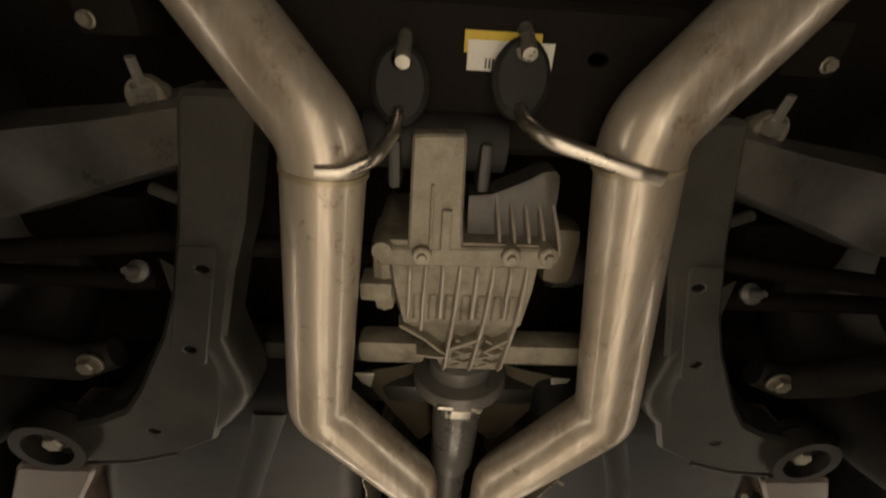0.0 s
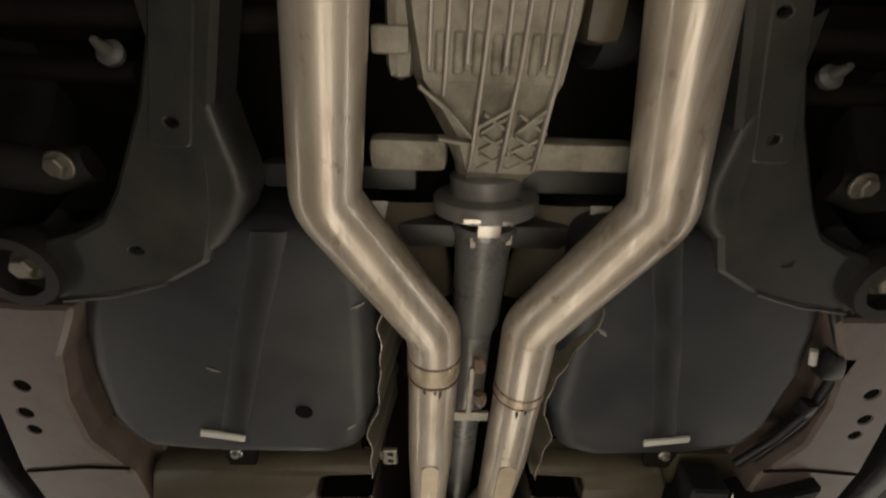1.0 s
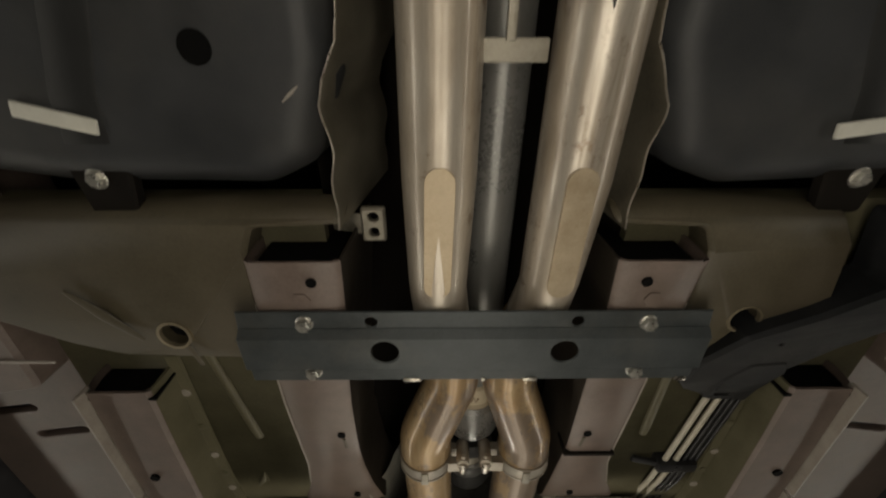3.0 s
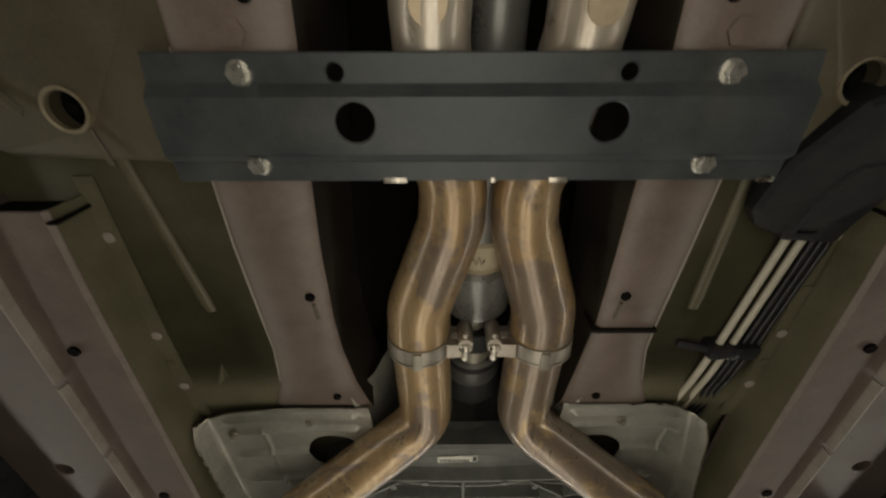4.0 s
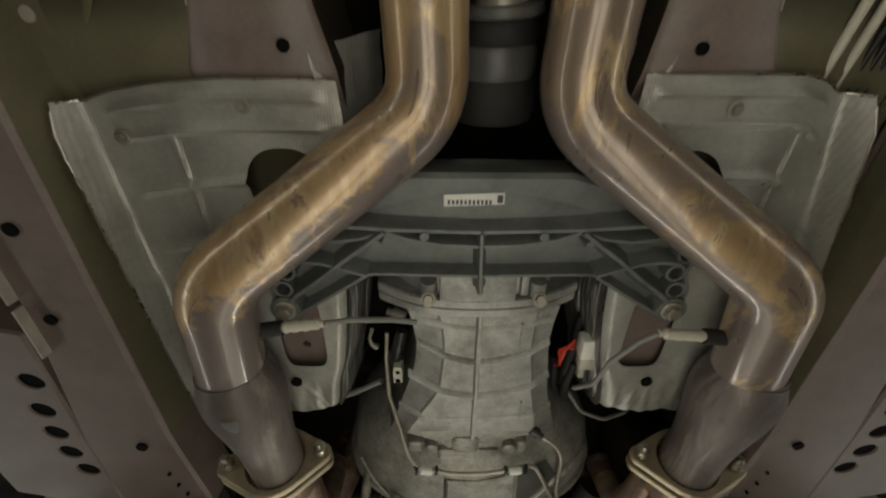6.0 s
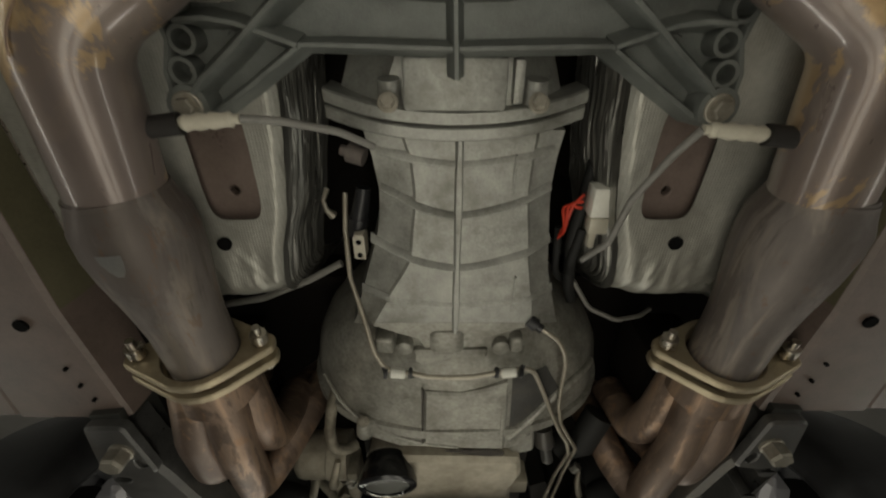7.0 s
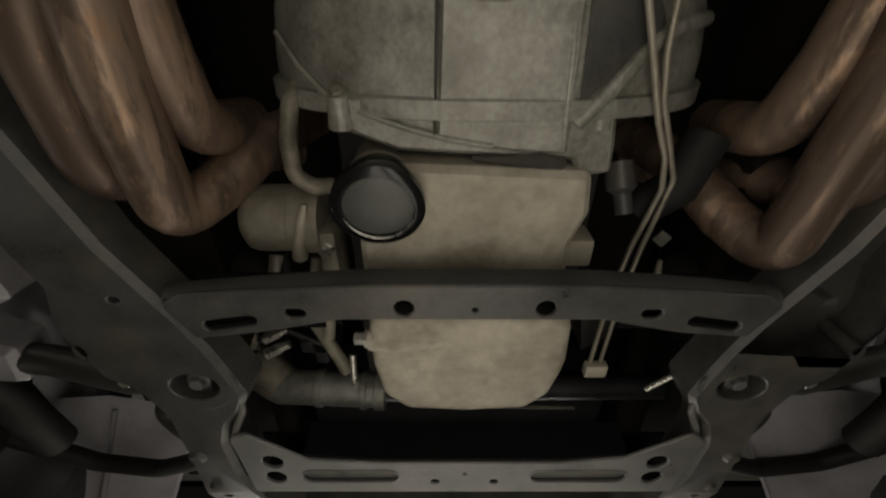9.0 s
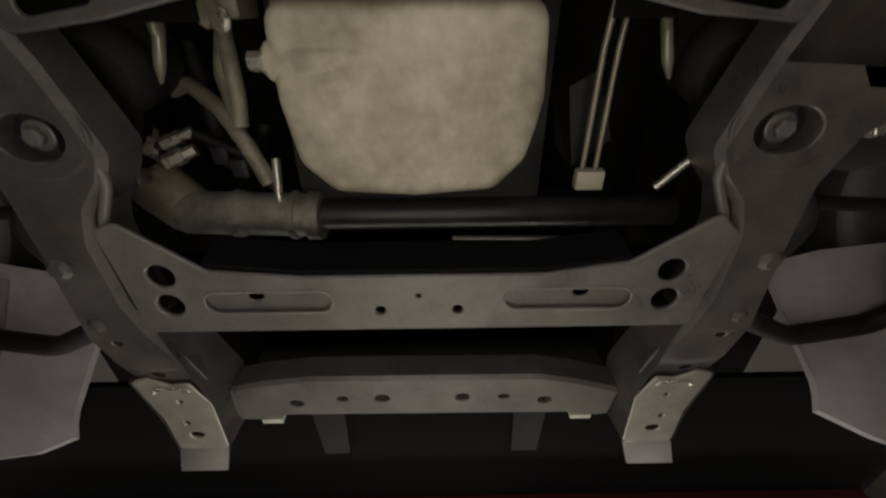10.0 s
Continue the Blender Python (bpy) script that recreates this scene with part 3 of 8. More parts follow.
    loft(bm, [[(s * x, y, zz) for x, zz in ((xi - 0.0005, z + c + 0.001), (xi - 0.0035, z + 0.03), (xi - 0.0045, 1.690), (xi + 0.002, 1.690), (xi + 0.002, z + c + 0.001))] for y, xi, xo, z in secs[:-1]])
    part("rail_wall", bm, PANPAINT, sill, "olive inner wall of the rail")
    bm = bmesh.new()
    loft(bm, [[(s * (0.4775 + dx), y, z + dz) for dx, dz in ((-0.018, 0.004), (-0.017, -0.001), (0.003, -0.001), (0.003, 0.004))] for y, z in ((2.34, 1.676), (2.60, 1.678), (2.72, 1.684), (2.80, 1.694))])
    part("weld_flange", bm, PANPAINT, sill, "olive weld flange along the rail")
    for y, z in ((2.423, 1.6755), (2.592, 1.676), (2.709, 1.682), (2.51, 1.6755), (2.655, 1.679)):
        bm = bmesh.new()
        spin(bm, (s * 0.472, y, z), (s * 0.472, y, z - 0.0022), [(0, 0.008), (0.6, 0.0075), (1, 0.004)], 12)
        part("spot_weld", bm, EDGE if y in (2.423, 2.592, 2.709) else PANPAINT, sill, "pale spot weld")
    bm = bmesh.new()
    box(bm, min(s * 0.474, s * 0.584), max(s * 0.474, s * 0.584), 2.375, 2.379, 1.624, 1.72, 0.0)
    part("rail_shade", bm, HOLEBLACK, sill, "black plate painted as the shade in the open rail")
    # floor skin close above the cut-out of the heat shield, with a drain hole
    bm = bmesh.new()
    plate(bm, rounded([(s * 0.222, 3.04), (s * 0.316, 3.04), (s * 0.316, 3.225), (s * 0.222, 3.225)], 0.01), 1.700, 1.712, [circle(s * 0.272, 3.172, 0.006)])
    part("floor_skin", bm, MAUVE, body, "mauve floor skin above the shield")
    # pinch-weld flange on its outer edge with notches
    # Paler than the rail, so its bright edge line is in the colour.
    bm = bmesh.new()
    for ya, yb in ((2.36, 2.62), (2.63, 2.78), (2.79, 3.02), (3.03, 3.11)):
        f = (ya - 2.335) / 0.9
        f2 = (yb - 2.335) / 0.9
        loft(bm, [[(s * (0.574 + 0.014 * g + dx), yy, zz) for dx, zz in ((0, 1.634), (0.0015, 1.607), (0.0045, 1.607), (0.006, 1.634))] for g, yy in ((f, ya), (f2, yb))])
    part("pinch_weld", bm, EDGE, sill, "thin folded weld flange")
    for (x, y, r) in ((0.542, 2.92, 0.009), (0.539, 2.567, 0.008), (0.560, 3.052, 0.008), (0.541, 3.320, 0.009), (0.522, 3.397, 0.0028), (0.517, 3.430, 0.0028), (0.510, 3.459, 0.0028)):
        bm = bmesh.new()
        spin(bm, (s * x, y, 1.6165), (s * x, y, 1.63), [(0, r), (0.4, r * 0.95), (1, r * 0.9)], 14)
        part("drain_hole_shade", bm, HOLEBLACK, sill, "black disc painted as a shaded hole in the rail")
    bm = bmesh.new()
    spots = ((0.650, 3.172), (0.664, 3.235), (0.669, 3.289), (0.669, 3.340), (0.661, 3.389))
    plate(bm, rounded([(s * 0.617, 3.08), (s * 0.70, 3.06), (s * 0.82, 3.10), (s * 0.82, 3.46), (s * 0.70, 3.50), (s * 0.638, 3.50)], 0.01), 1.6225, 1.70, [circle(s * x, y, 0.0185, 18, 0.0155, -20 * s) for x, y in spots] + [circle(s * 0.738, 3.156, 0.026, 20, 0.013, 12 * s)], 0.004)
    jack = part("jacking_panel", bm, MAUVE, body, "mauve floor panel with a row of large holes")
    bm = bmesh.new()
    plate(bm, circle(s * 0.738, 3.156, 0.0255, 20, 0.0125, 12 * s), 1.6255, 1.64)
    part("hole_shade", bm, HOLEBLACK, jack, "black disc painted as the shade in a panel hole")
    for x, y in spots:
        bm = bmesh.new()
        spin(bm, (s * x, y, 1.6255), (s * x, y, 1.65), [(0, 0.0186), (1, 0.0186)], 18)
        part("hole_shade", bm, HOLEBLACK, jack, "black disc painted as the shade in a panel hole")
    # thick cross panel between tank and floor
    plug_x, plug_y = (-0.409, 2.255) if s < 0 else (0.361, 2.231)
    bm = bmesh.new()
    edge_run = [(0.62, 2.080), (0.635, 2.16), (0.645, 2.225), (0.56, 2.28), (0.50, 2.305)] if s < 0 else [(0.445, 2.080), (0.462, 2.12), (0.466, 2.21), (0.43, 2.29)]
    out = rounded([(s * 0.16, 2.076), (s * 0.30, 2.074)] + mir(edge_run, s) + [(s * 0.29, 2.315), (s * 0.285, 2.13), (s * 0.275, 2.10), (s * 0.165, 2.095)], 0.012)
    plate(bm, out, lambda x, y: 1.646 - 0.020 * math.exp(-((y - 2.20) / 0.10) ** 2) + 0.10 * max(0, 2.094 - y) / 0.02 * 0.25, 1.69, [circle(plug_x, plug_y, 0.021)], 0.006)
    cross = part("cross_panel", bm, BROWNPAN, body, "brown painted cross panel in front of the tank")
    for pts, w in (([(0.520, 2.178), (0.485, 2.217), (0.448, 2.258)], 0.009), ([(0.398, 2.275), (0.388, 2.312)], 0.007)):
        bm = bmesh.new()
        tube(bm, [(s * x, y, 1.6235 if y < 2.27 else 1.630) for x, y in pts], [w * 0.35, w, w * 0.4] if len(pts) == 3 else [w * 0.7, w * 0.4], 10, squash=0.4)
        part("pressed_bead", bm, BROWNPAN, cross)
    # open cup, cross seam and long grooves in the outer floor
    bm = bmesh.new()
    ring(bm, (s * 0.695, 2.251, 1.626), (0, 0, 1), 0.017, 0.009, 0.008, 32)
    part("cup_rim", bm, MAUVE, body, "raised rim of an open floor cup")
    bm = bmesh.new()
    spin(bm, (s * 0.695, 2.251, 1.6255), (s * 0.695, 2.251, 1.64), [(0, 0.0175), (1, 0.0175)], 24)
    part("cup_shade", bm, HOLEBLACK, body, "black disc painted as the shade in the floor cup")
    bm = bmesh.new()
    tube(bm, [(s * 0.59, 2.302, 1.626), (s * 0.70, 2.300, 1.626), (s * 0.84, 2.31, 1.626)], 0.0025, 8, squash=0.6)
    part("seam_sealer", bm, EDGE, body, "pale seam sealer bead")
    bm = bmesh.new()
    ring(bm, (plug_x, plug_y, 1.630), (0, 0, 1), 0.019, 0.004, 0.006)
    part("plug_rim", bm, FLANGE, cross, "pale rim of an open plug hole")
    bm = bmesh.new()
    spin(bm, (plug_x, plug_y, 1.637), (plug_x, plug_y, 1.70), [(0, 0.006), (0.2, 0.006), (0.21, 0.022), (1, 0.022)], 16)
    part("plug_shade", bm, HOLEBLACK, cross)
    # rear side member with three holes, outboard of the tank
    bm = bmesh.new()
    out = rounded([(s * 0.59, 1.655), (s * 0.61, 1.69), (s * 0.652, 1.757), (s * 0.682, 1.86), (s * 0.690, 1.97), (s * 0.655, 2.045), (s * 0.64, 2.07), (s * 0.64, 2.36), (s * 0.86, 2.40), (s * 0.85, 2.05), (s * 0.795, 1.79), (s * 0.72, 1.65), (s * 0.66, 1.655)], 0.02)
    plate(bm, out, 1.628, 1.80, [circle(s * 0.742, 1.823, 0.014), circle(s * 0.767, 1.891, 0.0135), circle(s * 0.772, 1.936, 0.0125)], 0.006)
    member = part("rear_side_member", bm, MAUVE, body, "mauve painted rear side member with three holes")
    for x, y, r in ((0.742, 1.823, 0.014), (0.767, 1.891, 0.0135), (0.772, 1.936, 0.0125)):
        bm = bmesh.new()
        spin(bm, (s * x, y, 1.631), (s * x, y, 1.66), [(0, r), (1, r)], 18)
        part("hole_shade", bm, HOLEBLACK, member, "black disc painted as the shade in a panel hole")
    bm = bmesh.new()
    tube(bm, [(s * 0.64, 2.05, 1.627), (s * 0.72, 2.045, 1.626), (s * 0.84, 2.06, 1.627)], 0.003, 8)
    part("panel_seam", bm, CAVITYDARK, body, "dark overlap seam")


for side in (-1, 1):
    floor_panels(side)


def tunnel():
    # Tunnel depth is darkened by its colour as well as by light.
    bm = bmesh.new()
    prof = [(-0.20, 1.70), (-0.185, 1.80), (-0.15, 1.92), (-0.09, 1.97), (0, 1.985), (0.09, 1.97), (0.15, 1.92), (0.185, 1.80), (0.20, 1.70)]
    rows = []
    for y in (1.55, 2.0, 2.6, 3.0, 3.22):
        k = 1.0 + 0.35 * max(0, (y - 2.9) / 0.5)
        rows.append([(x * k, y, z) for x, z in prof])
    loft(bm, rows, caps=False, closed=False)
    part("tunnel", bm, CAVITYDARK, body, "transmission tunnel with cavity shade in its dark tone")
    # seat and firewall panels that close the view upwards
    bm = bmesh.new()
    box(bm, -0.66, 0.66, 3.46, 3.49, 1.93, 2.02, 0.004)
    part("firewall", bm, CAVITYDARK, body, "firewall with cavity shade in its dark tone")
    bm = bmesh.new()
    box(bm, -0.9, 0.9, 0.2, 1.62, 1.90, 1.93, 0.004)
    part("boot_floor", bm, CAVITYDARK, body, "boot floor with cavity shade in its dark tone")


tunnel()

# ---- fuel tank ----
tank = thing("fuel_tank", (0, 1.75, 1.66), "black moulded plastic saddle fuel tank with two lobes", "fuel tank")


def tank_lobe(s):
    bm = bmesh.new()
    if s < 0:
        o = [(-0.15, 1.52), (-0.56, 1.52), (-0.625, 1.70), (-0.652, 1.80), (-0.665, 1.93), (-0.635, 2.030), (-0.49, 2.052), (-0.25, 2.056), (-0.185, 2.026), (-0.150, 1.92), (-0.14, 1.64)]
    else:
        o = [(0.17, 1.52), (0.56, 1.52), (0.61, 1.68), (0.635, 1.80), (0.632, 1.95), (0.60, 2.030), (0.48, 2.050), (0.29, 2.058), (0.215, 2.032), (0.168, 1.90), (0.175, 1.66)]
    pillow(bm, rounded(o, 0.065, 7), 1.648, 1.86, 0.045, 6)
    part("tank_lobe", bm, TANK, tank)
    # tank strap: a proud strip whose dark tone paints its recessed channel
    mid_line, wide = ([(-0.285, 1.53), (-0.300, 1.58), (-0.350, 1.72), (-0.407, 1.90), (-0.424, 1.95), (-0.430, 2.00)], 0.021) if s < 0 else ([(0.285, 1.53), (0.300, 1.576), (0.345, 1.712), (0.396, 1.90), (0.411, 1.947), (0.42, 2.00)], 0.020)
    bm = bmesh.new()
    loft(bm, [[(x - wide - 0.006, y, 1.6492), (x - wide, y, 1.6462), (x + wide, y, 1.6462), (x + wide + 0.006, y, 1.6492)] for x, y in mid_line])
    part("strap", bm, STRAP, tank, "dark strip painted as the tank strap's recessed channel")
    # folded tab and bolt holding the strap, pale tag on its end
    bm = bmesh.new()
    plate(bm, rounded([(s * 0.40, 2.02), (s * 0.475, 2.02), (s * 0.466, 2.088), (s * 0.412, 2.088)], 0.008), 1.656, 1.672)
    part("strap_tab", bm, CAVITYDARK, tank, "brown steel strap tab")
    bolt(tank, (s * 0.443, 2.042, 1.656), 0.0085, ZINC)
    bm = bmesh.new()
    xa, ya, xb, yb = (-0.488, 1.962, -0.409, 1.982) if s < 0 else (0.378, 1.986, 0.468, 1.974)
    bar(bm, (xa, ya, 1.644), (xb, yb, 1.646), 0.017, 0.006, 0.002)
    part("strap_end_tag", bm, WHITE, tank, "white painted strap end")
    bm = bmesh.new()
    if s < 0:
        spin(bm, (-0.286, 1.906, 1.6465), (-0.286, 1.906, 1.66), [(0, 0.0165), (0.3, 0.016), (1, 0.012)], 18)
        part("recess_shade", bm, HOLEBLACK, tank, "black disc painted as a small shaded recess")
        for x, y, a in ((-0.169, 1.658, 0.5), (-0.427, 1.801, -0.4), (-0.202, 1.949, 0.7)):
            scuff = bmesh.new()
            tube(scuff, [(x - 0.012 * math.cos(a), y + 0.012 * math.sin(a), 1.6482), (x, y, 1.6474), (x + 0.012 * math.cos(a), y - 0.012 * math.sin(a), 1.6482)], [0.0008, 0.002, 0.0008], 6)
            part("scuff", scuff, EDGE, tank, "small pale scuff")
    if s > 0:
        tube(bm, [(0.222, 1.697, 1.649), (0.232, 1.704, 1.6474), (0.240, 1.713, 1.649)], [0.0015, 0.004, 0.0015], 6)
        part("scuff", bm, EDGE, tank, "small pale scuff")


for side in (-1, 1):
    tank_lobe(side)


def tunnel_shield(s):
    """Thin crumpled sheet hanging between tank and exhaust, with a wavy lower edge."""
    t = thing("tunnel_heat_shield", (s * 0.17, 1.85, 1.65), "thin crumpled heat shield sheet with a wavy bright edge", "heat shield", "tunnel heat shields")
    bm = bmesh.new()
    lo, hi = [], []
    pts = [(1.60, 0.118), (1.66, 0.128), (1.70, 0.138), (1.73, 0.133), (1.80, 0.138), (1.86, 0.143), (1.90, 0.145), (1.935, 0.166), (1.96, 0.170), (1.985, 0.164), (2.01, 0.163), (2.06, 0.168), (2.10, 0.166)] if s < 0 else \
          [(1.60, 0.195), (1.66, 0.222), (1.69, 0.215), (1.74, 0.190), (1.80, 0.170), (1.85, 0.160), (1.90, 0.160), (1.93, 0.176), (1.96, 0.186), (2.0, 0.178), (2.05, 0.174), (2.10, 0.172)]
    y0, y1 = pts[0][0], pts[-1][0]
    n = 60
    rows = []
    for i in range(n + 1):
        y = y0 + (y1 - y0) * i / n
        x = float(np.interp(y, [p[0] for p in pts], [p[1] for p in pts])) + 0.0015 * math.sin(90 * y)
        z = 1.640 + 0.004 * noise.noise((y * 25, s, 0))
        rows.append([(s * x, y, z), (s * (x + 0.0012), y, z - 0.0008), (s * (x + 0.002), y, z + 0.004), (s * (x - 0.012), y, z + 0.10), (s * (x - 0.03), y, z + 0.22), (s * (x - 0.032), y, z + 0.22), (s * (x - 0.014), y, z + 0.10)])
    loft(bm, rows)
    part("shield_sheet", bm, SHIELDBACK, t)
    bm = bmesh.new()
    tube(bm, [r[1] for r in rows], 0.0012, 6)
    part("rolled_hem", bm, CLAMPSTEEL, t, "bright thin hem along the lower edge")


for side in (-1, 1):
    tunnel_shield(side)


# ---- exhaust ----
SLEEVETAN = pipe_mat("tan_sleeve_steel", (0.35, 0.27, 0.18), (0.48, 0.395, 0.28), (0.58, 0.50, 0.39), (0.18, 0.12, 0.07), 0.4, 0.5, 0.3)
exhaust = thing("exhaust_system", (0, 1.8, 1.62), "twin stainless steel exhaust pipes with straw heat tint and welds", "exhaust")
RP, RF, RT = 0.0445, 0.0455, 0.0455


def weld(at, axis, r, parent, name="weld_bead", material=None, width=0.006):
    bm = bmesh.new()
    ring(bm, at, axis, r - 0.001, 0.0028, width, 40)
    part(name, bm, material or FLANGE, parent, "raised brownish weld bead")


def pipes(s):
    if s < 0:
        tail = [(-0.50, 0.70, 1.80), (-0.300, 0.905, 1.697), (-0.150, 1.068, 1.6215), (-0.192, 1.470, 1.6215)]
        mid = [(-0.050, 1.700, 1.648), (-0.046, 1.757, 1.654)]
        fwd = [(-0.046, 1.757, 1.654), (-0.049, 2.04, 1.655), (-0.051, 2.19, 1.652), (-0.044, 2.27, 1.676), (-0.026, 2.36, 1.690)]
        xo = [fwd[3], (-0.026, 2.36, 1.690), (-0.028, 2.41, 1.690), (-0.076, 2.55, 1.691), (-0.076, 2.615, 1.690)]
        dn = [(-0.076, 2.60, 1.690), (-0.068, 2.80, 1.685), (-0.326, 2.985, 1.604), (-0.357, 3.18, 1.627)]
        cat = [(-0.352, 3.135, 1.623), (-0.336, 3.390, 1.632)]
    else:
        tail = [(0.52, 0.66, 1.74), (0.300, 0.915, 1.659), (0.178, 1.045, 1.6215), (0.248, 1.474, 1.6215)]
        mid = [(0.110, 1.695, 1.648), (0.110, 1.827, 1.653)]
        fwd = [(0.110, 1.827, 1.653), (0.106, 2.04, 1.655), (0.096, 2.19, 1.653), (0.086, 2.27, 1.676), (0.064, 2.36, 1.690)]
        xo = [fwd[3], (0.064, 2.36, 1.690), (0.066, 2.41, 1.690), (0.110, 2.55, 1.692), (0.110, 2.615, 1.691)]
        dn = [(0.108, 2.60, 1.691), (0.098, 2.80, 1.686), (0.356, 2.985, 1.604), (0.396, 3.18, 1.627)]
        cat = [(0.393, 3.135, 1.623), (0.385, 3.400, 1.634)]
    bm = bmesh.new()
    pts = fillet_path(tail + mid, 0.06, 8)
    tube(bm, pts, RT, 32)
    over = part("rear_pipe", bm, STAINLESS, exhaust)
    weld(pts[17].lerp(pts[18], 0.5) + Vector((0, 0.008, 0)), Vector(tail[3]) - Vector(tail[2]), RT, over)
    weld(mid[-1], (0.0, 1, 0.03), RP, over, "slip_joint", CLAMPSTEEL, 0.003)
    # expanded sleeve where the pipes slide together
    bm = bmesh.new()
    a, b = Vector(fwd[0]), Vector(fwd[0]).lerp(Vector(fwd[1]), 0.16 if s < 0 else 0.10)
    spin(bm, a, b, [(0, RP + 0.002), (0.85, RP + 0.002), (1, RP - 0.001)], 28)
    part("pipe_sleeve", bm, SLEEVETAN, exhaust, "tan stained slip joint sleeve")
    # dark rings, soot runs and drips round the slip joint
    for p, w in ((a, 0.0035), (b, 0.0025)):
        bm = bmesh.new()
        ring(bm, p, b - a, RP - 0.0005, 0.0029, w, 40)
        part("dark_ring", bm, HEADER, exhaust, "brown ring of the slip joint")
    for dx, dy, ln in (((0.012, 0.004, 0.022), (0.003, 0.002, 0.012), (-0.016, 0.003, 0.014)) if s < 0 else ((-0.010, 0.006, 0.020), (-0.006, -0.062, 0.010), (0.006, 0.004, 0.010))):
        zz = math.sqrt(RP * RP - dx * dx)
        bm = bmesh.new()
        q = Vector((b.x + dx, b.y + dy, b.z - zz - 0.0002))
        tube(bm, [q, q + Vector((-dx * 0.1, ln * 0.4, 0)), q + Vector((-dx * 0.2, ln, 0.0004))], [0.0022, 0.0030, 0.0006], 8, squash=0.3)
        part("soot_run", bm, SOOTSHADE, exhaust, "black soot run")
    bm = bmesh.new()
    line = fillet_path(fwd[:4], 0.10, 8)
    tube(bm, line, [float(np.interp(q.y, [2.0, 2.10, 2.19, 2.25], [RP, 0.0425, 0.038, 0.040])) for q in line], 32)
    part("centre_pipe", bm, STAINLESS, exhaust)
    # pressed clearance flat on the underside of the pipe
    bm = bmesh.new()
    c = Vector(fwd[1]).lerp(Vector(fwd[2]), 0.40)
    plate(bm, slot(c.x, c.y, 0.17, 0.034, 91.5, 8), lambda x, y: 1.655 - float(np.interp(y, [2.0, 2.10, 2.19, 2.25], [RP, 0.0425, 0.0395, 0.0395])) - 0.0006, c.z - RP + 0.008, (), 0.0005)
    part("pressed_flat", bm, TANFLAT, exhaust, "long tan pressed flat on the pipe")
    bm = bmesh.new()
    line = fillet_path(xo, 0.10, 8)
    tube(bm, line, [float(np.interp(q.y, [2.33, 2.42, 2.52], [0.042, 0.0445, 0.0475])) for q in line], 32)
    part("crossover_pipe", bm, STRAW, exhaust, "straw-tinted pipe of the crossover")
    bm = bmesh.new()
    tube(bm, fillet_path(dn, 0.085, 10), RF, 32)
    part("front_pipe", bm, STRAW, exhaust, "straw-tinted front pipe turning ash-grey at its hot end")
    # raised lengthwise weld seam with dark scale
    seam = [Vector(q) + Vector((0.004 * math.sin(31 * q[1]) + s * 0.006, 0, -RF - 0.0002)) for q in fillet_path(dn, 0.085, 10)[1:-3]]
    bm = bmesh.new()
    tube(bm, seam, [0.0022 + 0.0009 * math.sin(7 * i) if s > 0 else 0.0012 for i in range(len(seam))], 8, squash=0.5)
    part("weld_seam", bm, HEADER, exhaust, "dark lengthwise weld seam")
    # converter body with tapered cones
    bm = bmesh.new()
    spin(bm, cat[0], cat[1], [(0, RF), (0.02, RF + 0.0025), (0.07, 0.052), (0.14, 0.0585), (0.24, 0.0600), (0.36, 0.0575), (0.50, 0.0520), (0.64, 0.0475), (0.72, 0.0455), (1.0, 0.0450)], 36)
    conv = part("catalytic_converter", bm, CATSKIN, exhaust, "scaled grey-brown converter body")
    weld(Vector(cat[0]).lerp(Vector(cat[1]), 0.03), Vector(cat[1]) - Vector(cat[0]), RF + 0.0015, conv, "weld_bead", CATSKIN, 0.009)
    if s < 0:
        bm = bmesh.new()
        rows = []
        for f, hw in ((0.20, 0.20), (0.235, 0.18), (0.27, 0.13), (0.30, 0.05)):
            q = Vector(cat[0]).lerp(Vector(cat[1]), f)
            rr = float(np.interp(f, [0.14, 0.24, 0.36], [0.0585, 0.0600, 0.0575])) + 0.0010
            rows.append([q + Vector((rr * math.sin(0.30 * f + 0.05 + a), 0, -rr * math.cos(0.30 * f + 0.05 + a))) for a in (-hw, -hw * 0.4, hw * 0.3, hw)])
        loft(bm, rows, False, False)
        part("bare_patch", bm, LIGHTSTEEL, conv, "pale bare patch in the scale")
    # band clamp over the joint ahead of the crossover: open band, two folded lugs and a T-bolt
    cc = Vector(xo[-1]) + Vector((0, -0.006, 0))
    inner = -s
    bm = bmesh.new()
    ring(bm, cc, (0, 1, 0), RF + 0.0015, 0.003, 0.028, 48)
    ring(bm, cc + Vector((0, 0.0135, 0)), (0, 1, 0), RF + 0.0015, 0.0045, 0.003, 48)
    clampo = part("band_clamp", bm, CLAMPDULL, exhaust, "dull steel band clamp")
    bx = 0.0145 - inner * 0.021
    for z in (cc.z - 0.024, cc.z + 0.004):
        bm = bmesh.new()
        loft(bm, [[(cc.x + inner * (RF - 0.004), cc.y - 0.013, z - 0.009), (cc.x + inner * (RF - 0.004), cc.y + 0.013, z - 0.009), (cc.x + inner * (RF - 0.004), cc.y + 0.013, z + 0.007), (cc.x + inner * (RF - 0.004), cc.y - 0.013, z + 0.007)],
                  [(bx + inner * 0.004, cc.y - 0.012, z - 0.007), (bx + inner * 0.004, cc.y + 0.012, z - 0.007), (bx + inner * 0.004, cc.y + 0.012, z + 0.005), (bx + inner * 0.004, cc.y - 0.012, z + 0.005)]])
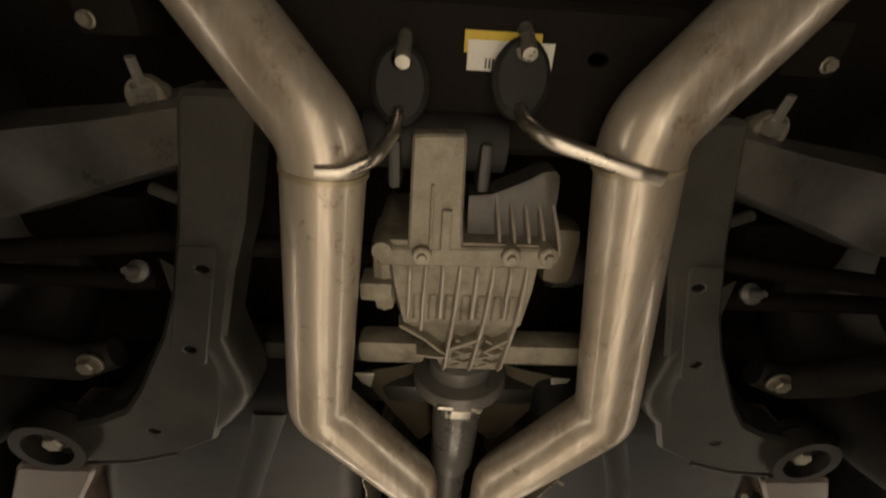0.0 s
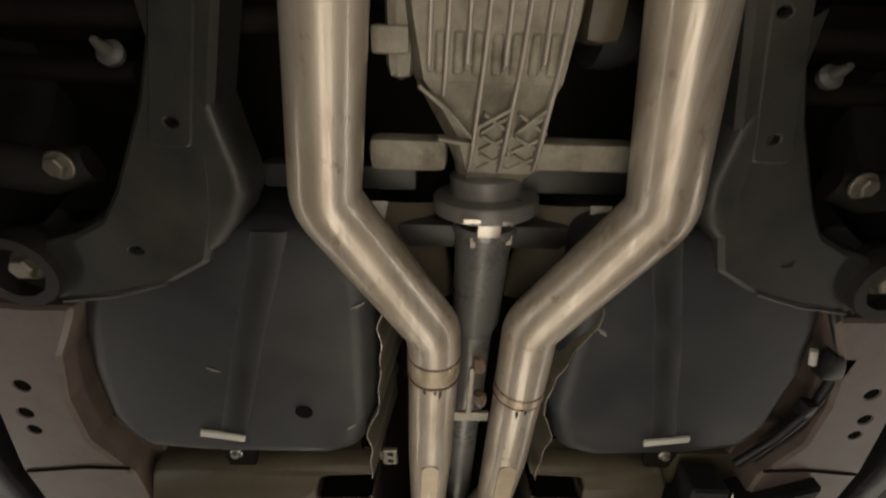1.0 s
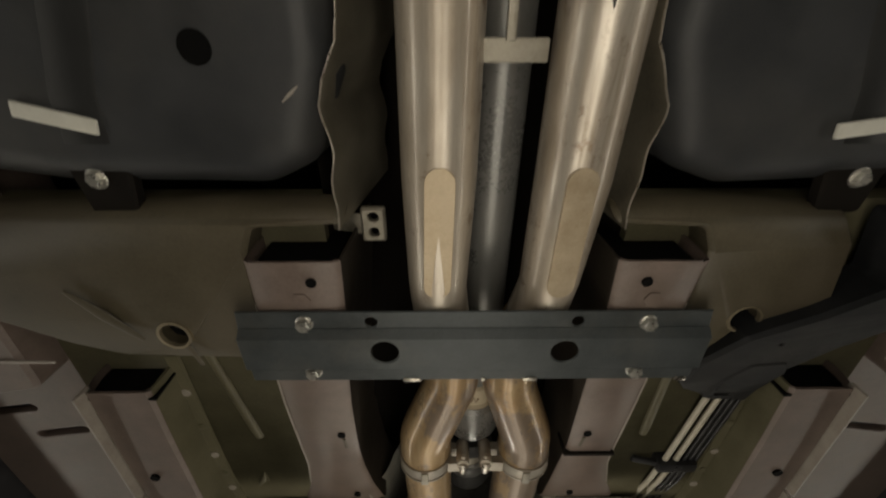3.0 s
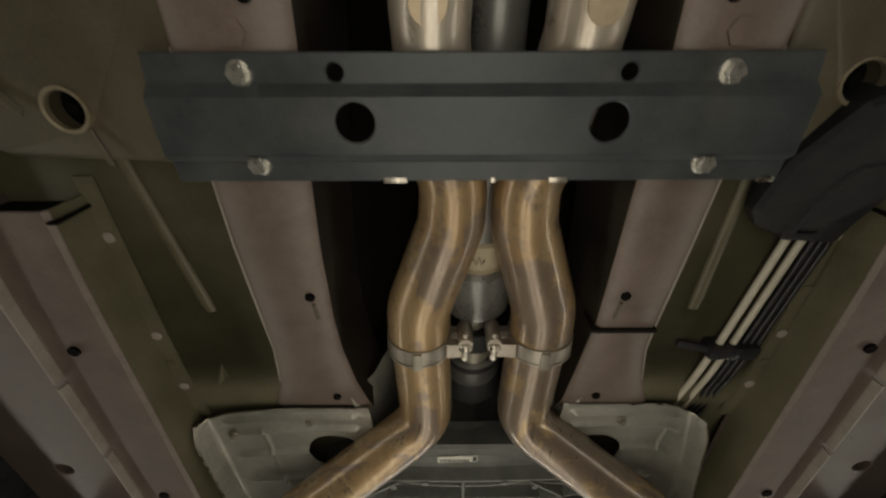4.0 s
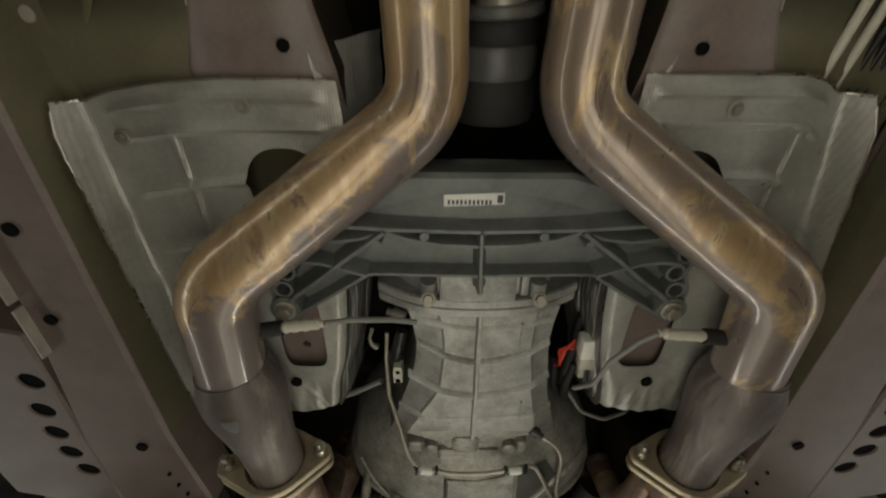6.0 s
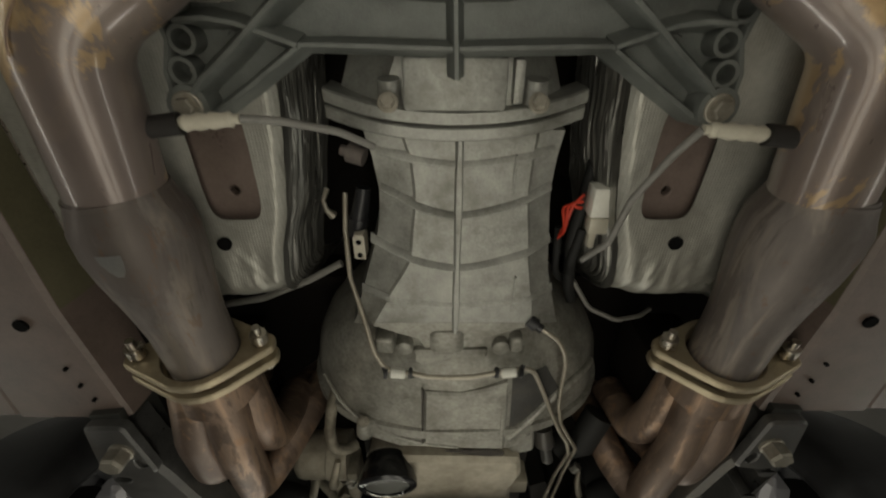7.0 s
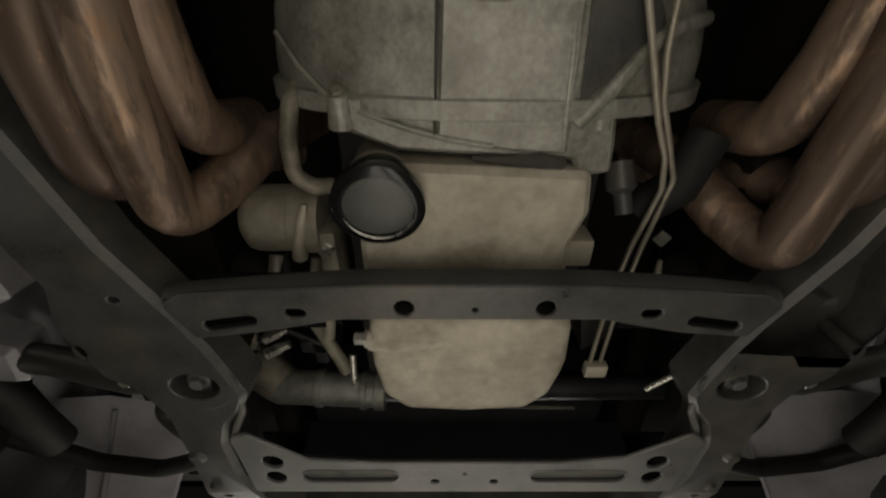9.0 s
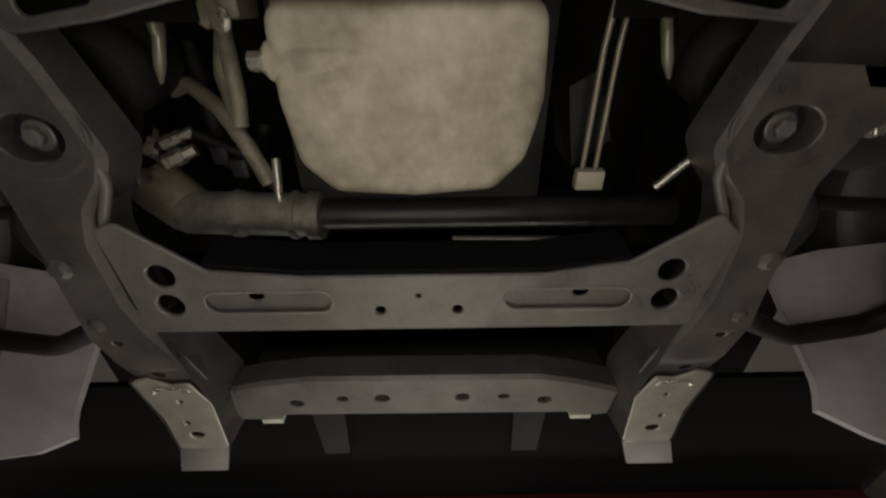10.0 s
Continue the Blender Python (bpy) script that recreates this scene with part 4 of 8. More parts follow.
        part("clamp_lug", bm, CLAMPDULL, clampo)
    bm = bmesh.new()
    spin(bm, (bx, cc.y - 0.034, cc.z - 0.030), (bx, cc.y + 0.018, cc.z - 0.030), [(0, 0.004), (0.3, 0.0042), (0.31, 0.0105), (0.55, 0.0110), (0.56, 0.0062), (0.96, 0.0062), (1, 0.0045)], 14)
    part("clamp_bolt", bm, CLAMPSTEEL, clampo, "bright clamp bolt and nut")
    bm = bmesh.new()
    spin(bm, (bx, cc.y - 0.016, cc.z - 0.036), (bx, cc.y - 0.016, cc.z + 0.01), [(0, 0.010), (0.1, 0.012), (0.9, 0.012), (1, 0.010)], 14)
    part("clamp_trunnion", bm, CLAMPDULL, clampo)
    bm = bmesh.new()
    box(bm, cc.x - 0.008, cc.x + 0.006, cc.y - 0.012, cc.y + 0.020, cc.z - RF - 0.0075, cc.z - RF - 0.001, 0.002)
    part("clamp_bridge", bm, DULLBOLT, clampo)


for side in (-1, 1):
    pipes(side)

# tail hanger that reaches the boot floor
bm = bmesh.new()
tube(bm, [(-0.455, 0.746, 1.80), (-0.455, 0.746, 1.86), (-0.45, 0.75, 1.897)], 0.008, 10)
part("hanger_rod", bm, CLAMPSTEEL, exhaust)
# hanger rods welded to the rear elbows
bm = bmesh.new()
tube(bm, [(-0.150, 1.090, 1.577), (-0.125, 1.090, 1.580), (-0.096, 1.080, 1.592), (-0.080, 1.062, 1.630), (-0.077, 1.045, 1.660), (-0.077, 1.035, 1.690)], 0.0075, 12, 0.03)
part("hanger_rod", bm, CLAMPSTEEL, exhaust, "bent bright hanger rod")
bm = bmesh.new()
tube(bm, [(0.188, 1.080, 1.578), (0.165, 1.076, 1.580), (0.075, 1.054, 1.600), (0.058, 1.044, 1.632), (0.054, 1.035, 1.662), (0.054, 1.03, 1.690)], 0.0085, 12, 0.03)
part("hanger_rod", bm, CLAMPSTEEL, exhaust, "bent bright hanger rod")


def hanger(x, y):
    t = thing("rubber_hanger", (x, y, 1.69), "oval black rubber exhaust hanger on a steel pin", "rubber hanger", "exhaust rubber hangers")
    bm = bmesh.new()
    rot = Matrix.Rotation(radians(-14), 4, "X")
    b2 = bmesh.new()
    plate(b2, circle(0, 0, 0.0315, 28, 0.042), -0.014, 0.014, [circle(0, -0.026, 0.0095, 14)], 0.006)
    b2.transform(Matrix.Translation((x, y + 0.010, 1.676)) @ rot)
    merge(bm, b2)
    part("rubber_block", bm, RUBBER, t)
    bm = bmesh.new()
    tube(bm, [(x + 0.003, y - 0.040, 1.705), (x + 0.003, y - 0.030, 1.682), (x + 0.003, y - 0.016, 1.655)], [0.008, 0.0085, 0.0080], 12)
    part("pin", bm, ZINC, t, "bright steel pin")
    return t


hanger(-0.076, 1.012)
hanger(0.054, 0.998)


# ---- rear suspension ----
subframe = thing("rear_subframe", (0, 1.3, 1.64), "black painted pressed steel rear subframe", "subframe")


def rear_rail(s):
    out = [(-0.30, 1.03), (-0.22, 1.03), (-0.240, 1.105), (-0.258, 1.18), (-0.284, 1.25), (-0.333, 1.42), (-0.345, 1.50), (-0.372, 1.575), (-0.43, 1.608), (-0.51, 1.630), (-0.585, 1.640), (-0.615, 1.60), (-0.60, 1.550), (-0.545, 1.535),
           (-0.50, 1.512), (-0.468, 1.468), (-0.405, 1.36), (-0.371, 1.284), (-0.338, 1.18)]
    out = mir(out, -s)
    bm = bmesh.new()
    plate(bm, rounded(out, 0.015), lambda x, y: 1.636 - 0.006 * max(0, (y - 1.45) / 0.15), 1.70,
          [circle(s * 0.32, 1.244, 0.009, ry=0.006), circle(s * 0.368, 1.380, 0.009, ry=0.006), circle(s * 0.466, 1.556, 0.011, ry=0.006)], 0.007)
    rail = part("side_rail", bm, BLACKSTEEL, subframe)
    bm = bmesh.new()
    plate(bm, rounded(mir([(-0.295, 1.21), (-0.342, 1.21), (-0.405, 1.41), (-0.352, 1.41)], -s), 0.012), 1.6335, 1.64, [circle(s * 0.32, 1.244, 0.009, ry=0.006), circle(s * 0.368, 1.380, 0.009, ry=0.006)], 0.002)
    part("pressed_panel", bm, BLACKSTEEL, rail)
    bm = bmesh.new()
    edge = [(-0.487, 1.562, 1.633), (-0.44, 1.61, 1.630), (-0.52, 1.634, 1.630), (-0.60, 1.645, 1.632)]
    tube(bm, mir(edge[1:], -s), 0.003, 8, 0.02)
    part("rolled_edge", bm, GREYSTEEL, rail, "worn bright rolled edge")
    # inner flank that rises towards the middle
    bm = bmesh.new()
    line = [(0.322, 1.27), (0.316, 1.34), (0.305, 1.40), (0.297, 1.440), (0.297, 1.472), (0.315, 1.508), (0.347, 1.548), (0.391, 1.582), (0.445, 1.602), (0.526, 1.626), (0.590, 1.648)] if s < 0 else [(0.322, 1.27), (0.320, 1.34), (0.314, 1.40), (0.310, 1.440), (0.315, 1.472), (0.330, 1.503), (0.353, 1.527), (0.399, 1.559), (0.452, 1.582), (0.539, 1.625), (0.590, 1.648)]
    line = [p[:2] for p in fillet_path([(x, y, 0) for x, y in line], 0.03)]
    mid_line = [(x + 0.022, y - 0.012) for x, y in line]
    loft(bm, [[(s * (x * (1 - u) + xm_ * u), y * (1 - u) + ym_ * u, z + 0.010 * max(0, (1.38 - y) / 0.11)) for (x, y), (xm_, ym_) in zip(line, mid_line)] for u, z in ((2.6, 1.639), (1.6, 1.6345), (0.9, 1.6335), (0.5, 1.6345), (0.25, 1.638), (0.08, 1.645), (0.0, 1.655), (0.02, 1.70))], False, False)
    part("rail_flank", bm, BLACKSTEEL, subframe)
    # forward bushing and its bolt
    c = Vector((s * 0.632, 1.588, 1.622))
    bm = bmesh.new()
    ring(bm, c + Vector((0, 0, 0.012)), (0, 0, 1), 0.039, 0.017, 0.034, 36)
    bush = part("bushing_cup", bm, DARKSTEEL, subframe, "round black bushing cup")
    bm = bmesh.new()
    ring(bm, c + Vector((0, 0, 0.030)), (0, 0, 1), 0.012, 0.028, 0.02, 30)
    part("rubber_bush", bm, RUBBER, bush)
    bm = bmesh.new()
    spin(bm, c + Vector((0, 0, 0.034)), c + Vector((0, 0, 0.05)), [(0, 0.05), (1, 0.05)], 24)
    part("cup_bottom", bm, RUBBER, bush)
    bolt(subframe, c + Vector((0, 0, 0.020)), 0.0165, DULLBOLT, label="wide bolt head in the bushing")
    # rear mounting bolt with a tall stud
    bm = bmesh.new()
    p = Vector((s * 0.352, 1.048, 1.672))
    spin(bm, p + Vector((0, 0, -0.002)), p + Vector((0, 0, 0.03)), [(0, 0.022), (0.3, 0.024), (0.5, 0.014), (1, 0.014)], 24)
    part("mount_washer", bm, DULLBOLT, subframe, "pale round washer")
    bm = bmesh.new()
    spin(bm, p, p + Vector((-s * 0.002, -0.042, -0.012)), [(0, 0.013), (0.35, 0.013), (0.36, 0.006), (1, 0.0055)], 6)
    part("mount_stud", bm, ZINC, subframe, "tall bright stud and nut")
    # stay from the rail out to the suspension upright
    bm = bmesh.new()
    loft(bm, [[(s * x, y, z) for x, y, z in row] for row in (
        [(0.30, 1.03, 1.70), (0.30, 1.05, 1.645), (0.31, 1.108, 1.640), (0.31, 1.128, 1.70)],
        [(0.40, 1.060, 1.70), (0.40, 1.070, 1.650), (0.41, 1.142, 1.648), (0.41, 1.156, 1.70)],
        [(0.55, 1.080, 1.72), (0.55, 1.094, 1.658), (0.56, 1.196, 1.658), (0.56, 1.210, 1.72)],
        [(0.80, 1.14, 1.76), (0.80, 1.15, 1.685), (0.80, 1.25, 1.685), (0.80, 1.26, 1.75)])])
    part("outer_arm", bm, GREYSTEEL, subframe, "wide black stay towards the wheel")
    bm = bmesh.new()
    tube(bm, [(s * 0.33, 1.165, 1.66), (s * 0.372, 1.150, 1.665)], 0.008, 10)
    part("locating_tab", bm, BLACKSTEEL, subframe)


for side in (-1, 1):
    rear_rail(side)
bm = bmesh.new()
plate(bm, rounded([(-0.25, 0.93), (0.25, 0.93), (0.24, 1.03), (0.13, 1.10), (-0.12, 1.10), (-0.24, 1.04)], 0.02), 1.70, 1.78, [circle(0.145, 0.985, 0.012, ry=0.007)], 0.01)
part("rear_cross_beam", bm, CAVITYDARK, subframe)
bm = bmesh.new()
box(bm, -0.008, 0.077, 0.963, 0.985, 1.6975, 1.7, 0.0)
tag = part("yellow_label", bm, YELLOW, subframe, "yellow printed label")
bm = bmesh.new()
box(bm, -0.004, 0.028, 0.972, 1.003, 1.6955, 1.697, 0.0)
part("white_label", bm, WHITE, tag, "white label with dark bars")
bm = bmesh.new()
box(bm, 0.028, 0.092, 0.972, 1.0, 1.6960, 1.6974, 0.0)
part("white_label", bm, WHITE, tag)
for k in range(3):
    bm = bmesh.new()
    box(bm, 0.016 + 0.004 * k, 0.018 + 0.004 * k, 0.99, 1.0, 1.6945, 1.6953, 0.0)
    part("printed_bar", bm, PLASTIC, tag)
bm = bmesh.new()
box(bm, -0.9, 0.9, 0.55, 0.80, 1.74, 1.84, 0.03)
part("rear_muffler_panel", bm, CAVITYDARK, subframe, "dark panel behind the subframe")
bm = bmesh.new()
box(bm, -0.28, 0.28, 1.555, 1.60, 1.735, 1.80, 0.012)
part("front_cross_beam", bm, BLACKSTEEL, subframe)
for s in (-1, 1):
    bm = bmesh.new()
    box(bm, s * 0.392 - 0.034, s * 0.392 + 0.034, 0.93, 0.992, 1.70, 1.78, 0.01)
    part("mount_bracket", bm, CAVITYDARK, subframe)
    bolt(subframe, (s * 0.410, 0.976, 1.70), 0.0075, DULLBOLT, washer=1.2)


def rear_arm(s):
    t = thing("rear_control_arm", (s * 0.6, 1.45, 1.67), "dark forged rear suspension arm with a bolted bush", "control arm", "rear control arms")
    bm = bmesh.new()
    tube(bm, [(s * 0.80, 1.43, 1.70), (s * 0.68, 1.445, 1.682), (s * 0.585, 1.465, 1.688), (s * 0.535, 1.455, 1.70)], [0.034, 0.036, 0.032, 0.026], 16, squash=0.8)
    part("arm", bm, DARKSTEEL, t)
    bolt(t, (s * 0.553, 1.448, 1.670), 0.0135, DULLBOLT, label="pale bolt head")
    bm = bmesh.new()
    tube(bm, [(s * 0.82, 1.33, 1.735), (s * 0.62, 1.335, 1.74), (s * 0.46, 1.34, 1.745)], 0.016, 12)
    part("toe_link", bm, CAVITYDARK, t)
    bm = bmesh.new()
    p = Vector((s * (0.480 if s < 0 else 0.490), 1.318, 1.735))
    spin(bm, p, p + Vector((0, -0.02, -0.028)), [(0, 0.016), (0.25, 0.018), (0.4, 0.010), (1, 0.005)], 16)
    part("link_bolt", bm, LIGHTSTEEL, t, "pale bolt and washer")
    bm = bmesh.new()
    box(bm, s * 0.60 - 0.10, s * 0.60 + 0.10, 1.22, 1.31, 1.80, 1.86, 0.02)
    tube(bm, [(s * 0.10, 1.27, 1.74), (s * 0.45, 1.27, 1.75), (s * 0.757, 1.27, 1.67)], 0.017, 14)
    part("drive_half_shaft", bm, CAVITYDARK, t)
    bm = bmesh.new()
    spin(bm, (s * 0.15, 1.27, 1.742), (s * 0.26, 1.27, 1.755), [(0, 0.045), (0.3, 0.046), (0.32, 0.04), (0.45, 0.042), (0.5, 0.034), (0.62, 0.037), (0.68, 0.028), (0.85, 0.03), (1, 0.02)], 24)
    part("axle_boot", bm, RUBBER, t)
    bm = bmesh.new()
    loft(bm, [[(s * x, y, z) for x, y in ((0.70, 1.56), (0.70, 1.64), (0.64, 1.70), (0.60, 1.66))] for z in (1.648, 1.66)])
    part("trailing_link", bm, DARKSTEEL, t)


for side in (-1, 1):
    rear_arm(side)


def wheel(x, y, z, s, group, rubber=TYRE, metal=ALLOY, disc=DARKSTEEL):
    t = thing("wheel", (x, y, z), "grey alloy wheel with a worn black tyre hanging at droop", "wheel", group)
    bm = bmesh.new()
    w = 0.115
    prof = [(-w + 0.02, 0.235), (-w, 0.26), (-w, 0.30), (-w + 0.015, 0.325), (-w + 0.04, 0.335), (0, 0.338), (w - 0.04, 0.335), (w - 0.015, 0.325), (w, 0.30), (w, 0.26), (w - 0.02, 0.235)]
    n = 56
    rows = [[(x + h, y + r * math.cos(a), z + r * math.sin(a)) for h, r in prof] for a in (2 * math.pi * i / n for i in range(n + 1))]
    loft(bm, rows, False, True)
    part("tyre", bm, rubber, t)
    bm = bmesh.new()
    prof = [(-w + 0.012, 0.243), (-w + 0.02, 0.236), (-w + 0.06, 0.215), (0.05, 0.212), (w - 0.02, 0.236), (w - 0.03, 0.225), (0.05, 0.205), (-w + 0.06, 0.208), (-w + 0.024, 0.228)]
    rows = [[(x + s * h, y + r * math.cos(a), z + r * math.sin(a)) for h, r in prof] for a in (2 * math.pi * i / n for i in range(n + 1))]
    loft(bm, rows, False, True)
    part("rim_barrel", bm, metal, t, "smooth grey alloy barrel")
    bm = bmesh.new()
    spin(bm, (x - s * 0.0, y, z), (x + s * 0.012, y, z), [(0, 0.165), (1, 0.165)], 40)
    part("brake_disc", bm, disc, t, "dusty brake disc")
    bm = bmesh.new()
    spin(bm, (x - s * 0.06, y, z), (x + s * 0.06, y, z), [(0, 0.06), (0.4, 0.075), (1, 0.08)], 24)
    part("hub", bm, DARKSTEEL, t)
    for i in range(5):
        bm = bmesh.new()
        a = 2 * math.pi * i / 5 + 0.3
        bar(bm, (x + s * 0.075, y + 0.05 * math.cos(a), z + 0.05 * math.sin(a)), (x + s * 0.075, y + 0.215 * math.cos(a), z + 0.215 * math.sin(a)), 0.05, 0.03, 0.006)
        part("spoke", bm, metal, t)


# Rear wheels use near-black tyre and rim tones to paint their shade.
for side in (-1, 1):
    wheel(side * 0.815, 1.27, 1.679, side, "rear wheels", RUBBER, DARKSTEEL)

# ---- differential ----
diff = thing("differential", (0.02, 1.25, 1.65), "dusty ribbed cast aluminium rear differential", "differential")
bm = bmesh.new()
loft(bm, [
    [(-0.085, 1.195, 1.80), (-0.100, 1.195, 1.68), (-0.088, 1.195, 1.643), (0.104, 1.195, 1.643), (0.122, 1.195, 1.68), (0.11, 1.195, 1.80)],
    [(-0.085, 1.26, 1.80), (-0.092, 1.26, 1.68), (-0.080, 1.26, 1.640), (0.102, 1.26, 1.640), (0.116, 1.26, 1.68), (0.10, 1.26, 1.80)],
    [(-0.07, 1.325, 1.79), (-0.082, 1.325, 1.69), (-0.068, 1.325, 1.644), (0.096, 1.325, 1.644), (0.108, 1.325, 1.69), (0.09, 1.325, 1.79)],
    [(-0.07, 1.345, 1.79), (-0.070, 1.345, 1.69), (-0.054, 1.345, 1.658), (0.090, 1.345, 1.658), (0.102, 1.345, 1.69), (0.09, 1.345, 1.79)],
    [(-0.045, 1.395, 1.78), (-0.042, 1.395, 1.70), (-0.024, 1.395, 1.674), (0.088, 1.395, 1.674), (0.100, 1.395, 1.70), (0.09, 1.395, 1.78)],
    [(-0.02, 1.446, 1.77), (-0.022, 1.446, 1.71), (-0.008, 1.446, 1.678), (0.082, 1.446, 1.678), (0.094, 1.446, 1.71), (0.085, 1.446, 1.77)],
    [(-0.02, 1.468, 1.77), (-0.018, 1.468, 1.725), (-0.004, 1.468, 1.702), (0.074, 1.468, 1.702), (0.086, 1.468, 1.725), (0.08, 1.468, 1.77)]])
carrier = part("carrier_housing", bm, CAST, diff, smooth=24)
# thin upright ribs, three of them running on to the nose
# Ribs take the pale tone, which paints in their bright edges.
for (xa, xb, y_end) in ((-0.060, -0.062, 1.315), (-0.040, -0.044, 1.342), (-0.018, -0.019, 1.313), (0.004, -0.006, 1.444), (0.026, 0.024, 1.312), (0.047, 0.035, 1.443), (0.069, 0.068, 1.311), (0.090, 0.082, 1.441)):
    bm = bmesh.new()
    rows = []
    for k in range(13):
        u = k / 12
        y = 1.226 + (y_end - 1.226) * u
        x = xa + (xb - xa) * u + 0.0004 * noise.noise((y * 40, xa * 90, 1))
        z = 1.629 + 0.0006 * noise.noise((y * 60, xa * 50, 4)) + 0.24 * max(0, y - 1.305) + (0.008 if k in (0, 12) else 0)
        rows.append([(x - 0.0034, y, z + 0.035), (x - 0.0022, y, z + 0.0012), (x - 0.001, y, z), (x + 0.001, y, z), (x + 0.0022, y, z + 0.0012), (x + 0.0034, y, z + 0.035)])
    loft(bm, rows)
    part("cooling_rib", bm, EDGE, carrier)
# broad shallow swellings between the ribs
for xa in (-0.050, -0.029, -0.007, 0.015, 0.0365, 0.058, 0.0795):
    bm = bmesh.new()
    pillow(bm, rounded([(xa - 0.0068, 1.272), (xa + 0.0068, 1.272), (xa + 0.0066, 1.318), (xa - 0.0066, 1.318)], 0.005), 1.6382, 1.66, 0.005)
    part("rib_web", bm, CAST, carrier)
lattice = []
for (x0, x1) in ((0.006, 0.045), (0.05, 0.09)):
    for (ya, yb) in ((1.362, 1.388), (1.392, 1.414), (1.418, 1.440)):
        za, zb = 1.664 + (ya - 1.37) * 0.3, 1.664 + (yb - 1.37) * 0.3
        lattice += [((x0, ya, za), (x1, yb, zb), 0.005, 0.02), ((x1, ya, za), (x0, yb, zb), 0.005, 0.02)]
for (xa, ya, xb, yb) in ((-0.075, 1.331, -0.035, 1.362), (-0.036, 1.361, -0.008, 1.392), (-0.05, 1.396, 0.0, 1.404), (0.05, 1.385, 0.088, 1.352), (0.045, 1.352, 0.0, 1.380)):
    lattice.append(((xa, ya, 1.655 + 0.2 * max(0, ya - 1.35)), (xb, yb, 1.657 + 0.2 * max(0, yb - 1.35)), 0.005, 0.024))
for pa, pb, wide, deep_ in lattice:
    bm = bmesh.new()
    bar(bm, pa, pb, wide, deep_)
    part("lattice_rib", bm, CAST, carrier)
bm = bmesh.new()
plate(bm, rounded([(-0.108, 1.203), (-0.094, 1.192), (-0.080, 1.203), (0.050, 1.198), (0.098, 1.198), (0.112, 1.190), (0.125, 1.200), (0.124, 1.226), (-0.100, 1.230)], 0.006), 1.636, 1.80)
part("cover_flange", bm, CAST, diff)
for (x, y) in ((-0.095, 1.205), (-0.046, 1.210), (0.065, 1.207), (0.111, 1.204)):
    bm = bmesh.new()
    spin(bm, (x, y, 1.629), (x, y, 1.66), [(0, 0.0125), (1, 0.0135)], 16)
    part("bolt_boss", bm, CAST, diff)
    if x > -0.09:
        bolt(diff, (x, y, 1.629), 0.0062, DULLBOLT, washer=1.75)
bm = bmesh.new()
plate(bm, rounded([(-0.0605, 1.066), (-0.001, 1.063), (0.002, 1.17), (0.005, 1.205), (-0.064, 1.206)], 0.005), lambda x, y: 1.646 - 0.008 * (y - 1.05) / 0.14, 1.70)
part("mount_arm", bm, CAST, diff, "flat cast mounting arm")
bm = bmesh.new()
bar(bm, (-0.036, 1.12, 1.642), (-0.036, 1.20, 1.634), 0.004, 0.012)
bar(bm, (-0.018, 1.15, 1.640), (-0.018, 1.20, 1.634), 0.012, 0.014)
part("arm_rib", bm, CAST, diff)
for (x, w) in ((-0.082, 0.016), (0.024, 0.016)):
    bm = bmesh.new()
    box(bm, x - w / 2, x + w / 2, 1.075, 1.135, 1.655, 1.72, 0.008)
    part("mount_ear", bm, BLACKSTEEL, diff)
bm = bmesh.new()
spin(bm, (-0.12, 1.085, 1.70), (0.05, 1.085, 1.70), [(0, 0.035), (1, 0.035)], 24)
part("mount_bush", bm, RUBBER, diff)
# Darker than the carrier casting: shade of the deeper cover and dirt in colour.
bm = bmesh.new()
loft(bm, [[(x, y0, 1.74), (x, y0, 1.694), (x, y0 + 0.012, 1.688), (x, 1.180, 1.682), (x, 1.205, 1.66), (x, 1.215, 1.74)] for x, y0 in ((0.012, 1.153), (0.044, 1.149), (0.085, 1.129), (0.104, 1.117), (0.119, 1.114), (0.126, 1.120))])
part("rear_cover", bm, GREYSTEEL, diff)
# arched fins of the rear cover
# Fins paler than the cover: their bright edges are painted too.
for i in range(5):
    xt, xb = 0.048 + 0.0183 * i, 0.052 + 0.0193 * i
    bm = bmesh.new()
    rows = []
    for k in range(9):
        u = k / 8
        x, y = xt + (xb - xt) * u, 1.148 + 0.060 * u
        z = 1.692 - 0.049 * math.sin(math.pi / 2 * u) ** 1.2
        rows.append([(x - 0.0032, y, z + 0.03), (x - 0.002, y, z + 0.001), (x, y, z), (x + 0.002, y, z + 0.001), (x + 0.0032, y, z + 0.03)])
    loft(bm, rows)
    part("cooling_fin", bm, EDGE, diff)
bm = bmesh.new()
box(bm, -0.13, -0.085, 1.27, 1.30, 1.655, 1.70, 0.006)
box(bm, -0.115, -0.08, 1.20, 1.33, 1.665, 1.74, 0.02)
part("side_bearing_housing", bm, CAST, diff)
bm = bmesh.new()
box(bm, 0.125, 0.175, 1.19, 1.285, 1.685, 1.75, 0.02)
part("side_bearing_housing", bm, BROWNPAN, diff)
for (x0, x1, y0, y1) in ((-0.145, -0.035, 1.405, 1.452), (0.075, 0.235, 1.405, 1.448)):
    bm = bmesh.new()
    box(bm, x0, x1, y0, y1, 1.688, 1.735, 0.014)
    part("front_mount_foot", bm, CAST, diff)
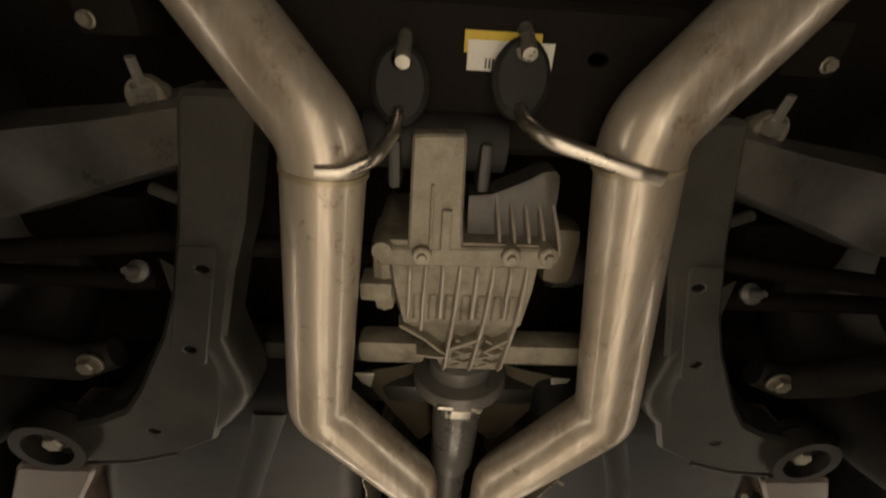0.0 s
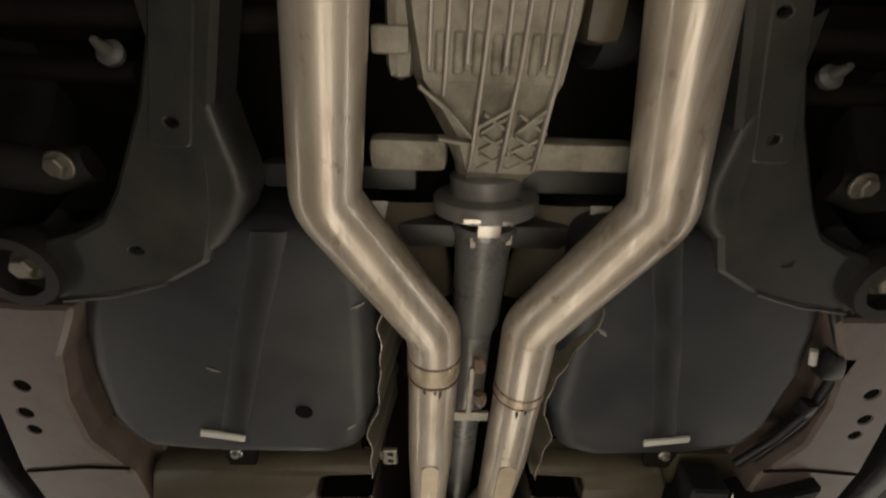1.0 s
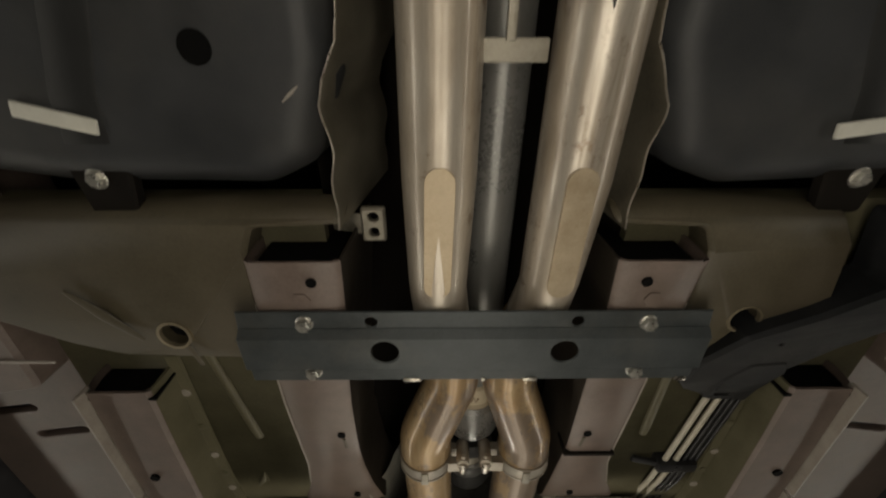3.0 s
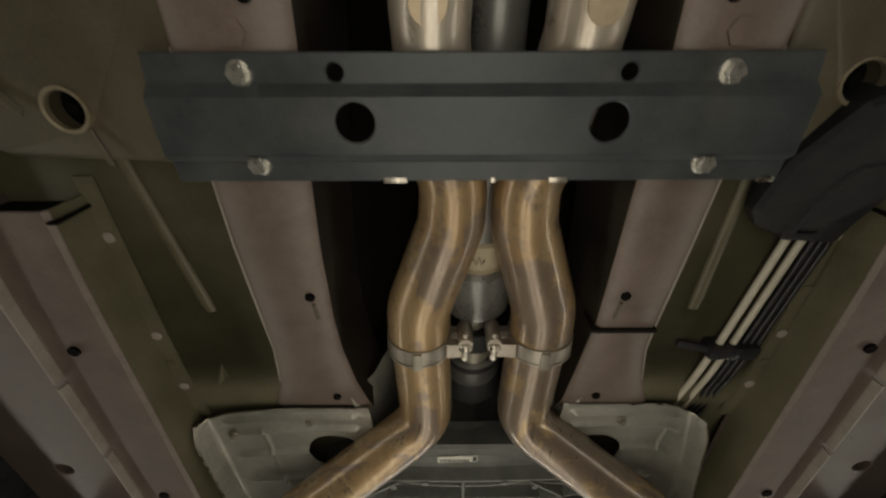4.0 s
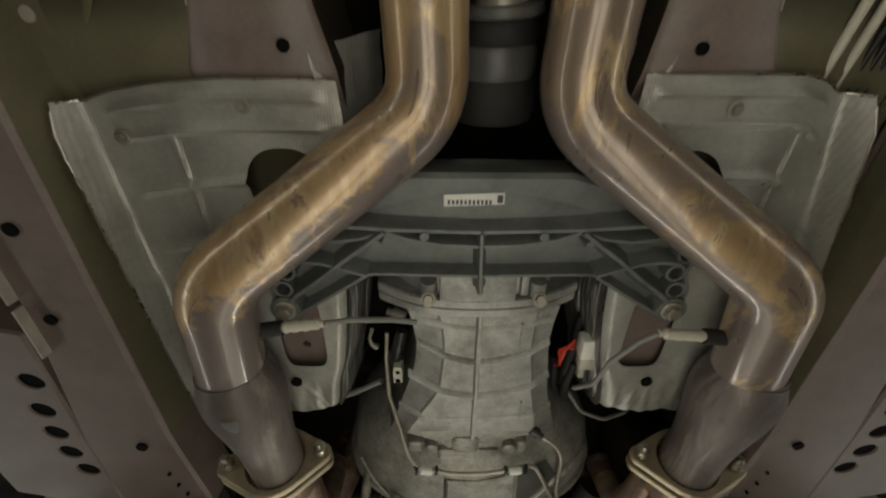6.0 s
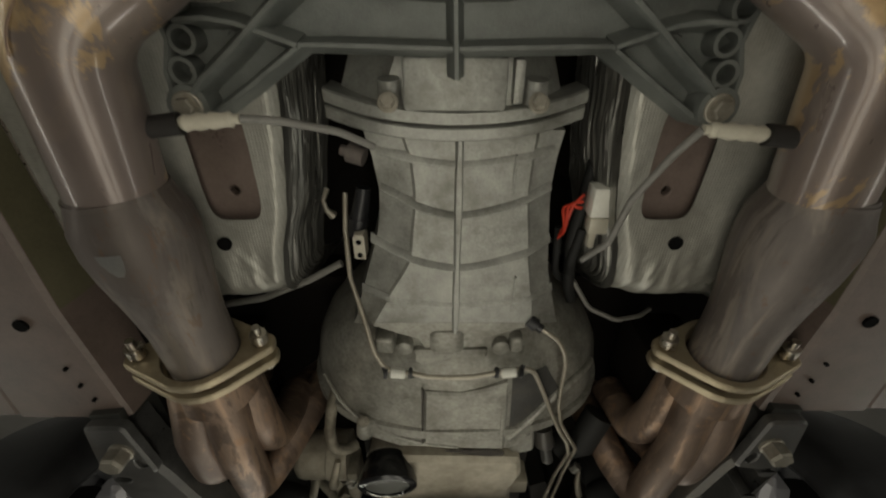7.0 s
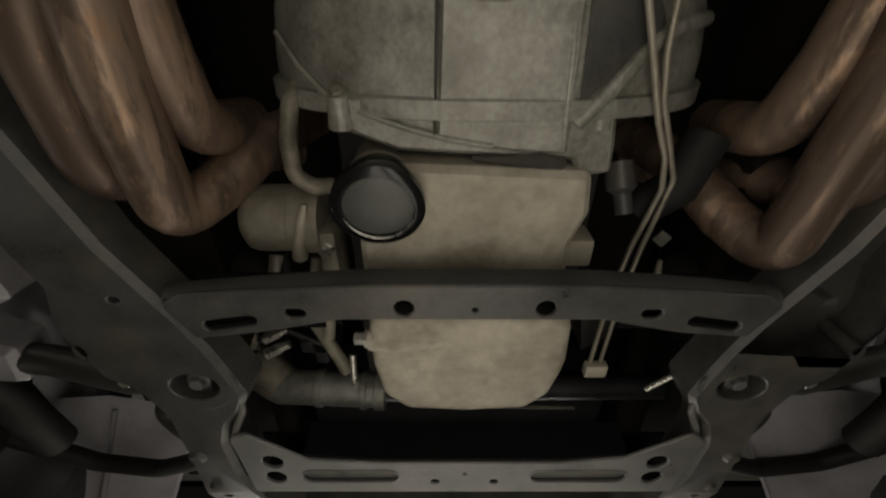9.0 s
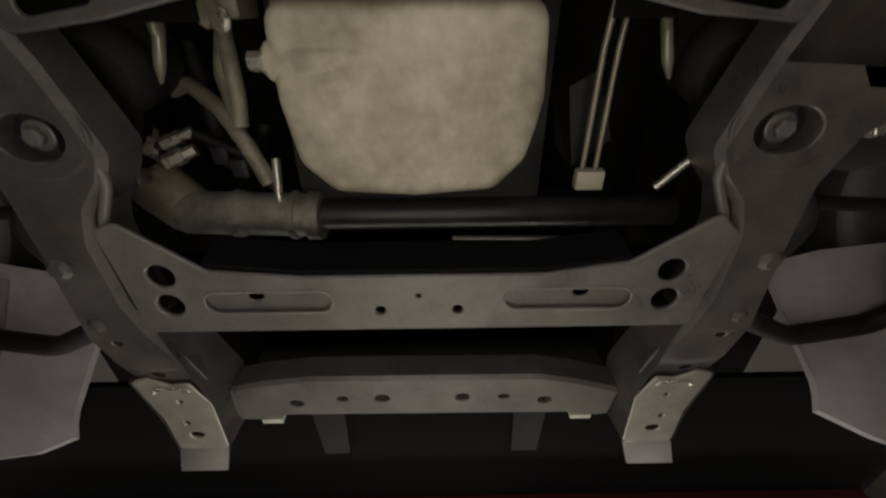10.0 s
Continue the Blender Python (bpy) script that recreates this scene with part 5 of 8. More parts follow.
for s in (-1, 1):
    bm = bmesh.new()
    box(bm, s * 0.20 - 0.12, s * 0.20 + 0.12, 1.46, 1.50, 1.74, 1.78, 0.008)
    part("mount_crossbar", bm, BLACKSTEEL, diff)
    # dull shield sheet curving up beside the shaft, with a bare corner
    bm = bmesh.new()
    rows = []
    for k in range(11):
        u = k / 10
        xo, xi = 0.036 + s * (0.190 - 0.115 * u), 0.036 + s * (0.085 - 0.045 * u)
        y = 1.515 + 0.185 * u
        row = [(xo + (xi - xo) * v, y + 0.02 * v, 1.728 + 0.02 * math.sin(2.6 * v) * (1 - v) + 0.055 * v * v + 0.003 * noise.noise((v * 5, y * 30, s))) for v in (0, 0.15, 0.3, 0.5, 0.7, 0.85, 1)]
        rows.append(row + [(x, yy, z + 0.003) for x, yy, z in row[::-1]])
    loft(bm, rows)
    sheet = part("shield_sheet", bm, BROWNPAN, diff, "dull brown shield sheet beside the shaft")
    bm = bmesh.new()
    plate(bm, rounded([(0.036 + s * 0.198, 1.512), (0.036 + s * 0.160, 1.512), (0.036 + s * 0.168, 1.548), (0.036 + s * 0.186, 1.534)], 0.003), 1.722, 1.726)
    part("bare_corner", bm, WHITE, sheet, "pale bare corner of the sheet")

# ---- propeller shaft ----
shaft = thing("propeller_shaft", (0.025, 2.0, 1.72), "grey steel two-piece propeller shaft with couplings", "drive shaft")
bm = bmesh.new()
spin(bm, (0.027, 1.460, 1.735), (0.030, 1.535, 1.730), [(0, 0.045), (0.1, 0.056), (0.45, 0.056), (0.5, 0.080), (0.55, 0.083), (0.80, 0.083), (0.84, 0.078), (0.9, 0.055), (1, 0.050)], 40)
part("pinion_flange", bm, LIGHTSTEEL, shaft, "dark polished round pinion flange")
bm = bmesh.new()
box(bm, 0.010, 0.045, 1.512, 1.535, 1.650, 1.675, 0.003)
bar(bm, (-0.012, 1.509, 1.656), (0.062, 1.512, 1.656), 0.008, 0.012)
part("balance_weight", bm, CLAMPSTEEL, shaft, "bright steel balance weight")
bm = bmesh.new()
spin(bm, (0.030, 1.54, 1.722), (0.028, 1.76, 1.722), [(0, 0.050), (0.06, 0.052), (0.1, 0.046), (0.9, 0.043), (1, 0.034)], 32)
part("rear_tube", bm, SHAFT, shaft)
for a in (0.6, 2.4, 4.2, 5.6):
    bm = bmesh.new()
    spin(bm, (0.030 + 0.045 * math.cos(a), 1.548, 1.722 + 0.045 * math.sin(a)), (0.030 + 0.045 * math.cos(a), 1.565, 1.722 + 0.045 * math.sin(a)), [(0, 0.008), (1, 0.008)], 6)
    part("flange_bolt", bm, DULLBOLT, shaft)
bm = bmesh.new()
tube(bm, [(0.028, 1.75, 1.722), (0.024, 1.98, 1.722), (0.020, 2.35, 1.735), (0.014, 2.46, 1.745)], 0.034, 24)
part("front_tube", bm, SHAFT, shaft)
bm = bmesh.new()
spin(bm, (0.014, 2.455, 1.745), (0.013, 2.50, 1.745), [(0, 0.035), (0.1, 0.040), (0.9, 0.040), (1, 0.046)], 30)
part("labelled_collar", bm, PAPER, shaft, "pale paper label round the shaft")
bm = bmesh.new()
tube(bm, [(0.004, 2.476, 1.7048), (0.008, 2.486, 1.7046), (0.012, 2.474, 1.7048), (0.016, 2.486, 1.7048), (0.02, 2.478, 1.7052)], 0.0018, 6)
part("marker_scribble", bm, HEADER, shaft, "brown marker scribble")
bm = bmesh.new()
spin(bm, (0.013, 2.50, 1.745), (0.013, 2.585, 1.745), [(0, 0.047), (0.08, 0.054), (0.9, 0.054), (1, 0.05)], 36)
part("coupling_drum", bm, SHAFT, shaft, "dark polished coupling drum")
bm = bmesh.new()
spin(bm, (0.013, 2.585, 1.745), (0.014, 2.64, 1.746), [(0, 0.018), (1, 0.016)], 20)
spin(bm, (0.014, 2.66, 1.746), (0.014, 2.70, 1.747), [(0, 0.018), (0.3, 0.03), (1, 0.03)], 20)
part("yoke", bm, DULLBOLT, shaft, "dull steel yoke")
for k, (y0, y1, r, m_) in enumerate(((2.63, 2.67, 0.044, RUBBER), (2.69, 2.705, 0.052, GREYSTEEL), (2.705, 2.735, 0.050, RUBBER), (2.735, 2.775, 0.053, GREYSTEEL), (2.775, 2.83, 0.058, RUBBER))):
    bm = bmesh.new()
    spin(bm, (0.015, y0, 1.755 + 0.01 * k), (0.016, y1, 1.757 + 0.01 * k), [(0, r * 0.94), (0.2, r), (0.8, r), (1, r * 0.94)], 32)
    part("flex_coupling_ring", bm, m_, shaft)
# small bracket with clips between the pipes
bracket = thing("pipe_spacer_bracket", (0.026, 1.87, 1.64), "worn zinc bracket clipped between two exhaust pipes", "bracket")
bm = bmesh.new()
spin(bm, (0.026, 1.752, 1.636), (0.032, 1.778, 1.632), [(0, 0.008), (0.5, 0.012), (1, 0.010)], 8)
part("clip_screw", bm, HEADER, bracket)
bm = bmesh.new()
spin(bm, (0.034, 1.835, 1.634), (0.040, 1.862, 1.632), [(0, 0.010), (0.5, 0.013), (1, 0.008)], 8)
part("clip_screw", bm, HEADER, bracket)
bm = bmesh.new()
bar(bm, (0.020, 1.78, 1.64), (0.020, 1.90, 1.64), 0.010, 0.006)
bar(bm, (-0.006, 1.908, 1.645), (0.058, 1.908, 1.645), 0.022, 0.008)
part("clip_strap", bm, DULLBOLT, bracket)
clipper = thing("harness_clip", (-0.135, 2.12, 1.70), "small grey clip bracket on the tunnel wall", "clip")
bm = bmesh.new()
plate(bm, rounded([(-0.155, 2.10), (-0.122, 2.10), (-0.122, 2.15), (-0.155, 2.15)], 0.004), 1.70, 1.71, [circle(-0.138, 2.113, 0.007), circle(-0.138, 2.136, 0.007)])
part("clip_plate", bm, DULLBOLT, clipper)
bm = bmesh.new()
bar(bm, (-0.155, 2.125, 1.706), (-0.20, 2.125, 1.72), 0.03, 0.004)
part("clip_arm", bm, DULLBOLT, clipper)

# ---- tunnel brace ----
brace = thing("tunnel_brace", (0, 2.25, 1.605), "blue-grey ribbed steel brace bolted across the tunnel", "brace")
bm = bmesh.new()
plate(bm, [(-0.308, 2.203), (0.300, 2.203), (0.303, 2.230), (-0.310, 2.230)], 1.611, 1.614, [circle(-0.137, 2.220, 0.008), circle(0.130, 2.220, 0.008)], 0.001)
part("rear_flange", bm, BRACE, brace)
bm = bmesh.new()
plate(bm, [(-0.310, 2.238), (0.303, 2.238), (0.303, 2.293), (-0.309, 2.293)], 1.600, 1.603, [circle(-0.121, 2.262, 0.0185, 24), circle(0.116, 2.262, 0.0185, 24)], 0.001)
part("brace_plate", bm, BRACE, brace)
bm = bmesh.new()
plate(bm, [(-0.309, 2.301), (0.303, 2.301), (0.302, 2.322), (-0.308, 2.322)], 1.609, 1.612, (), 0.001)
part("front_flange", bm, BRACE, brace)
for ya, yb in ((2.229, 2.239), (2.302, 2.292)):
    bm = bmesh.new()
    loft(bm, [[(x, ya, 1.610), (x, yb, 1.600), (x, yb, 1.603), (x, ya, 1.613)] for x in (-0.309, 0.0, 0.303)])
    part("pressed_step", bm, BRACE, brace)
for x in (-0.222, 0.22):
    for y, z in ((2.220, 1.611), (2.303, 1.609)):
        bolt(brace, (x, y, z), 0.0095, ZINC, washer=1.2)
for (x, w) in ((-0.088, 0.024), (0.078, 0.02), (0.29, 0.016), (0.012, 0.006)):
    bm = bmesh.new()
    box(bm, x - w / 2, x + w / 2, 2.318, 2.324, 1.607, 1.612, 0.0015)
    part("edge_chip", bm, CLAMPSTEEL, brace, "pale tube painted as the highlight on the rail edge spot")
for x in (-0.222, 0.22):
    bm = bmesh.new()
    spin(bm, (x, 2.188, 1.614), (x, 2.188, 1.65), [(0, 0.012), (1, 0.012)], 6)
    part("weld_nut", bm, MAUVE, brace)

# ---- fuel and brake lines with cover ----
cover = thing("line_cover", (0.45, 2.25, 1.62), "dark grey pressed steel cover over the fuel lines", "line cover")
bm = bmesh.new()
out = rounded([(0.76, 2.068), (0.60, 2.150), (0.586, 2.150), (0.570, 2.086), (0.490, 2.080), (0.506, 2.166), (0.44, 2.205), (0.358, 2.246), (0.326, 2.31), (0.326, 2.375), (0.345, 2.400), (0.378, 2.412), (0.450, 2.416), (0.458, 2.38), (0.468, 2.33), (0.500, 2.268), (0.60, 2.196), (0.76, 2.105)], 0.008)
plate(bm, out, lambda x, y: 1.603 + 0.05 * max(0, min(1, (y - 2.24) / 0.16)) ** 1.0, 1.665, [circle(0.53, 2.130, 0.004), circle(0.648, 2.148, 0.004), circle(0.41, 2.26, 0.003), circle(0.70, 2.118, 0.004)], 0.006)
panel = part("cover_panel", bm, COVERSTEEL, cover)
bm = bmesh.new()
plate(bm, rounded([(0.377, 2.417), (0.449, 2.422), (0.457, 2.392), (0.466, 2.335), (0.448, 2.305), (0.400, 2.312), (0.382, 2.36)], 0.008), lambda x, y: 1.600 + 0.05 * max(0, min(1, (y - 2.24) / 0.16)), 1.665, [slot(0.405, 2.403, 0.026, 0.009, 0)], 0.004)
part("cover_ridge", bm, COVERSTEEL, panel)
bm = bmesh.new()
plate(bm, slot(0.405, 2.403, 0.027, 0.010, 0), 1.6525, 1.66, (), 0.0005)
part("slot_shade", bm, HOLEBLACK, panel, "black plate painted as the shade in the cover slot")
bm = bmesh.new()
tube(bm, [(0.589, 2.148, 1.6025), (0.573, 2.088, 1.6025)], 0.0014, 6)
part("bright_edge", bm, ZINC, cover, "bright bare edge of the tab")
lines = thing("fuel_lines", (0.39, 2.6, 1.67), "two ivory fuel lines with black brake lines beside them", "fuel lines")
for k, (dx, r, m_, nm) in enumerate(((0.0, 0.0052, IVORY, "fuel_line"), (0.0205, 0.0052, IVORY, "fuel_line"), (0.036, 0.004, PLASTIC, "brake_line"), (0.047, 0.004, PLASTIC, "brake_line"), (0.058, 0.004, PLASTIC, "brake_line"))):
    bm = bmesh.new()
    tube(bm, [(0.425 + dx, 2.32, 1.672), (0.402 + dx, 2.43, 1.670), (0.377 + dx, 2.60, 1.668), (0.366 + dx, 2.68, 1.672), (0.376 + dx, 2.77, 1.70), (0.380 + dx, 2.86, 1.715), (0.385 + dx, 3.0, 1.72)], r, 10, 0.06)
    part(nm, bm, m_, lines)
bm = bmesh.new()
box(bm, 0.36, 0.435, 2.603, 2.628, 1.655, 1.685, 0.006)
bar(bm, (0.315, 2.605, 1.672), (0.365, 2.615, 1.668), 0.012, 0.008)
part("line_clip", bm, PLASTIC, lines, "black plastic line clip")
harness = thing("tank_harness", (0.655, 1.78, 1.65), "black wiring harness and hoses beside the tank", "wiring")
for (pts, r) in (([(0.56, 1.58, 1.66), (0.60, 1.66, 1.64), (0.665, 1.76, 1.64), (0.675, 1.88, 1.645), (0.65, 1.98, 1.65), (0.60, 2.06, 1.65)], 0.009),
                 ([(0.58, 1.57, 1.66), (0.625, 1.66, 1.645), (0.68, 1.80, 1.645), (0.69, 1.92, 1.65), (0.64, 2.05, 1.655)], 0.007),
                 ([(0.61, 1.60, 1.65), (0.66, 1.66, 1.645), (0.70, 1.68, 1.65)], 0.012)):
    bm = bmesh.new()
    tube(bm, pts, r, 10, 0.05)
    part("hose", bm, PLASTIC, harness)
bm = bmesh.new()
box(bm, 0.63, 0.672, 1.735, 1.79, 1.628, 1.655, 0.005)
part("connector", bm, PLASTIC, harness)
bm = bmesh.new()
box(bm, 0.645, 0.665, 1.86, 1.89, 1.63, 1.655, 0.004)
part("connector", bm, PLASTIC, harness)
bm = bmesh.new()
tube(bm, [(0.605, 1.735, 1.645), (0.615, 1.765, 1.643)], 0.006, 8)
part("white_clip", bm, WHITE, harness)


# ---- floor heat shields ----
def floor_shield(s):
    t = thing("floor_heat_shield", (s * 0.33, 3.0, 1.67), "embossed dull aluminium heat shield screwed to the floor", "heat shield", "floor heat shields")
    nu, nv, nf = 90, 150, 9
    CUTS = ((0.269, 3.132, 0.034, 0.073, 5), (0.245, 2.890, 0.048, 0.046, 2.2))
    # rear edge and outer fold, as functions over the plan
    ex, ey = ([0.16, 0.20, 0.294, 0.37, 0.417, 0.447, 0.467], [2.770, 2.768, 2.767, 2.773, 2.780, 2.790, 2.802]) if s < 0 else ([0.16, 0.296, 0.345, 0.372, 0.400, 0.44], [2.760, 2.759, 2.759, 2.766, 2.787, 2.83])
    fx, fy = ([0.449, 0.448, 0.444, 0.438, 0.432, 0.40], [2.77, 2.83, 2.94, 3.07, 3.21, 3.42]) if s < 0 else ([0.388, 0.398, 0.414, 0.428, 0.424, 0.416, 0.40], [2.76, 2.80, 2.89, 2.97, 3.06, 3.22, 3.42])
    grid, rear, hem = {}, [], []
    bm = bmesh.new()
    for j in range(nv + 1):
        v = j / nv
        for i in range(nu + nf + 1):
            u = min(1, i / nu)
            y = 2.76 + (3.385 - 2.76) * v
            x_in = float(np.interp(y, [2.74, 2.80, 2.9, 3.0, 3.1, 3.2, 3.25, 3.385], [0.172, 0.168, 0.168, 0.190, 0.197, 0.211, 0.226, 0.245]))
            x = x_in + (float(np.interp(y, fy, fx)) - x_in) * u
            y_r = float(np.interp(x, ex, ey))
            y = y_r + (3.385 - y_r) * v
            d = y - y_r
            z = 1.683
            z += 0.012 * max(0, 1 - (x - x_in) / 0.012) ** 2 * min(1, max(0, (y - 2.85) / 0.1))
            z += 0.125 * max(0, (y - 3.300 + 0.25 * max(0, 0.29 - x)) / 0.085) ** 2
            fade = min(1, max(0, (0.97 - u) / 0.08)) * min(1, max(0, (u - 0.06) / 0.05))
            for dr, wr in ((0.020, 0.0045), (0.052, 0.0040), (0.118, 0.005), (0.20, 0.005)):
                z -= 0.0085 * math.exp(-((d - dr) / wr) ** 2) * fade
            z -= 0.003 * math.exp(-((x - 0.366 + 0.07 * (y - 2.84)) / 0.003) ** 2) * (1 if 2.82 < y < 3.0 else 0)
            crumple = max(0, min(1, (y - 3.22) / 0.10)) * (1 if x < 0.40 else 0)
            z -= crumple * (0.007 * noise.noise((x * 45, y * 14, s * 9)) + 0.005 * abs(noise.noise((x * 80 + y * 30, y * 25, s * 2))))
            z += 0.0015 * noise.noise((x * 18, y * 18, s * 3)) + 0.0006 * noise.noise((x * 60, y * 60, s)) + 0.004 * max(0, (0.22 - x) / 0.06) * noise.noise((x * 40, y * 90, s * 5))
            for cx, cy, ca, cb, p in CUTS:
                q = (abs((x - cx) / ca) ** p + abs((y - cy) / cb) ** p) ** (1 / p)
                if 0.92 < q < 1.06:
                    x, y = cx + (x - cx) / q, cy + (y - cy) / q
            if i > nu:
                # side flange that turns down from the fold
                g = (i - nu) / nf
                ang = math.pi / 2 * min(1, g * 2)
                x, z = x + 0.010 * math.sin(ang) + 0.013 * max(0, g - 0.3) / 0.7, z - 0.008 * (1 - math.cos(ang)) - 0.026 * max(0, g - 0.3) / 0.7 * min(1, 0.55 + d / 0.06)
                x += 0.0016 * noise.noise((y * 45, g, s)) + 0.0012 * noise.noise((y * 120, g, s))
            grid[i, j] = bm.verts.new((s * x, y, z))
            if j == 0:
                rear.append((s * x, y, z - 0.0005))
            if i == nu + nf:
                hem.append((s * x, y, z))
    for j in range(nv):
        for i in range(nu + nf):
            quad = (grid[i, j], grid[i + 1, j], grid[i + 1, j + 1], grid[i, j + 1])
            mid = sum((w.co for w in quad), Vector()) / 4
            if all(all(abs((abs(w.x) - cx) / ca) ** p + abs((w.y - cy) / cb) ** p > lim for w, lim in [(k.co, 0.995) for k in quad] + [(mid, 1.0)]) for cx, cy, ca, cb, p in CUTS):
                bm.faces.new(quad)
    loose = [v for v in bm.verts if not v.link_faces]
    bmesh.ops.delete(bm, geom=loose, context="VERTS")
    upper = bmesh.ops.duplicate(bm, geom=bm.faces[:])["geom"]
    bmesh.ops.translate(bm, verts=[g for g in upper if isinstance(g, bmesh.types.BMVert)], vec=(0, 0, 0.0014))
    part("shield_sheet", bm, FOIL, t, smooth=60)
    # steep inner wall of bare foil, pleated lengthwise where it was bent by hand
    bm = bmesh.new()
    rows = []
    for j in range(91):
        y = 2.93 + 0.465 * j / 90
        base = float(np.interp(y, [2.93, 3.0, 3.1, 3.2, 3.25, 3.385], [0.176, 0.190, 0.197, 0.211, 0.226, 0.245]))
        foot = 1.694 + 0.125 * max(0, (y - 3.300) / 0.085) ** 2
        row = []
        for i in range(141):
            u = i / 140
            pleat = 0.0016 * abs(noise.noise((u * 40 + 2.0 * noise.noise((y * 5, u * 2, s)), y * 3.2, s * 7))) + 0.0009 * noise.noise((u * 62 + y * 9, y * 5, s * 3))
            x = base - 0.020 * (1 - (1 - u) ** 2) + 2.2 * pleat * min(1, u * 8) + 0.003 * noise.noise((u * 3, y * 14, s))
            row.append((s * x, y + 0.002 * noise.noise((u * 8, y * 20, s)), foot + 0.135 * u))
        rows.append(row)
    loft(bm, rows, False, False)
    loft(bm, [[(x - s * 0.0014, y, z) for x, y, z in r] for r in rows], False, False)
    part("pleated_wall", bm, BAREFOIL, t, "pleated bare foil wall rising into the tunnel", smooth=60)
    # crumpled inner fold that climbs into the tunnel behind the pipe
    bm = bmesh.new()
    rows = []
    for j in range(41):
        y = 2.742 + 0.26 * j / 40
        row = []
        for i in range(15):
            u = i / 14
            x = 0.192 - 0.058 * u + 0.006 * math.sin(3 * u) + 0.005 * noise.noise((u * 6, y * 40, s)) + 0.012 * max(0, (2.78 - y) / 0.04) * (1 - u) * 0.5
            z = 1.684 + 0.012 * u + 0.105 * u * u + 0.004 * noise.noise((u * 9, y * 60, s * 4))
            row.append((s * x, y - 0.02 * u, z))
        rows.append(row)
    loft(bm, rows, False, False)
    loft(bm, [[(x, y, z + 0.0014) for x, y, z in r] for r in rows], False, False)
    part("tunnel_fold", bm, FOIL, t, "crumpled foil fold rising into the tunnel", smooth=60)
    for nm, pts in (("rear_hem", rear[3::3]), ("side_hem", hem[2::3])):
        bm = bmesh.new()
        tube(bm, pts, 0.0016, 6)
        part(nm, bm, CLAMPSTEEL, t, "thin bright rolled hem")
    bm = bmesh.new()
    spin(bm, (s * 0.294, 3.238, 1.679), (s * 0.294, 3.238, 1.69), [(0, 0.0095), (1, 0.008)], 16)
    part("dark_hole_disc", bm, HOLEBLACK, t, "black disc painted as a small shaded hole")
    for (x, y) in ((0.275, 2.795), (0.42, 2.83)):
        bolt(t, (s * x, y, 1.676), 0.006, DULLBOLT, name="screw")


for side in (-1, 1):
    floor_shield(side)


# ---- transmission and its crossmember ----
xm = thing("transmission_crossmember", (0, 2.95, 1.66), "ribbed grey cast aluminium transmission crossmember", "crossmember")
bm = bmesh.new()
half = [(0.0, 2.873), (0.11, 2.873), (0.20, 2.90), (0.236, 2.922), (0.272, 2.945), (0.283, 2.975), (0.277, 3.002), (0.287, 3.03), (0.292, 3.062), (0.275, 3.080), (0.251, 3.077), (0.207, 3.049), (0.148, 3.011), (0.12, 3.010), (0.0, 3.012)]
out = rounded(half[1:-1] + [(-x, y) for x, y in half[::-1]][1:-1], 0.006)
plate(bm, out, lambda x, y: 1.678, 1.735, [circle(k * x, y, 0.0085, 16, 0.0115, 20 * k) for k in (-1, 1) for x, y in ((0.267, 2.973), (0.260, 3.002), (0.268, 3.030))], 0.006)
xbody = part("crossmember_casting", bm, XCAST, xm)
# arched rear wall
bm = bmesh.new()
rows = []
for i in range(25):
    a = -1 + 2 * i / 24
    x, y = 0.225 * a, 2.878 + 0.065 * a * a
    rows.append([(x, y + 0.055, 1.674), (x, y + 0.02, 1.677), (x, y, 1.690), (x, y - 0.008, 1.73), (x, y + 0.055, 1.73)])
loft(bm, rows)
part("arched_wall", bm, XCAST, xm)


def rib(points, w=0.007, z=1.655, zt=1.712, nm="casting_rib"):
    w *= 1.25
    bm = bmesh.new()
    rows = []
    pts = [Vector((*p, 0)) for p in points]
    for i, p in enumerate(pts):
        d = (pts[min(i + 1, len(pts) - 1)] - pts[max(i - 1, 0)]).normalized()
        nrm = Vector((-d.y, d.x, 0)) * w / 2
        rows.append([(p.x + nrm.x * k, p.y + nrm.y * k, zz) for k, zz in ((2.6, z + 0.026), (1.5, z + 0.018), (0.95, z + 0.004), (0.5, z), (-0.5, z), (-0.95, z + 0.004), (-1.5, z + 0.018), (-2.6, z + 0.026))])
    loft(bm, rows)
    part(nm, bm, XCAST, xm)


rib([(-0.230, 2.930), (-0.187, 2.932), (-0.112, 2.937), (0.0, 2.940), (0.112, 2.937), (0.187, 2.932), (0.230, 2.930)], 0.007, 1.652)
rib([(-0.235, 2.950), (-0.19, 2.956), (-0.155, 2.952), (-0.125, 2.941), (-0.095, 2.953), (-0.05, 2.961), (0.0, 2.963), (0.05, 2.961), (0.095, 2.953), (0.125, 2.941), (0.155, 2.952), (0.19, 2.956), (0.235, 2.950)], 0.006, 1.656)
rib([(-0.003, 2.938), (-0.002, 2.98), (0.0, 3.036)], 0.0055, 1.652)
rib([(-0.255, 3.074), (-0.21, 3.046), (-0.15, 3.006), (-0.12, 3.006), (0.0, 3.009), (0.12, 3.006), (0.15, 3.006), (0.21, 3.046), (0.255, 3.074)], 0.006, 1.657)
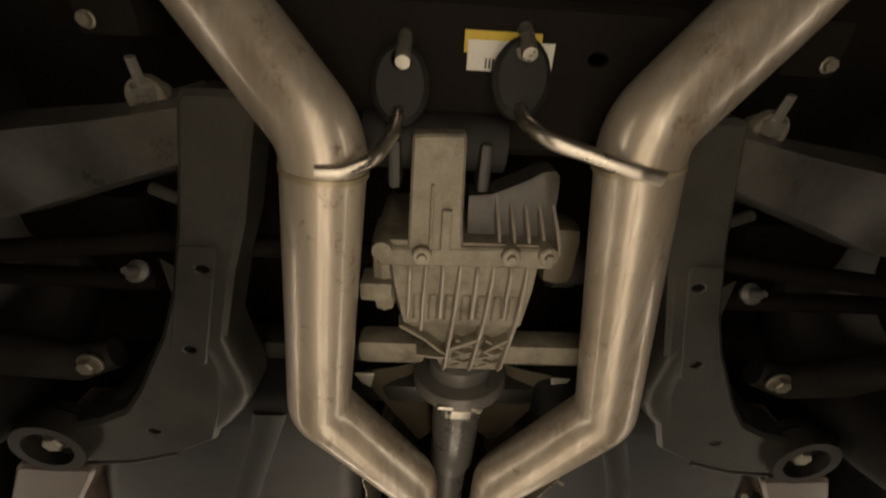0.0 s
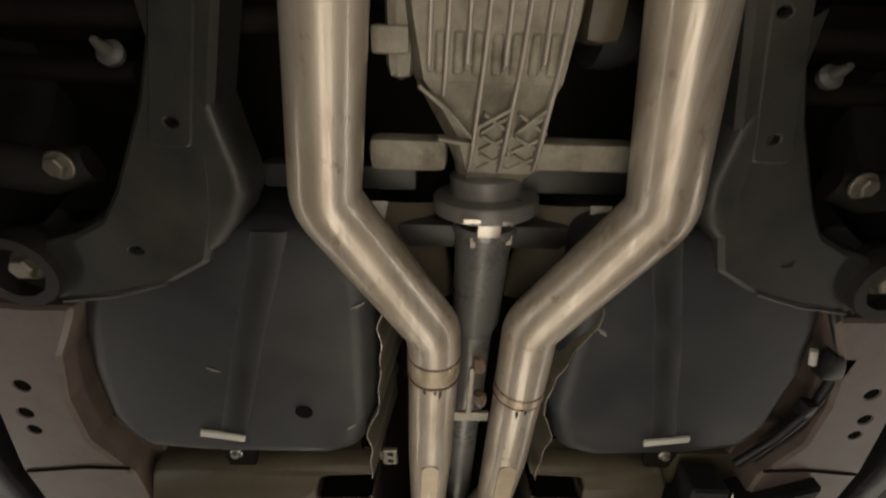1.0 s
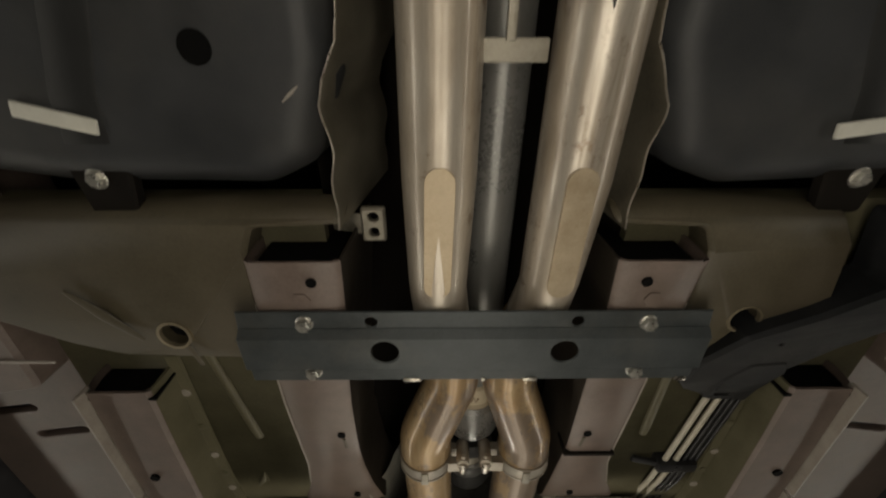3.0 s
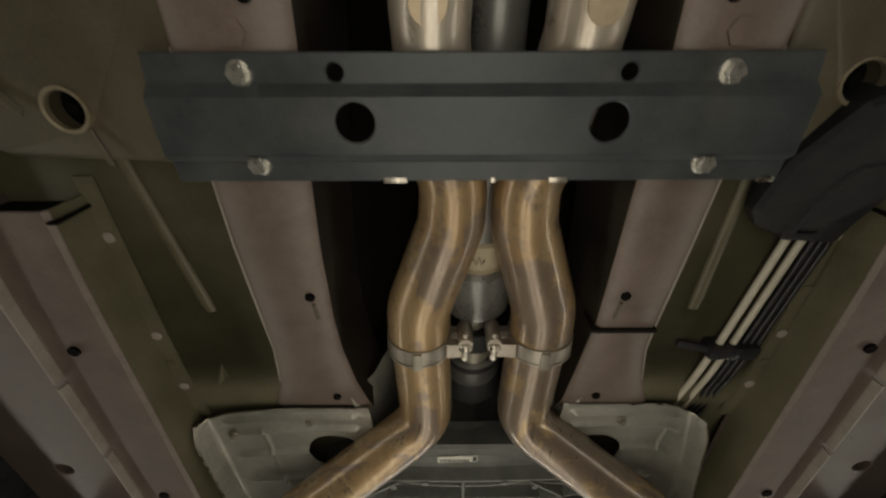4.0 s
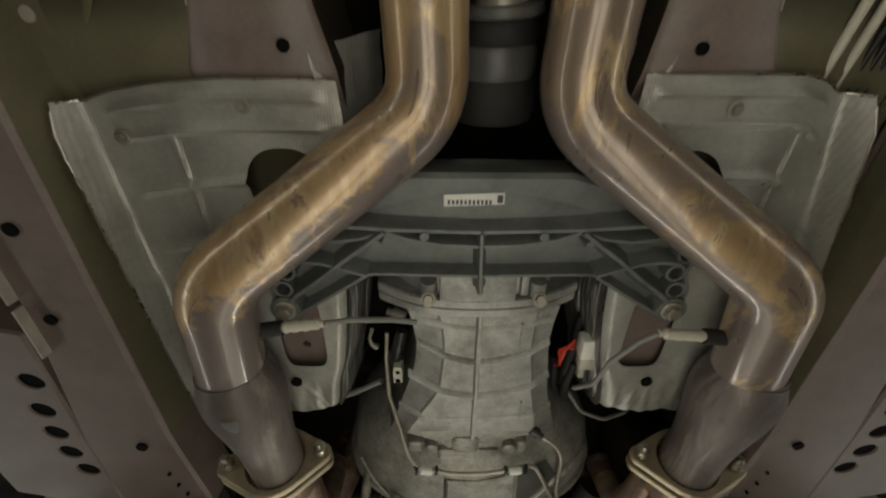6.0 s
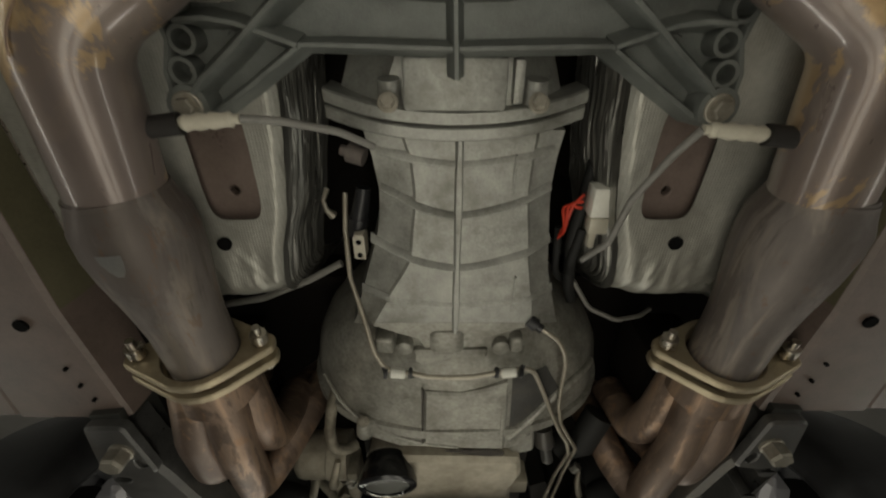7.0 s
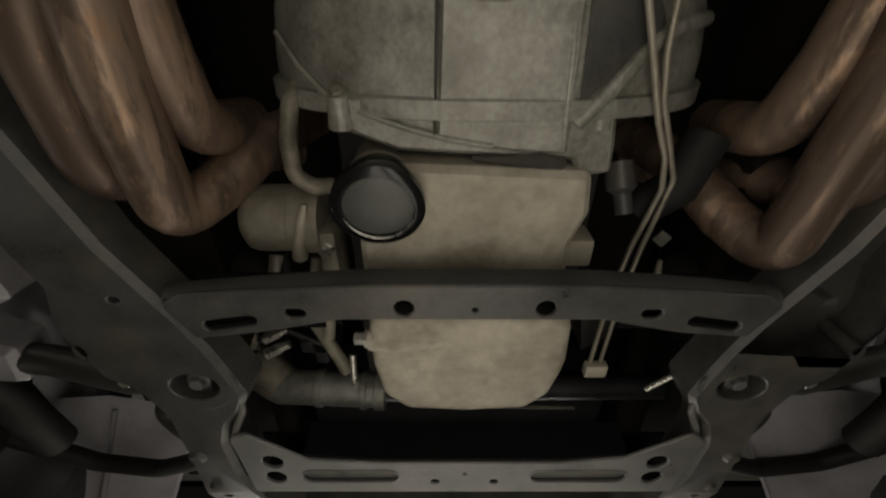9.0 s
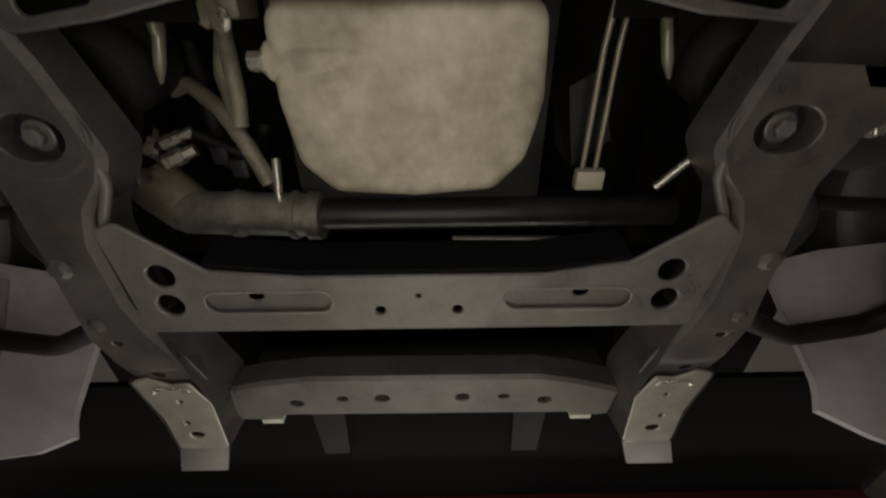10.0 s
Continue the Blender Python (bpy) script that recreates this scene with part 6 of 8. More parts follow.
for s in (-1, 1):
    rib([(s * x, y) for x, y in ((0.125, 2.940), (0.147, 2.957), (0.178, 2.980), (0.21, 3.007), (0.250, 3.037), (0.268, 3.056))], 0.007, 1.650)
    rib([(s * x, y) for x, y in ((0.262, 2.986), (0.235, 2.984), (0.207, 2.988), (0.180, 2.997), (0.152, 3.006))], 0.006, 1.652)
    rib([(s * x, y) for x, y in ((0.230, 2.930), (0.264, 2.948), (0.280, 2.972), (0.274, 3.002), (0.284, 3.03), (0.284, 3.058))], 0.006, 1.655)
    for x, y in ((0.267, 2.973), (0.260, 3.002), (0.268, 3.030)):
        bm = bmesh.new()
        ring(bm, (s * x, y, 1.678), (0, 0, 1), 0.0095, 0.004, 0.045, 20)
        part("hole_rim", bm, XCAST, xm)
    for x in (0.075, 0.135):
        bm = bmesh.new()
        spin(bm, (s * x, 2.945 + 0.2 * (x - 0.075), 1.650), (s * x, 2.945 + 0.2 * (x - 0.075), 1.68), [(0, 0.006), (1, 0.007)], 10)
        part("ejector_boss", bm, XCAST, xbody)
    bm = bmesh.new()
    spin(bm, (s * 0.270, 3.062, 1.652), (s * 0.270, 3.062, 1.70), [(0, 0.021), (1, 0.025)], 20)
    foot = part("bolt_boss", bm, XCAST, xm)
    bolt(xm, (s * 0.270, 3.062, 1.652), 0.0105, DULLBOLT)
bm = bmesh.new()
loft(bm, [[(-0.051, 2.899, 1.6755), (0.025, 2.896, 1.6755), (0.025, 2.911, 1.6735), (-0.051, 2.914, 1.6735)], [(-0.051, 2.899, 1.677), (0.025, 2.896, 1.677), (0.025, 2.911, 1.677), (-0.051, 2.914, 1.677)]])
sticker = part("sticker", bm, WHITE, xm, "white sticker with dark bars")
for k in range(11):
    bm = bmesh.new()
    box(bm, -0.046 + 0.0052 * k, -0.043 + 0.0052 * k, 2.9055, 2.911, 1.6728, 1.6745, 0.0)
    part("printed_bar", bm, PLASTIC, sticker)
bm = bmesh.new()
box(bm, 0.016, 0.023, 2.899, 2.909, 1.6730, 1.6750, 0.0)
part("printed_bar", bm, PLASTIC, sticker)

gearbox = thing("transmission", (0.0, 3.2, 1.69), "grey cast aluminium manual transmission with ribbed case", "transmission")


def gear_section(y, xl, xr, zb, ol, orr, side_z, top=1.92):
    """Case outline at y: flat underside from xl to xr at zb, flanks out to ol and orr at side_z."""
    return [(ol * 0.93, y, top), (ol, y, side_z + 0.06), (ol + 0.006, y, side_z), (xl - 0.004, y, zb + 0.004), (xl, y, zb), (xr, y, zb), (xr + 0.004, y, zb + 0.004), (orr - 0.006, y, side_z), (orr, y, side_z + 0.06), (orr * 0.93, y, top)]


CASE_Y = [3.098, 3.13, 3.173, 3.205, 3.232, 3.267, 3.290, 3.320, 3.345, 3.379, 3.394]
CASE_L = [-0.062, -0.050, -0.046, -0.048, -0.051, -0.054, -0.065, -0.083, -0.096, -0.114, -0.116]
CASE_R = [0.100, 0.096, 0.094, 0.097, 0.101, 0.104, 0.108, 0.113, 0.118, 0.122, 0.122]
CASE_OL = [-0.113, -0.105, -0.099, -0.101, -0.105, -0.115, -0.122, -0.131, -0.139, -0.148, -0.155]
CASE_OR = [0.139, 0.134, 0.132, 0.135, 0.138, 0.142, 0.145, 0.151, 0.159, 0.168, 0.173]
CASE_Z = [1.706, 1.700, 1.694, 1.692, 1.691, 1.690, 1.690, 1.688, 1.687, 1.687, 1.697]


def case_z(x, y):
    """Height of the case underside at x and y."""
    xl, xr, ol, orr, zb = (float(np.interp(y, CASE_Y, v)) for v in (CASE_L, CASE_R, CASE_OL, CASE_OR, CASE_Z))
    if x < xl:
        return zb + (1.707 - zb) * min(1, (xl - x) / (xl - ol))
    if x > xr:
        return zb + (1.707 - zb) * min(1, (x - xr) / (orr - xr))
    return zb


bm = bmesh.new()
loft(bm, [gear_section(2.93, -0.05, 0.055, 1.735, -0.09, 0.09, 1.78), gear_section(3.0, -0.058, 0.060, 1.712, -0.122, 0.118, 1.75), gear_section(3.072, -0.085, 0.092, 1.700, -0.145, 0.140, 1.735)])
part("tail_housing", bm, CASTGREY, gearbox, smooth=25)
bm = bmesh.new()
loft(bm, [gear_section(*row, 1.707) for row in zip(CASE_Y, CASE_L, CASE_R, CASE_Z, CASE_OL, CASE_OR)])
case = part("main_case", bm, CASTGREY, gearbox, smooth=18)
# bowed double flange between tail housing and case
for lift, dy in ((0.0, 0.0), (0.004, 0.019)):
    bm = bmesh.new()
    rows = []
    for i in range(29):
        a = -1 + 2 * i / 28
        x, y = 0.002 + 0.150 * a, 3.082 - 0.022 * a * a + dy
        z = 1.686 + lift + 0.055 * max(0, abs(a) - 0.5) ** 1.6
        rows.append([(x, y - 0.010, z + 0.05), (x, y - 0.009, z + 0.004), (x, y - 0.007, z), (x, y + 0.005, z), (x, y + 0.007, z + 0.004), (x, y + 0.008, z + 0.05)])
    loft(bm, rows)
    part("case_flange", bm, CASTGREY, gearbox, smooth=25)
for x in (-0.072, 0.090):
    bm = bmesh.new()
    spin(bm, (x, 3.040, 1.694), (x, 3.075, 1.70), [(0, 0.012), (1, 0.014)], 14)
    part("flange_boss", bm, CASTGREY, gearbox)
    bolt(gearbox, (x, 3.062, 1.676), 0.008, DULLBOLT, (0, -0.6, -1))
bm = bmesh.new()
box(bm, -0.056, 0.056, 3.018, 3.072, 1.682, 1.74, 0.004)
box(bm, 0.064, 0.076, 3.020, 3.066, 1.690, 1.74, 0.003)
part("mount_pad", bm, CASTGREY, gearbox)
bm = bmesh.new()
rows = []
for y in np.linspace(3.105, 3.405, 13):
    zb = case_z(0.0075, y)
    w = 0.0028 + 0.0008 * math.sin(40 * y)
    rows.append([(0.0075 - 0.006, y, zb + 0.004), (0.0075 - w, y, zb - 0.011), (0.0075 + w, y, zb - 0.011), (0.0075 + 0.006, y, zb + 0.004)])
loft(bm, rows)
part("spine_rib", bm, CASTGREY, case)
# bowed ribs round the case, swept forward in the middle
for (yc, ye, h) in ((3.138, 3.122, 0.004), (3.203, 3.168, 0.007), (3.281, 3.243, 0.008), (3.345, 3.326, 0.004)):
    bm = bmesh.new()
    rows = []
    ol, orr = float(np.interp(yc, CASE_Y, CASE_OL)) + 0.010, float(np.interp(yc, CASE_Y, CASE_OR)) - 0.010
    for i in range(25):
        x = ol + (orr - ol) * i / 24
        a = (x - 0.0075) / (orr - 0.0075) if x > 0.0075 else (0.0075 - x) / (0.0075 - ol)
        y = yc + (ye - yc) * a ** 1.5
        z = case_z(x, y)
        rows.append([(x, y - 0.007, z + 0.003), (x, y - 0.002, z - h * 0.6), (x, y + 0.002, z - h), (x, y + 0.004, z - h * 0.8), (x, y + 0.006, z + 0.006)])
    loft(bm, rows)
    part("cross_rib", bm, CASTGREY, case)
# pads and short webs cast on the flanks
for (x, y, w, l) in ((0.076, 3.150, 0.003, 0.05), (0.090, 3.325, 0.003, 0.06)):
    bm = bmesh.new()
    z = case_z(x, y)
    box(bm, x - w / 2, x + w / 2, y - l / 2, y + l / 2, z - 0.004, z + 0.02, 0.0014)
    part("casting_pad", bm, CASTGREY, case)

BELLCAST = mat("dusty_bell_casting", (0.20, 0.195, 0.168), (0.46, 0.45, 0.40), 0.44, 0.35, 20, 160, 0.16, (0.13, 0.12, 0.098), 0.75)
bell = thing("bell_housing", (0.02, 3.5, 1.68), "wide dusty cast bell housing with bolted lower plate", "bell housing")


def bell_ring(y, rx, rz, rough=0.012):
    row = []
    for i in range(64):
        a = 2 * math.pi * i / 64
        c, si = math.cos(a), math.sin(a)
        k = 1 + rough * noise.noise((c * 3, si * 3, y * 12))
        row.append((0.02 + rx * k * math.copysign(abs(c) ** 0.85, c), y, 1.868 + rz * k * math.copysign(abs(si) ** 0.85, si)))
    return row


BELL_ROWS = ((3.385, 0.158, 0.168), (3.42, 0.196, 0.179), (3.46, 0.235, 0.189), (3.49, 0.257, 0.195), (3.52, 0.271, 0.198), (3.57, 0.280, 0.200), (3.600, 0.282, 0.201))


def bell_z(x, y):
    """Height of the underside of the bell at x and y."""
    rx, rz = (float(np.interp(y, [r[0] for r in BELL_ROWS], [r[k] for r in BELL_ROWS])) for k in (1, 2))
    c = min(1, abs(x - 0.02) / rx) ** (1 / 0.85)
    return 1.868 - rz * math.sqrt(1 - c * c) ** 0.85


bm = bmesh.new()
loft(bm, [bell_ring(*r) for r in BELL_ROWS])
part("bell_shell", bm, BELLCAST, bell)
bm = bmesh.new()
loft(bm, [bell_ring(y, 0.282 * k, 0.201 * k, 0) for y, k in ((3.600, 1.0), (3.602, 1.03), (3.622, 1.03), (3.624, 1.0))])
part("bell_flange", bm, BELLCAST, bell)
# inspection plate with an open joint towards the skirt beside it
bm = bmesh.new()
plate(bm, rounded([(-0.0405, 3.508), (0.02, 3.511), (0.062, 3.500), (0.095, 3.486), (0.099, 3.56), (0.102, 3.660), (0.03, 3.656), (-0.0445, 3.640)], 0.005), 1.6655, 1.69, (), 0.004)
part("inspection_plate", bm, BELLCAST, bell, "flat cast inspection plate")
bm = bmesh.new()
bar(bm, (-0.0430, 3.500, 1.6675), (-0.0460, 3.638, 1.6665), 0.0035, 0.004, 0.0008)
part("open_joint", bm, SOOTSHADE, bell, "dark open joint beside the plate")
# dark sheet painting the shaded, oily hollow between the plate and the stiffening rib
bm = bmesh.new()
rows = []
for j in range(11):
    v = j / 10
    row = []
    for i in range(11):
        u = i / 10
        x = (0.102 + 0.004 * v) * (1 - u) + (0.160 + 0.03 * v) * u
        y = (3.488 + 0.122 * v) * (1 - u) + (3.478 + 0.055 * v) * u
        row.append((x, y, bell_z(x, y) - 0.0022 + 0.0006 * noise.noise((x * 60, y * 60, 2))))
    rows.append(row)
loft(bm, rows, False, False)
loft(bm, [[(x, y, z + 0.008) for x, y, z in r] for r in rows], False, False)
part("shaded_hollow", bm, GREYSTEEL, bell, "dark sheet painted as the shaded, oily hollow of the casting", smooth=60)
bm = bmesh.new()
tube(bm, [(0.088, 3.53, 1.6655), (0.0905, 3.56, 1.665), (0.0935, 3.62, 1.665), (0.096, 3.655, 1.6655)], [0.002, 0.003, 0.003, 0.002], 8, squash=0.6)
part("plate_edge_rib", bm, BELLCAST, bell)
# raised lip sweeping round the lower edge
bm = bmesh.new()
tube(bm, fillet_path([(-0.225, 3.545, 1.742), (-0.198, 3.575, 1.714), (-0.173, 3.598, 1.699), (-0.150, 3.611, 1.689), (-0.121, 3.620, 1.6795), (-0.075, 3.633, 1.671), (-0.028, 3.643, 1.666), (0.018, 3.650, 1.6655)], 0.03), 0.0030, 10)
part("bell_lip", bm, BELLCAST, bell, "worn pale lip along the lower edge")
for (x, y, z) in ((-0.150, 3.618, 1.688), (0.138, 3.616, 1.690)):
    bm = bmesh.new()
    spin(bm, (x, y - 0.018, z - 0.006), (x, y + 0.016, z), [(0, 0.0105), (0.25, 0.0125), (1, 0.016)], 18)
    part("bolt_boss", bm, BELLCAST, bell)
    bolt(bell, (x, y - 0.018, z - 0.006), 0.0075, DULLBOLT, (0, -0.8, -0.6))
# cast webs, saddle and bosses where the neck meets the gearbox
bm = bmesh.new()
plate(bm, rounded([(-0.118, 3.383), (-0.100, 3.391), (-0.077, 3.401), (-0.052, 3.410), (-0.0435, 3.424), (-0.041, 3.440), (0.018, 3.438), (0.019, 3.418), (0.065, 3.407), (0.100, 3.393), (0.130, 3.386), (0.128, 3.376), (-0.116, 3.374)], 0.005), 1.6865, 1.72, (), 0.003)
part("neck_web", bm, BELLCAST, bell)
bm = bmesh.new()
loft(bm, [[(x0, y, z) for x0, z in ((-0.034 + k, 1.70), (-0.030 + k, 1.683 + k), (-0.024 + k, 1.680 + k), (0.014 - k, 1.680 + k), (0.020 - k, 1.683 + k), (0.024 - k, 1.70))] for y, k in ((3.394, 0.004), (3.400, 0.0), (3.440, 0.0), (3.449, 0.003))])
part("casting_boss", bm, BELLCAST, bell)
bm = bmesh.new()
plate(bm, rounded([(-0.058, 3.428), (-0.057, 3.449), (-0.040, 3.462), (-0.016, 3.457), (0.000, 3.444), (0.030, 3.440), (0.058, 3.445), (0.060, 3.428)], 0.009), 1.6775, 1.71, (), 0.005)
part("scalloped_saddle", bm, BELLCAST, bell)
for x, r in ((-0.070, 0.0125), (0.079, 0.0135)):
    bm = bmesh.new()
    spin(bm, (x, 3.427, 1.681), (x, 3.427, 1.71), [(0, r * 0.75), (0.08, r), (1, r * 1.15)], 20)
    part("round_boss", bm, BELLCAST, bell)
for x0, x1 in ((-0.117, -0.086), (0.093, 0.114)):
    bm = bmesh.new()
    pillow(bm, rounded([(x0, 3.409), (x1, 3.409), (x1, 3.440), (x0, 3.438)], 0.008), 1.684, 1.72, 0.006)
    part("clip_pad", bm, BELLCAST, bell)
bm = bmesh.new()
plate(bm, rounded([(-0.150, 3.60), (0.150, 3.60), (0.158, 3.645), (0.162, 3.686), (0.118, 3.690), (0.112, 3.668), (0.02, 3.664), (-0.088, 3.658), (-0.148, 3.638)], 0.008), lambda x, y: 1.672 + 0.15 * max(0, abs(x - 0.01) - 0.10), 1.73, (), 0.005)
part("rear_lip", bm, BELLCAST, bell)
# Flat dark band painting the shadow between plate and sump.
bm = bmesh.new()
tube(bm, [(-0.005, 3.664, 1.668), (0.035, 3.667, 1.667), (0.07, 3.668, 1.666), (0.100, 3.674, 1.667)], [0.002, 0.006, 0.011, 0.009], 12, squash=0.3)
part("gap_shadow", bm, SOOTSHADE, bell, "dark band painted as the shadow between plate and sump")
bm = bmesh.new()
tube(bm, [(x, y, bell_z(x, min(y, 3.6)) - 0.002) for x, y in ((0.106, 3.628), (0.125, 3.608), (0.145, 3.586), (0.165, 3.564), (0.185, 3.548), (0.207, 3.537), (0.235, 3.532), (0.262, 3.53))], 0.0085, 12)
part("stiffening_rib", bm, BELLCAST, bell)

# clutch and brake pipes running across the bell housing
hyd = thing("hydraulic_pipe", (0.0, 3.45, 1.665), "bent steel hydraulic pipe clipped across the bell housing", "hydraulic pipe")
bm = bmesh.new()
tube(bm, [(-0.150, 3.20, 1.76), (-0.152, 3.25, 1.742), (-0.149, 3.32, 1.722), (-0.128, 3.375, 1.690), (-0.120, 3.40, 1.676), (-0.114, 3.419, 1.668), (-0.101, 3.442, 1.661), (-0.085, 3.449, 1.656), (-0.061, 3.447, 1.654), (-0.035, 3.4545, 1.653), (-0.007, 3.457, 1.653), (0.033, 3.456, 1.653), (0.064, 3.450, 1.654), (0.085, 3.447, 1.656), (0.105, 3.450, 1.663), (0.121, 3.453, 1.667), (0.134, 3.466, 1.669), (0.151, 3.506, 1.670), (0.179, 3.575, 1.674), (0.201, 3.628, 1.680), (0.222, 3.668, 1.684), (0.234, 3.712, 1.691), (0.222, 3.80, 1.700), (0.218, 3.90, 1.71), (0.222, 4.055, 1.722)], 0.0038, 10, 0.025)
part("steel_pipe", bm, PIPESTEEL, hyd)
bm = bmesh.new()
tube(bm, [(0.129, 3.382, 1.685), (0.147, 3.391, 1.678), (0.160, 3.401, 1.677), (0.170, 3.415, 1.676), (0.178, 3.433, 1.676), (0.183, 3.455, 1.676), (0.184, 3.508, 1.676), (0.187, 3.554, 1.676), (0.199, 3.604, 1.679), (0.220, 3.647, 1.684), (0.246, 3.70, 1.693), (0.238, 3.80, 1.702), (0.235, 3.90, 1.71), (0.240, 4.055, 1.722)], 0.0036, 10, 0.025)
part("steel_pipe", bm, PIPESTEEL, hyd)
for x, turn in ((-0.079, 0.02), (0.089, -0.02)):
    bm = bmesh.new()
    spin(bm, (x - 0.012, 3.4490 - turn * 0.1, 1.655), (x + 0.012, 3.4490 + turn * 0.1, 1.655), [(0, 0.005), (0.08, 0.0078), (0.9, 0.0074), (1, 0.005)], 12)
    part("white_sleeve", bm, WHITE, hyd, "white plastic sleeve")
    for k in (-1, 1):
        bm = bmesh.new()
        xc = x + 0.0185 * k
        spin(bm, (xc - 0.003, 3.4485, 1.655), (xc + 0.003, 3.4495, 1.655), [(0, 0.0065), (0.2, 0.0085), (0.8, 0.0085), (1, 0.0065)], 12)
        bar(bm, (xc, 3.4485, 1.655), (xc + 0.004 * k, 3.440 if k * x > 0 else 3.462, 1.662), 0.005, 0.008)
        part("black_clip", bm, PLASTIC, hyd, "black clip")
bm = bmesh.new()
spin(bm, (0.118, 3.376, 1.69), (0.137, 3.386, 1.68), [(0, 0.010), (0.6, 0.010), (0.65, 0.007), (1, 0.007)], 12)
part("black_union", bm, PLASTIC, hyd, "black pipe union")
bm = bmesh.new()
box(bm, 0.212, 0.250, 4.048, 4.075, 1.708, 1.725, 0.003)
part("end_block", bm, IVORY, hyd, "pale connector block")


# ---- oxygen sensors and wiring ----
def oxygen_sensor(s):
    t = thing("oxygen_sensor", (s * 0.27, 3.075, 1.63), "oxygen sensor with white heat sleeve and grey lead", "sensor", "oxygen sensors")
    a, b = ((-0.318, 3.078, 1.622), (-0.268, 3.073, 1.628)) if s < 0 else ((0.352, 3.085, 1.618), (0.304, 3.080, 1.620))
    bm = bmesh.new()
    spin(bm, a, b, [(0, 0.014), (0.3, 0.014), (0.32, 0.011), (1, 0.011)], 12)
    part("sensor_body", bm, DARKSTEEL, t)
    c = (-0.212, 3.069, 1.632) if s < 0 else (0.240, 3.075, 1.620)
    bm = bmesh.new()
    spin(bm, b, c, [(0, 0.006), (0.08, 0.0085), (0.2, 0.007), (0.3, 0.0088), (0.45, 0.007), (0.55, 0.0088), (0.7, 0.007), (0.85, 0.0078), (0.9, 0.005), (1, 0.005)], 14)
    part("white_sleeve", bm, IVORY, t, "ribbed off-white sleeve")
    pts = [c, (-0.18, 3.074, 1.645), (-0.125, 3.09, 1.665), (-0.092, 3.112, 1.685)] if s < 0 else [c, (0.228, 3.105, 1.635), (0.207, 3.165, 1.655), (0.200, 3.23, 1.67), (0.183, 3.275, 1.70)]
    bm = bmesh.new()
    tube(bm, pts, 0.0042, 10, 0.05)
    part("lead", bm, mat_lead, t, "grey rubber lead")


mat_lead = mat("grey_lead_rubber", (0.16, 0.155, 0.14), (0.24, 0.23, 0.21), 0.5, 0.0, 40, 300, 0.05)
for side in (-1, 1):
    oxygen_sensor(side)
loom = thing("wiring_connector", (0.2, 3.2, 1.72), "white wiring connector with red wires beside the transmission", "connector")
bm = bmesh.new()
box(bm, 0.184, 0.215, 3.172, 3.214, 1.705, 1.735, 0.004)
part("white_housing", bm, WHITE, loom)
bm = bmesh.new()
box(bm, 0.187, 0.213, 3.216, 3.24, 1.708, 1.73, 0.003)
box(bm, 0.19, 0.20, 3.235, 3.262, 1.71, 1.725, 0.002)
part("second_housing", bm, IVORY, loom)
for k in range(3):
    bm = bmesh.new()
    tube(bm, [(0.180, 3.19 + 0.01 * k, 1.73), (0.165 - 0.008 * k, 3.20, 1.722), (0.160, 3.225 + 0.008 * k, 1.722), (0.158, 3.262, 1.74)], 0.0022, 8, 0.02)
    part("wire", bm, REDWIRE, loom, "red wire")
for (pts, r) in (([(0.20, 3.0, 1.80), (0.205, 3.12, 1.77), (0.175, 3.26, 1.73), (0.19, 3.35, 1.75), (0.22, 3.42, 1.80)], 0.009),
                 ([(0.185, 3.24, 1.725), (0.175, 3.29, 1.72), (0.20, 3.37, 1.77)], 0.007), ([(0.16, 3.25, 1.75), (0.165, 3.33, 1.75), (0.21, 3.38, 1.79)], 0.006)):
    bm = bmesh.new()
    tube(bm, pts, r, 10, 0.04)
    part("black_sleeve", bm, RUBBER, loom, "black corrugated sleeve")
bm = bmesh.new()
tube(bm, [(0.20, 3.35, 1.755), (0.232, 3.40, 1.748), (0.285, 3.428, 1.75), (0.34, 3.44, 1.775), (0.37, 3.445, 1.80)], 0.0038, 10, 0.04)
part("grey_lead", bm, mat_lead, loom)
cable = thing("gearbox_cable", (-0.25, 3.35, 1.75), "grey cable from the shield to the transmission", "cable")
bm = bmesh.new()
tube(bm, [(-0.38, 3.395, 1.752), (-0.30, 3.377, 1.748), (-0.22, 3.34, 1.745), (-0.165, 3.308, 1.745)], 0.0055, 10, 0.05)
part("cable_sheath", bm, mat_lead, cable)
sensor = thing("gearbox_sensor", (-0.13, 3.15, 1.72), "small brown and black sensor on the transmission case", "sensor")
bm = bmesh.new()
spin(bm, (-0.142, 3.130, 1.735), (-0.112, 3.138, 1.728), [(0, 0.007), (0.3, 0.007), (0.32, 0.013), (1, 0.012)], 12)
part("brown_plug", bm, CATSKIN, sensor)
bm = bmesh.new()
tube(bm, [(-0.122, 3.19, 1.755), (-0.132, 3.235, 1.750)], [0.010, 0.013], 12)
tube(bm, [(-0.132, 3.235, 1.750), (-0.138, 3.262, 1.745)], [0.015, 0.012], 12)
part("black_plug", bm, PLASTIC, sensor)
bm = bmesh.new()
tube(bm, [(-0.176, 3.195, 1.765), (-0.182, 3.21, 1.757), (-0.179, 3.225, 1.757), (-0.172, 3.236, 1.762)], [0.004, 0.003, 0.004, 0.007], 8)
part("wire_clip", bm, DULLBOLT, sensor, "small bright wire clip")
stud = thing("switch_connector", (-0.125, 3.27, 1.72), "off-white switch connector beside the transmission case", "connector")
bm = bmesh.new()
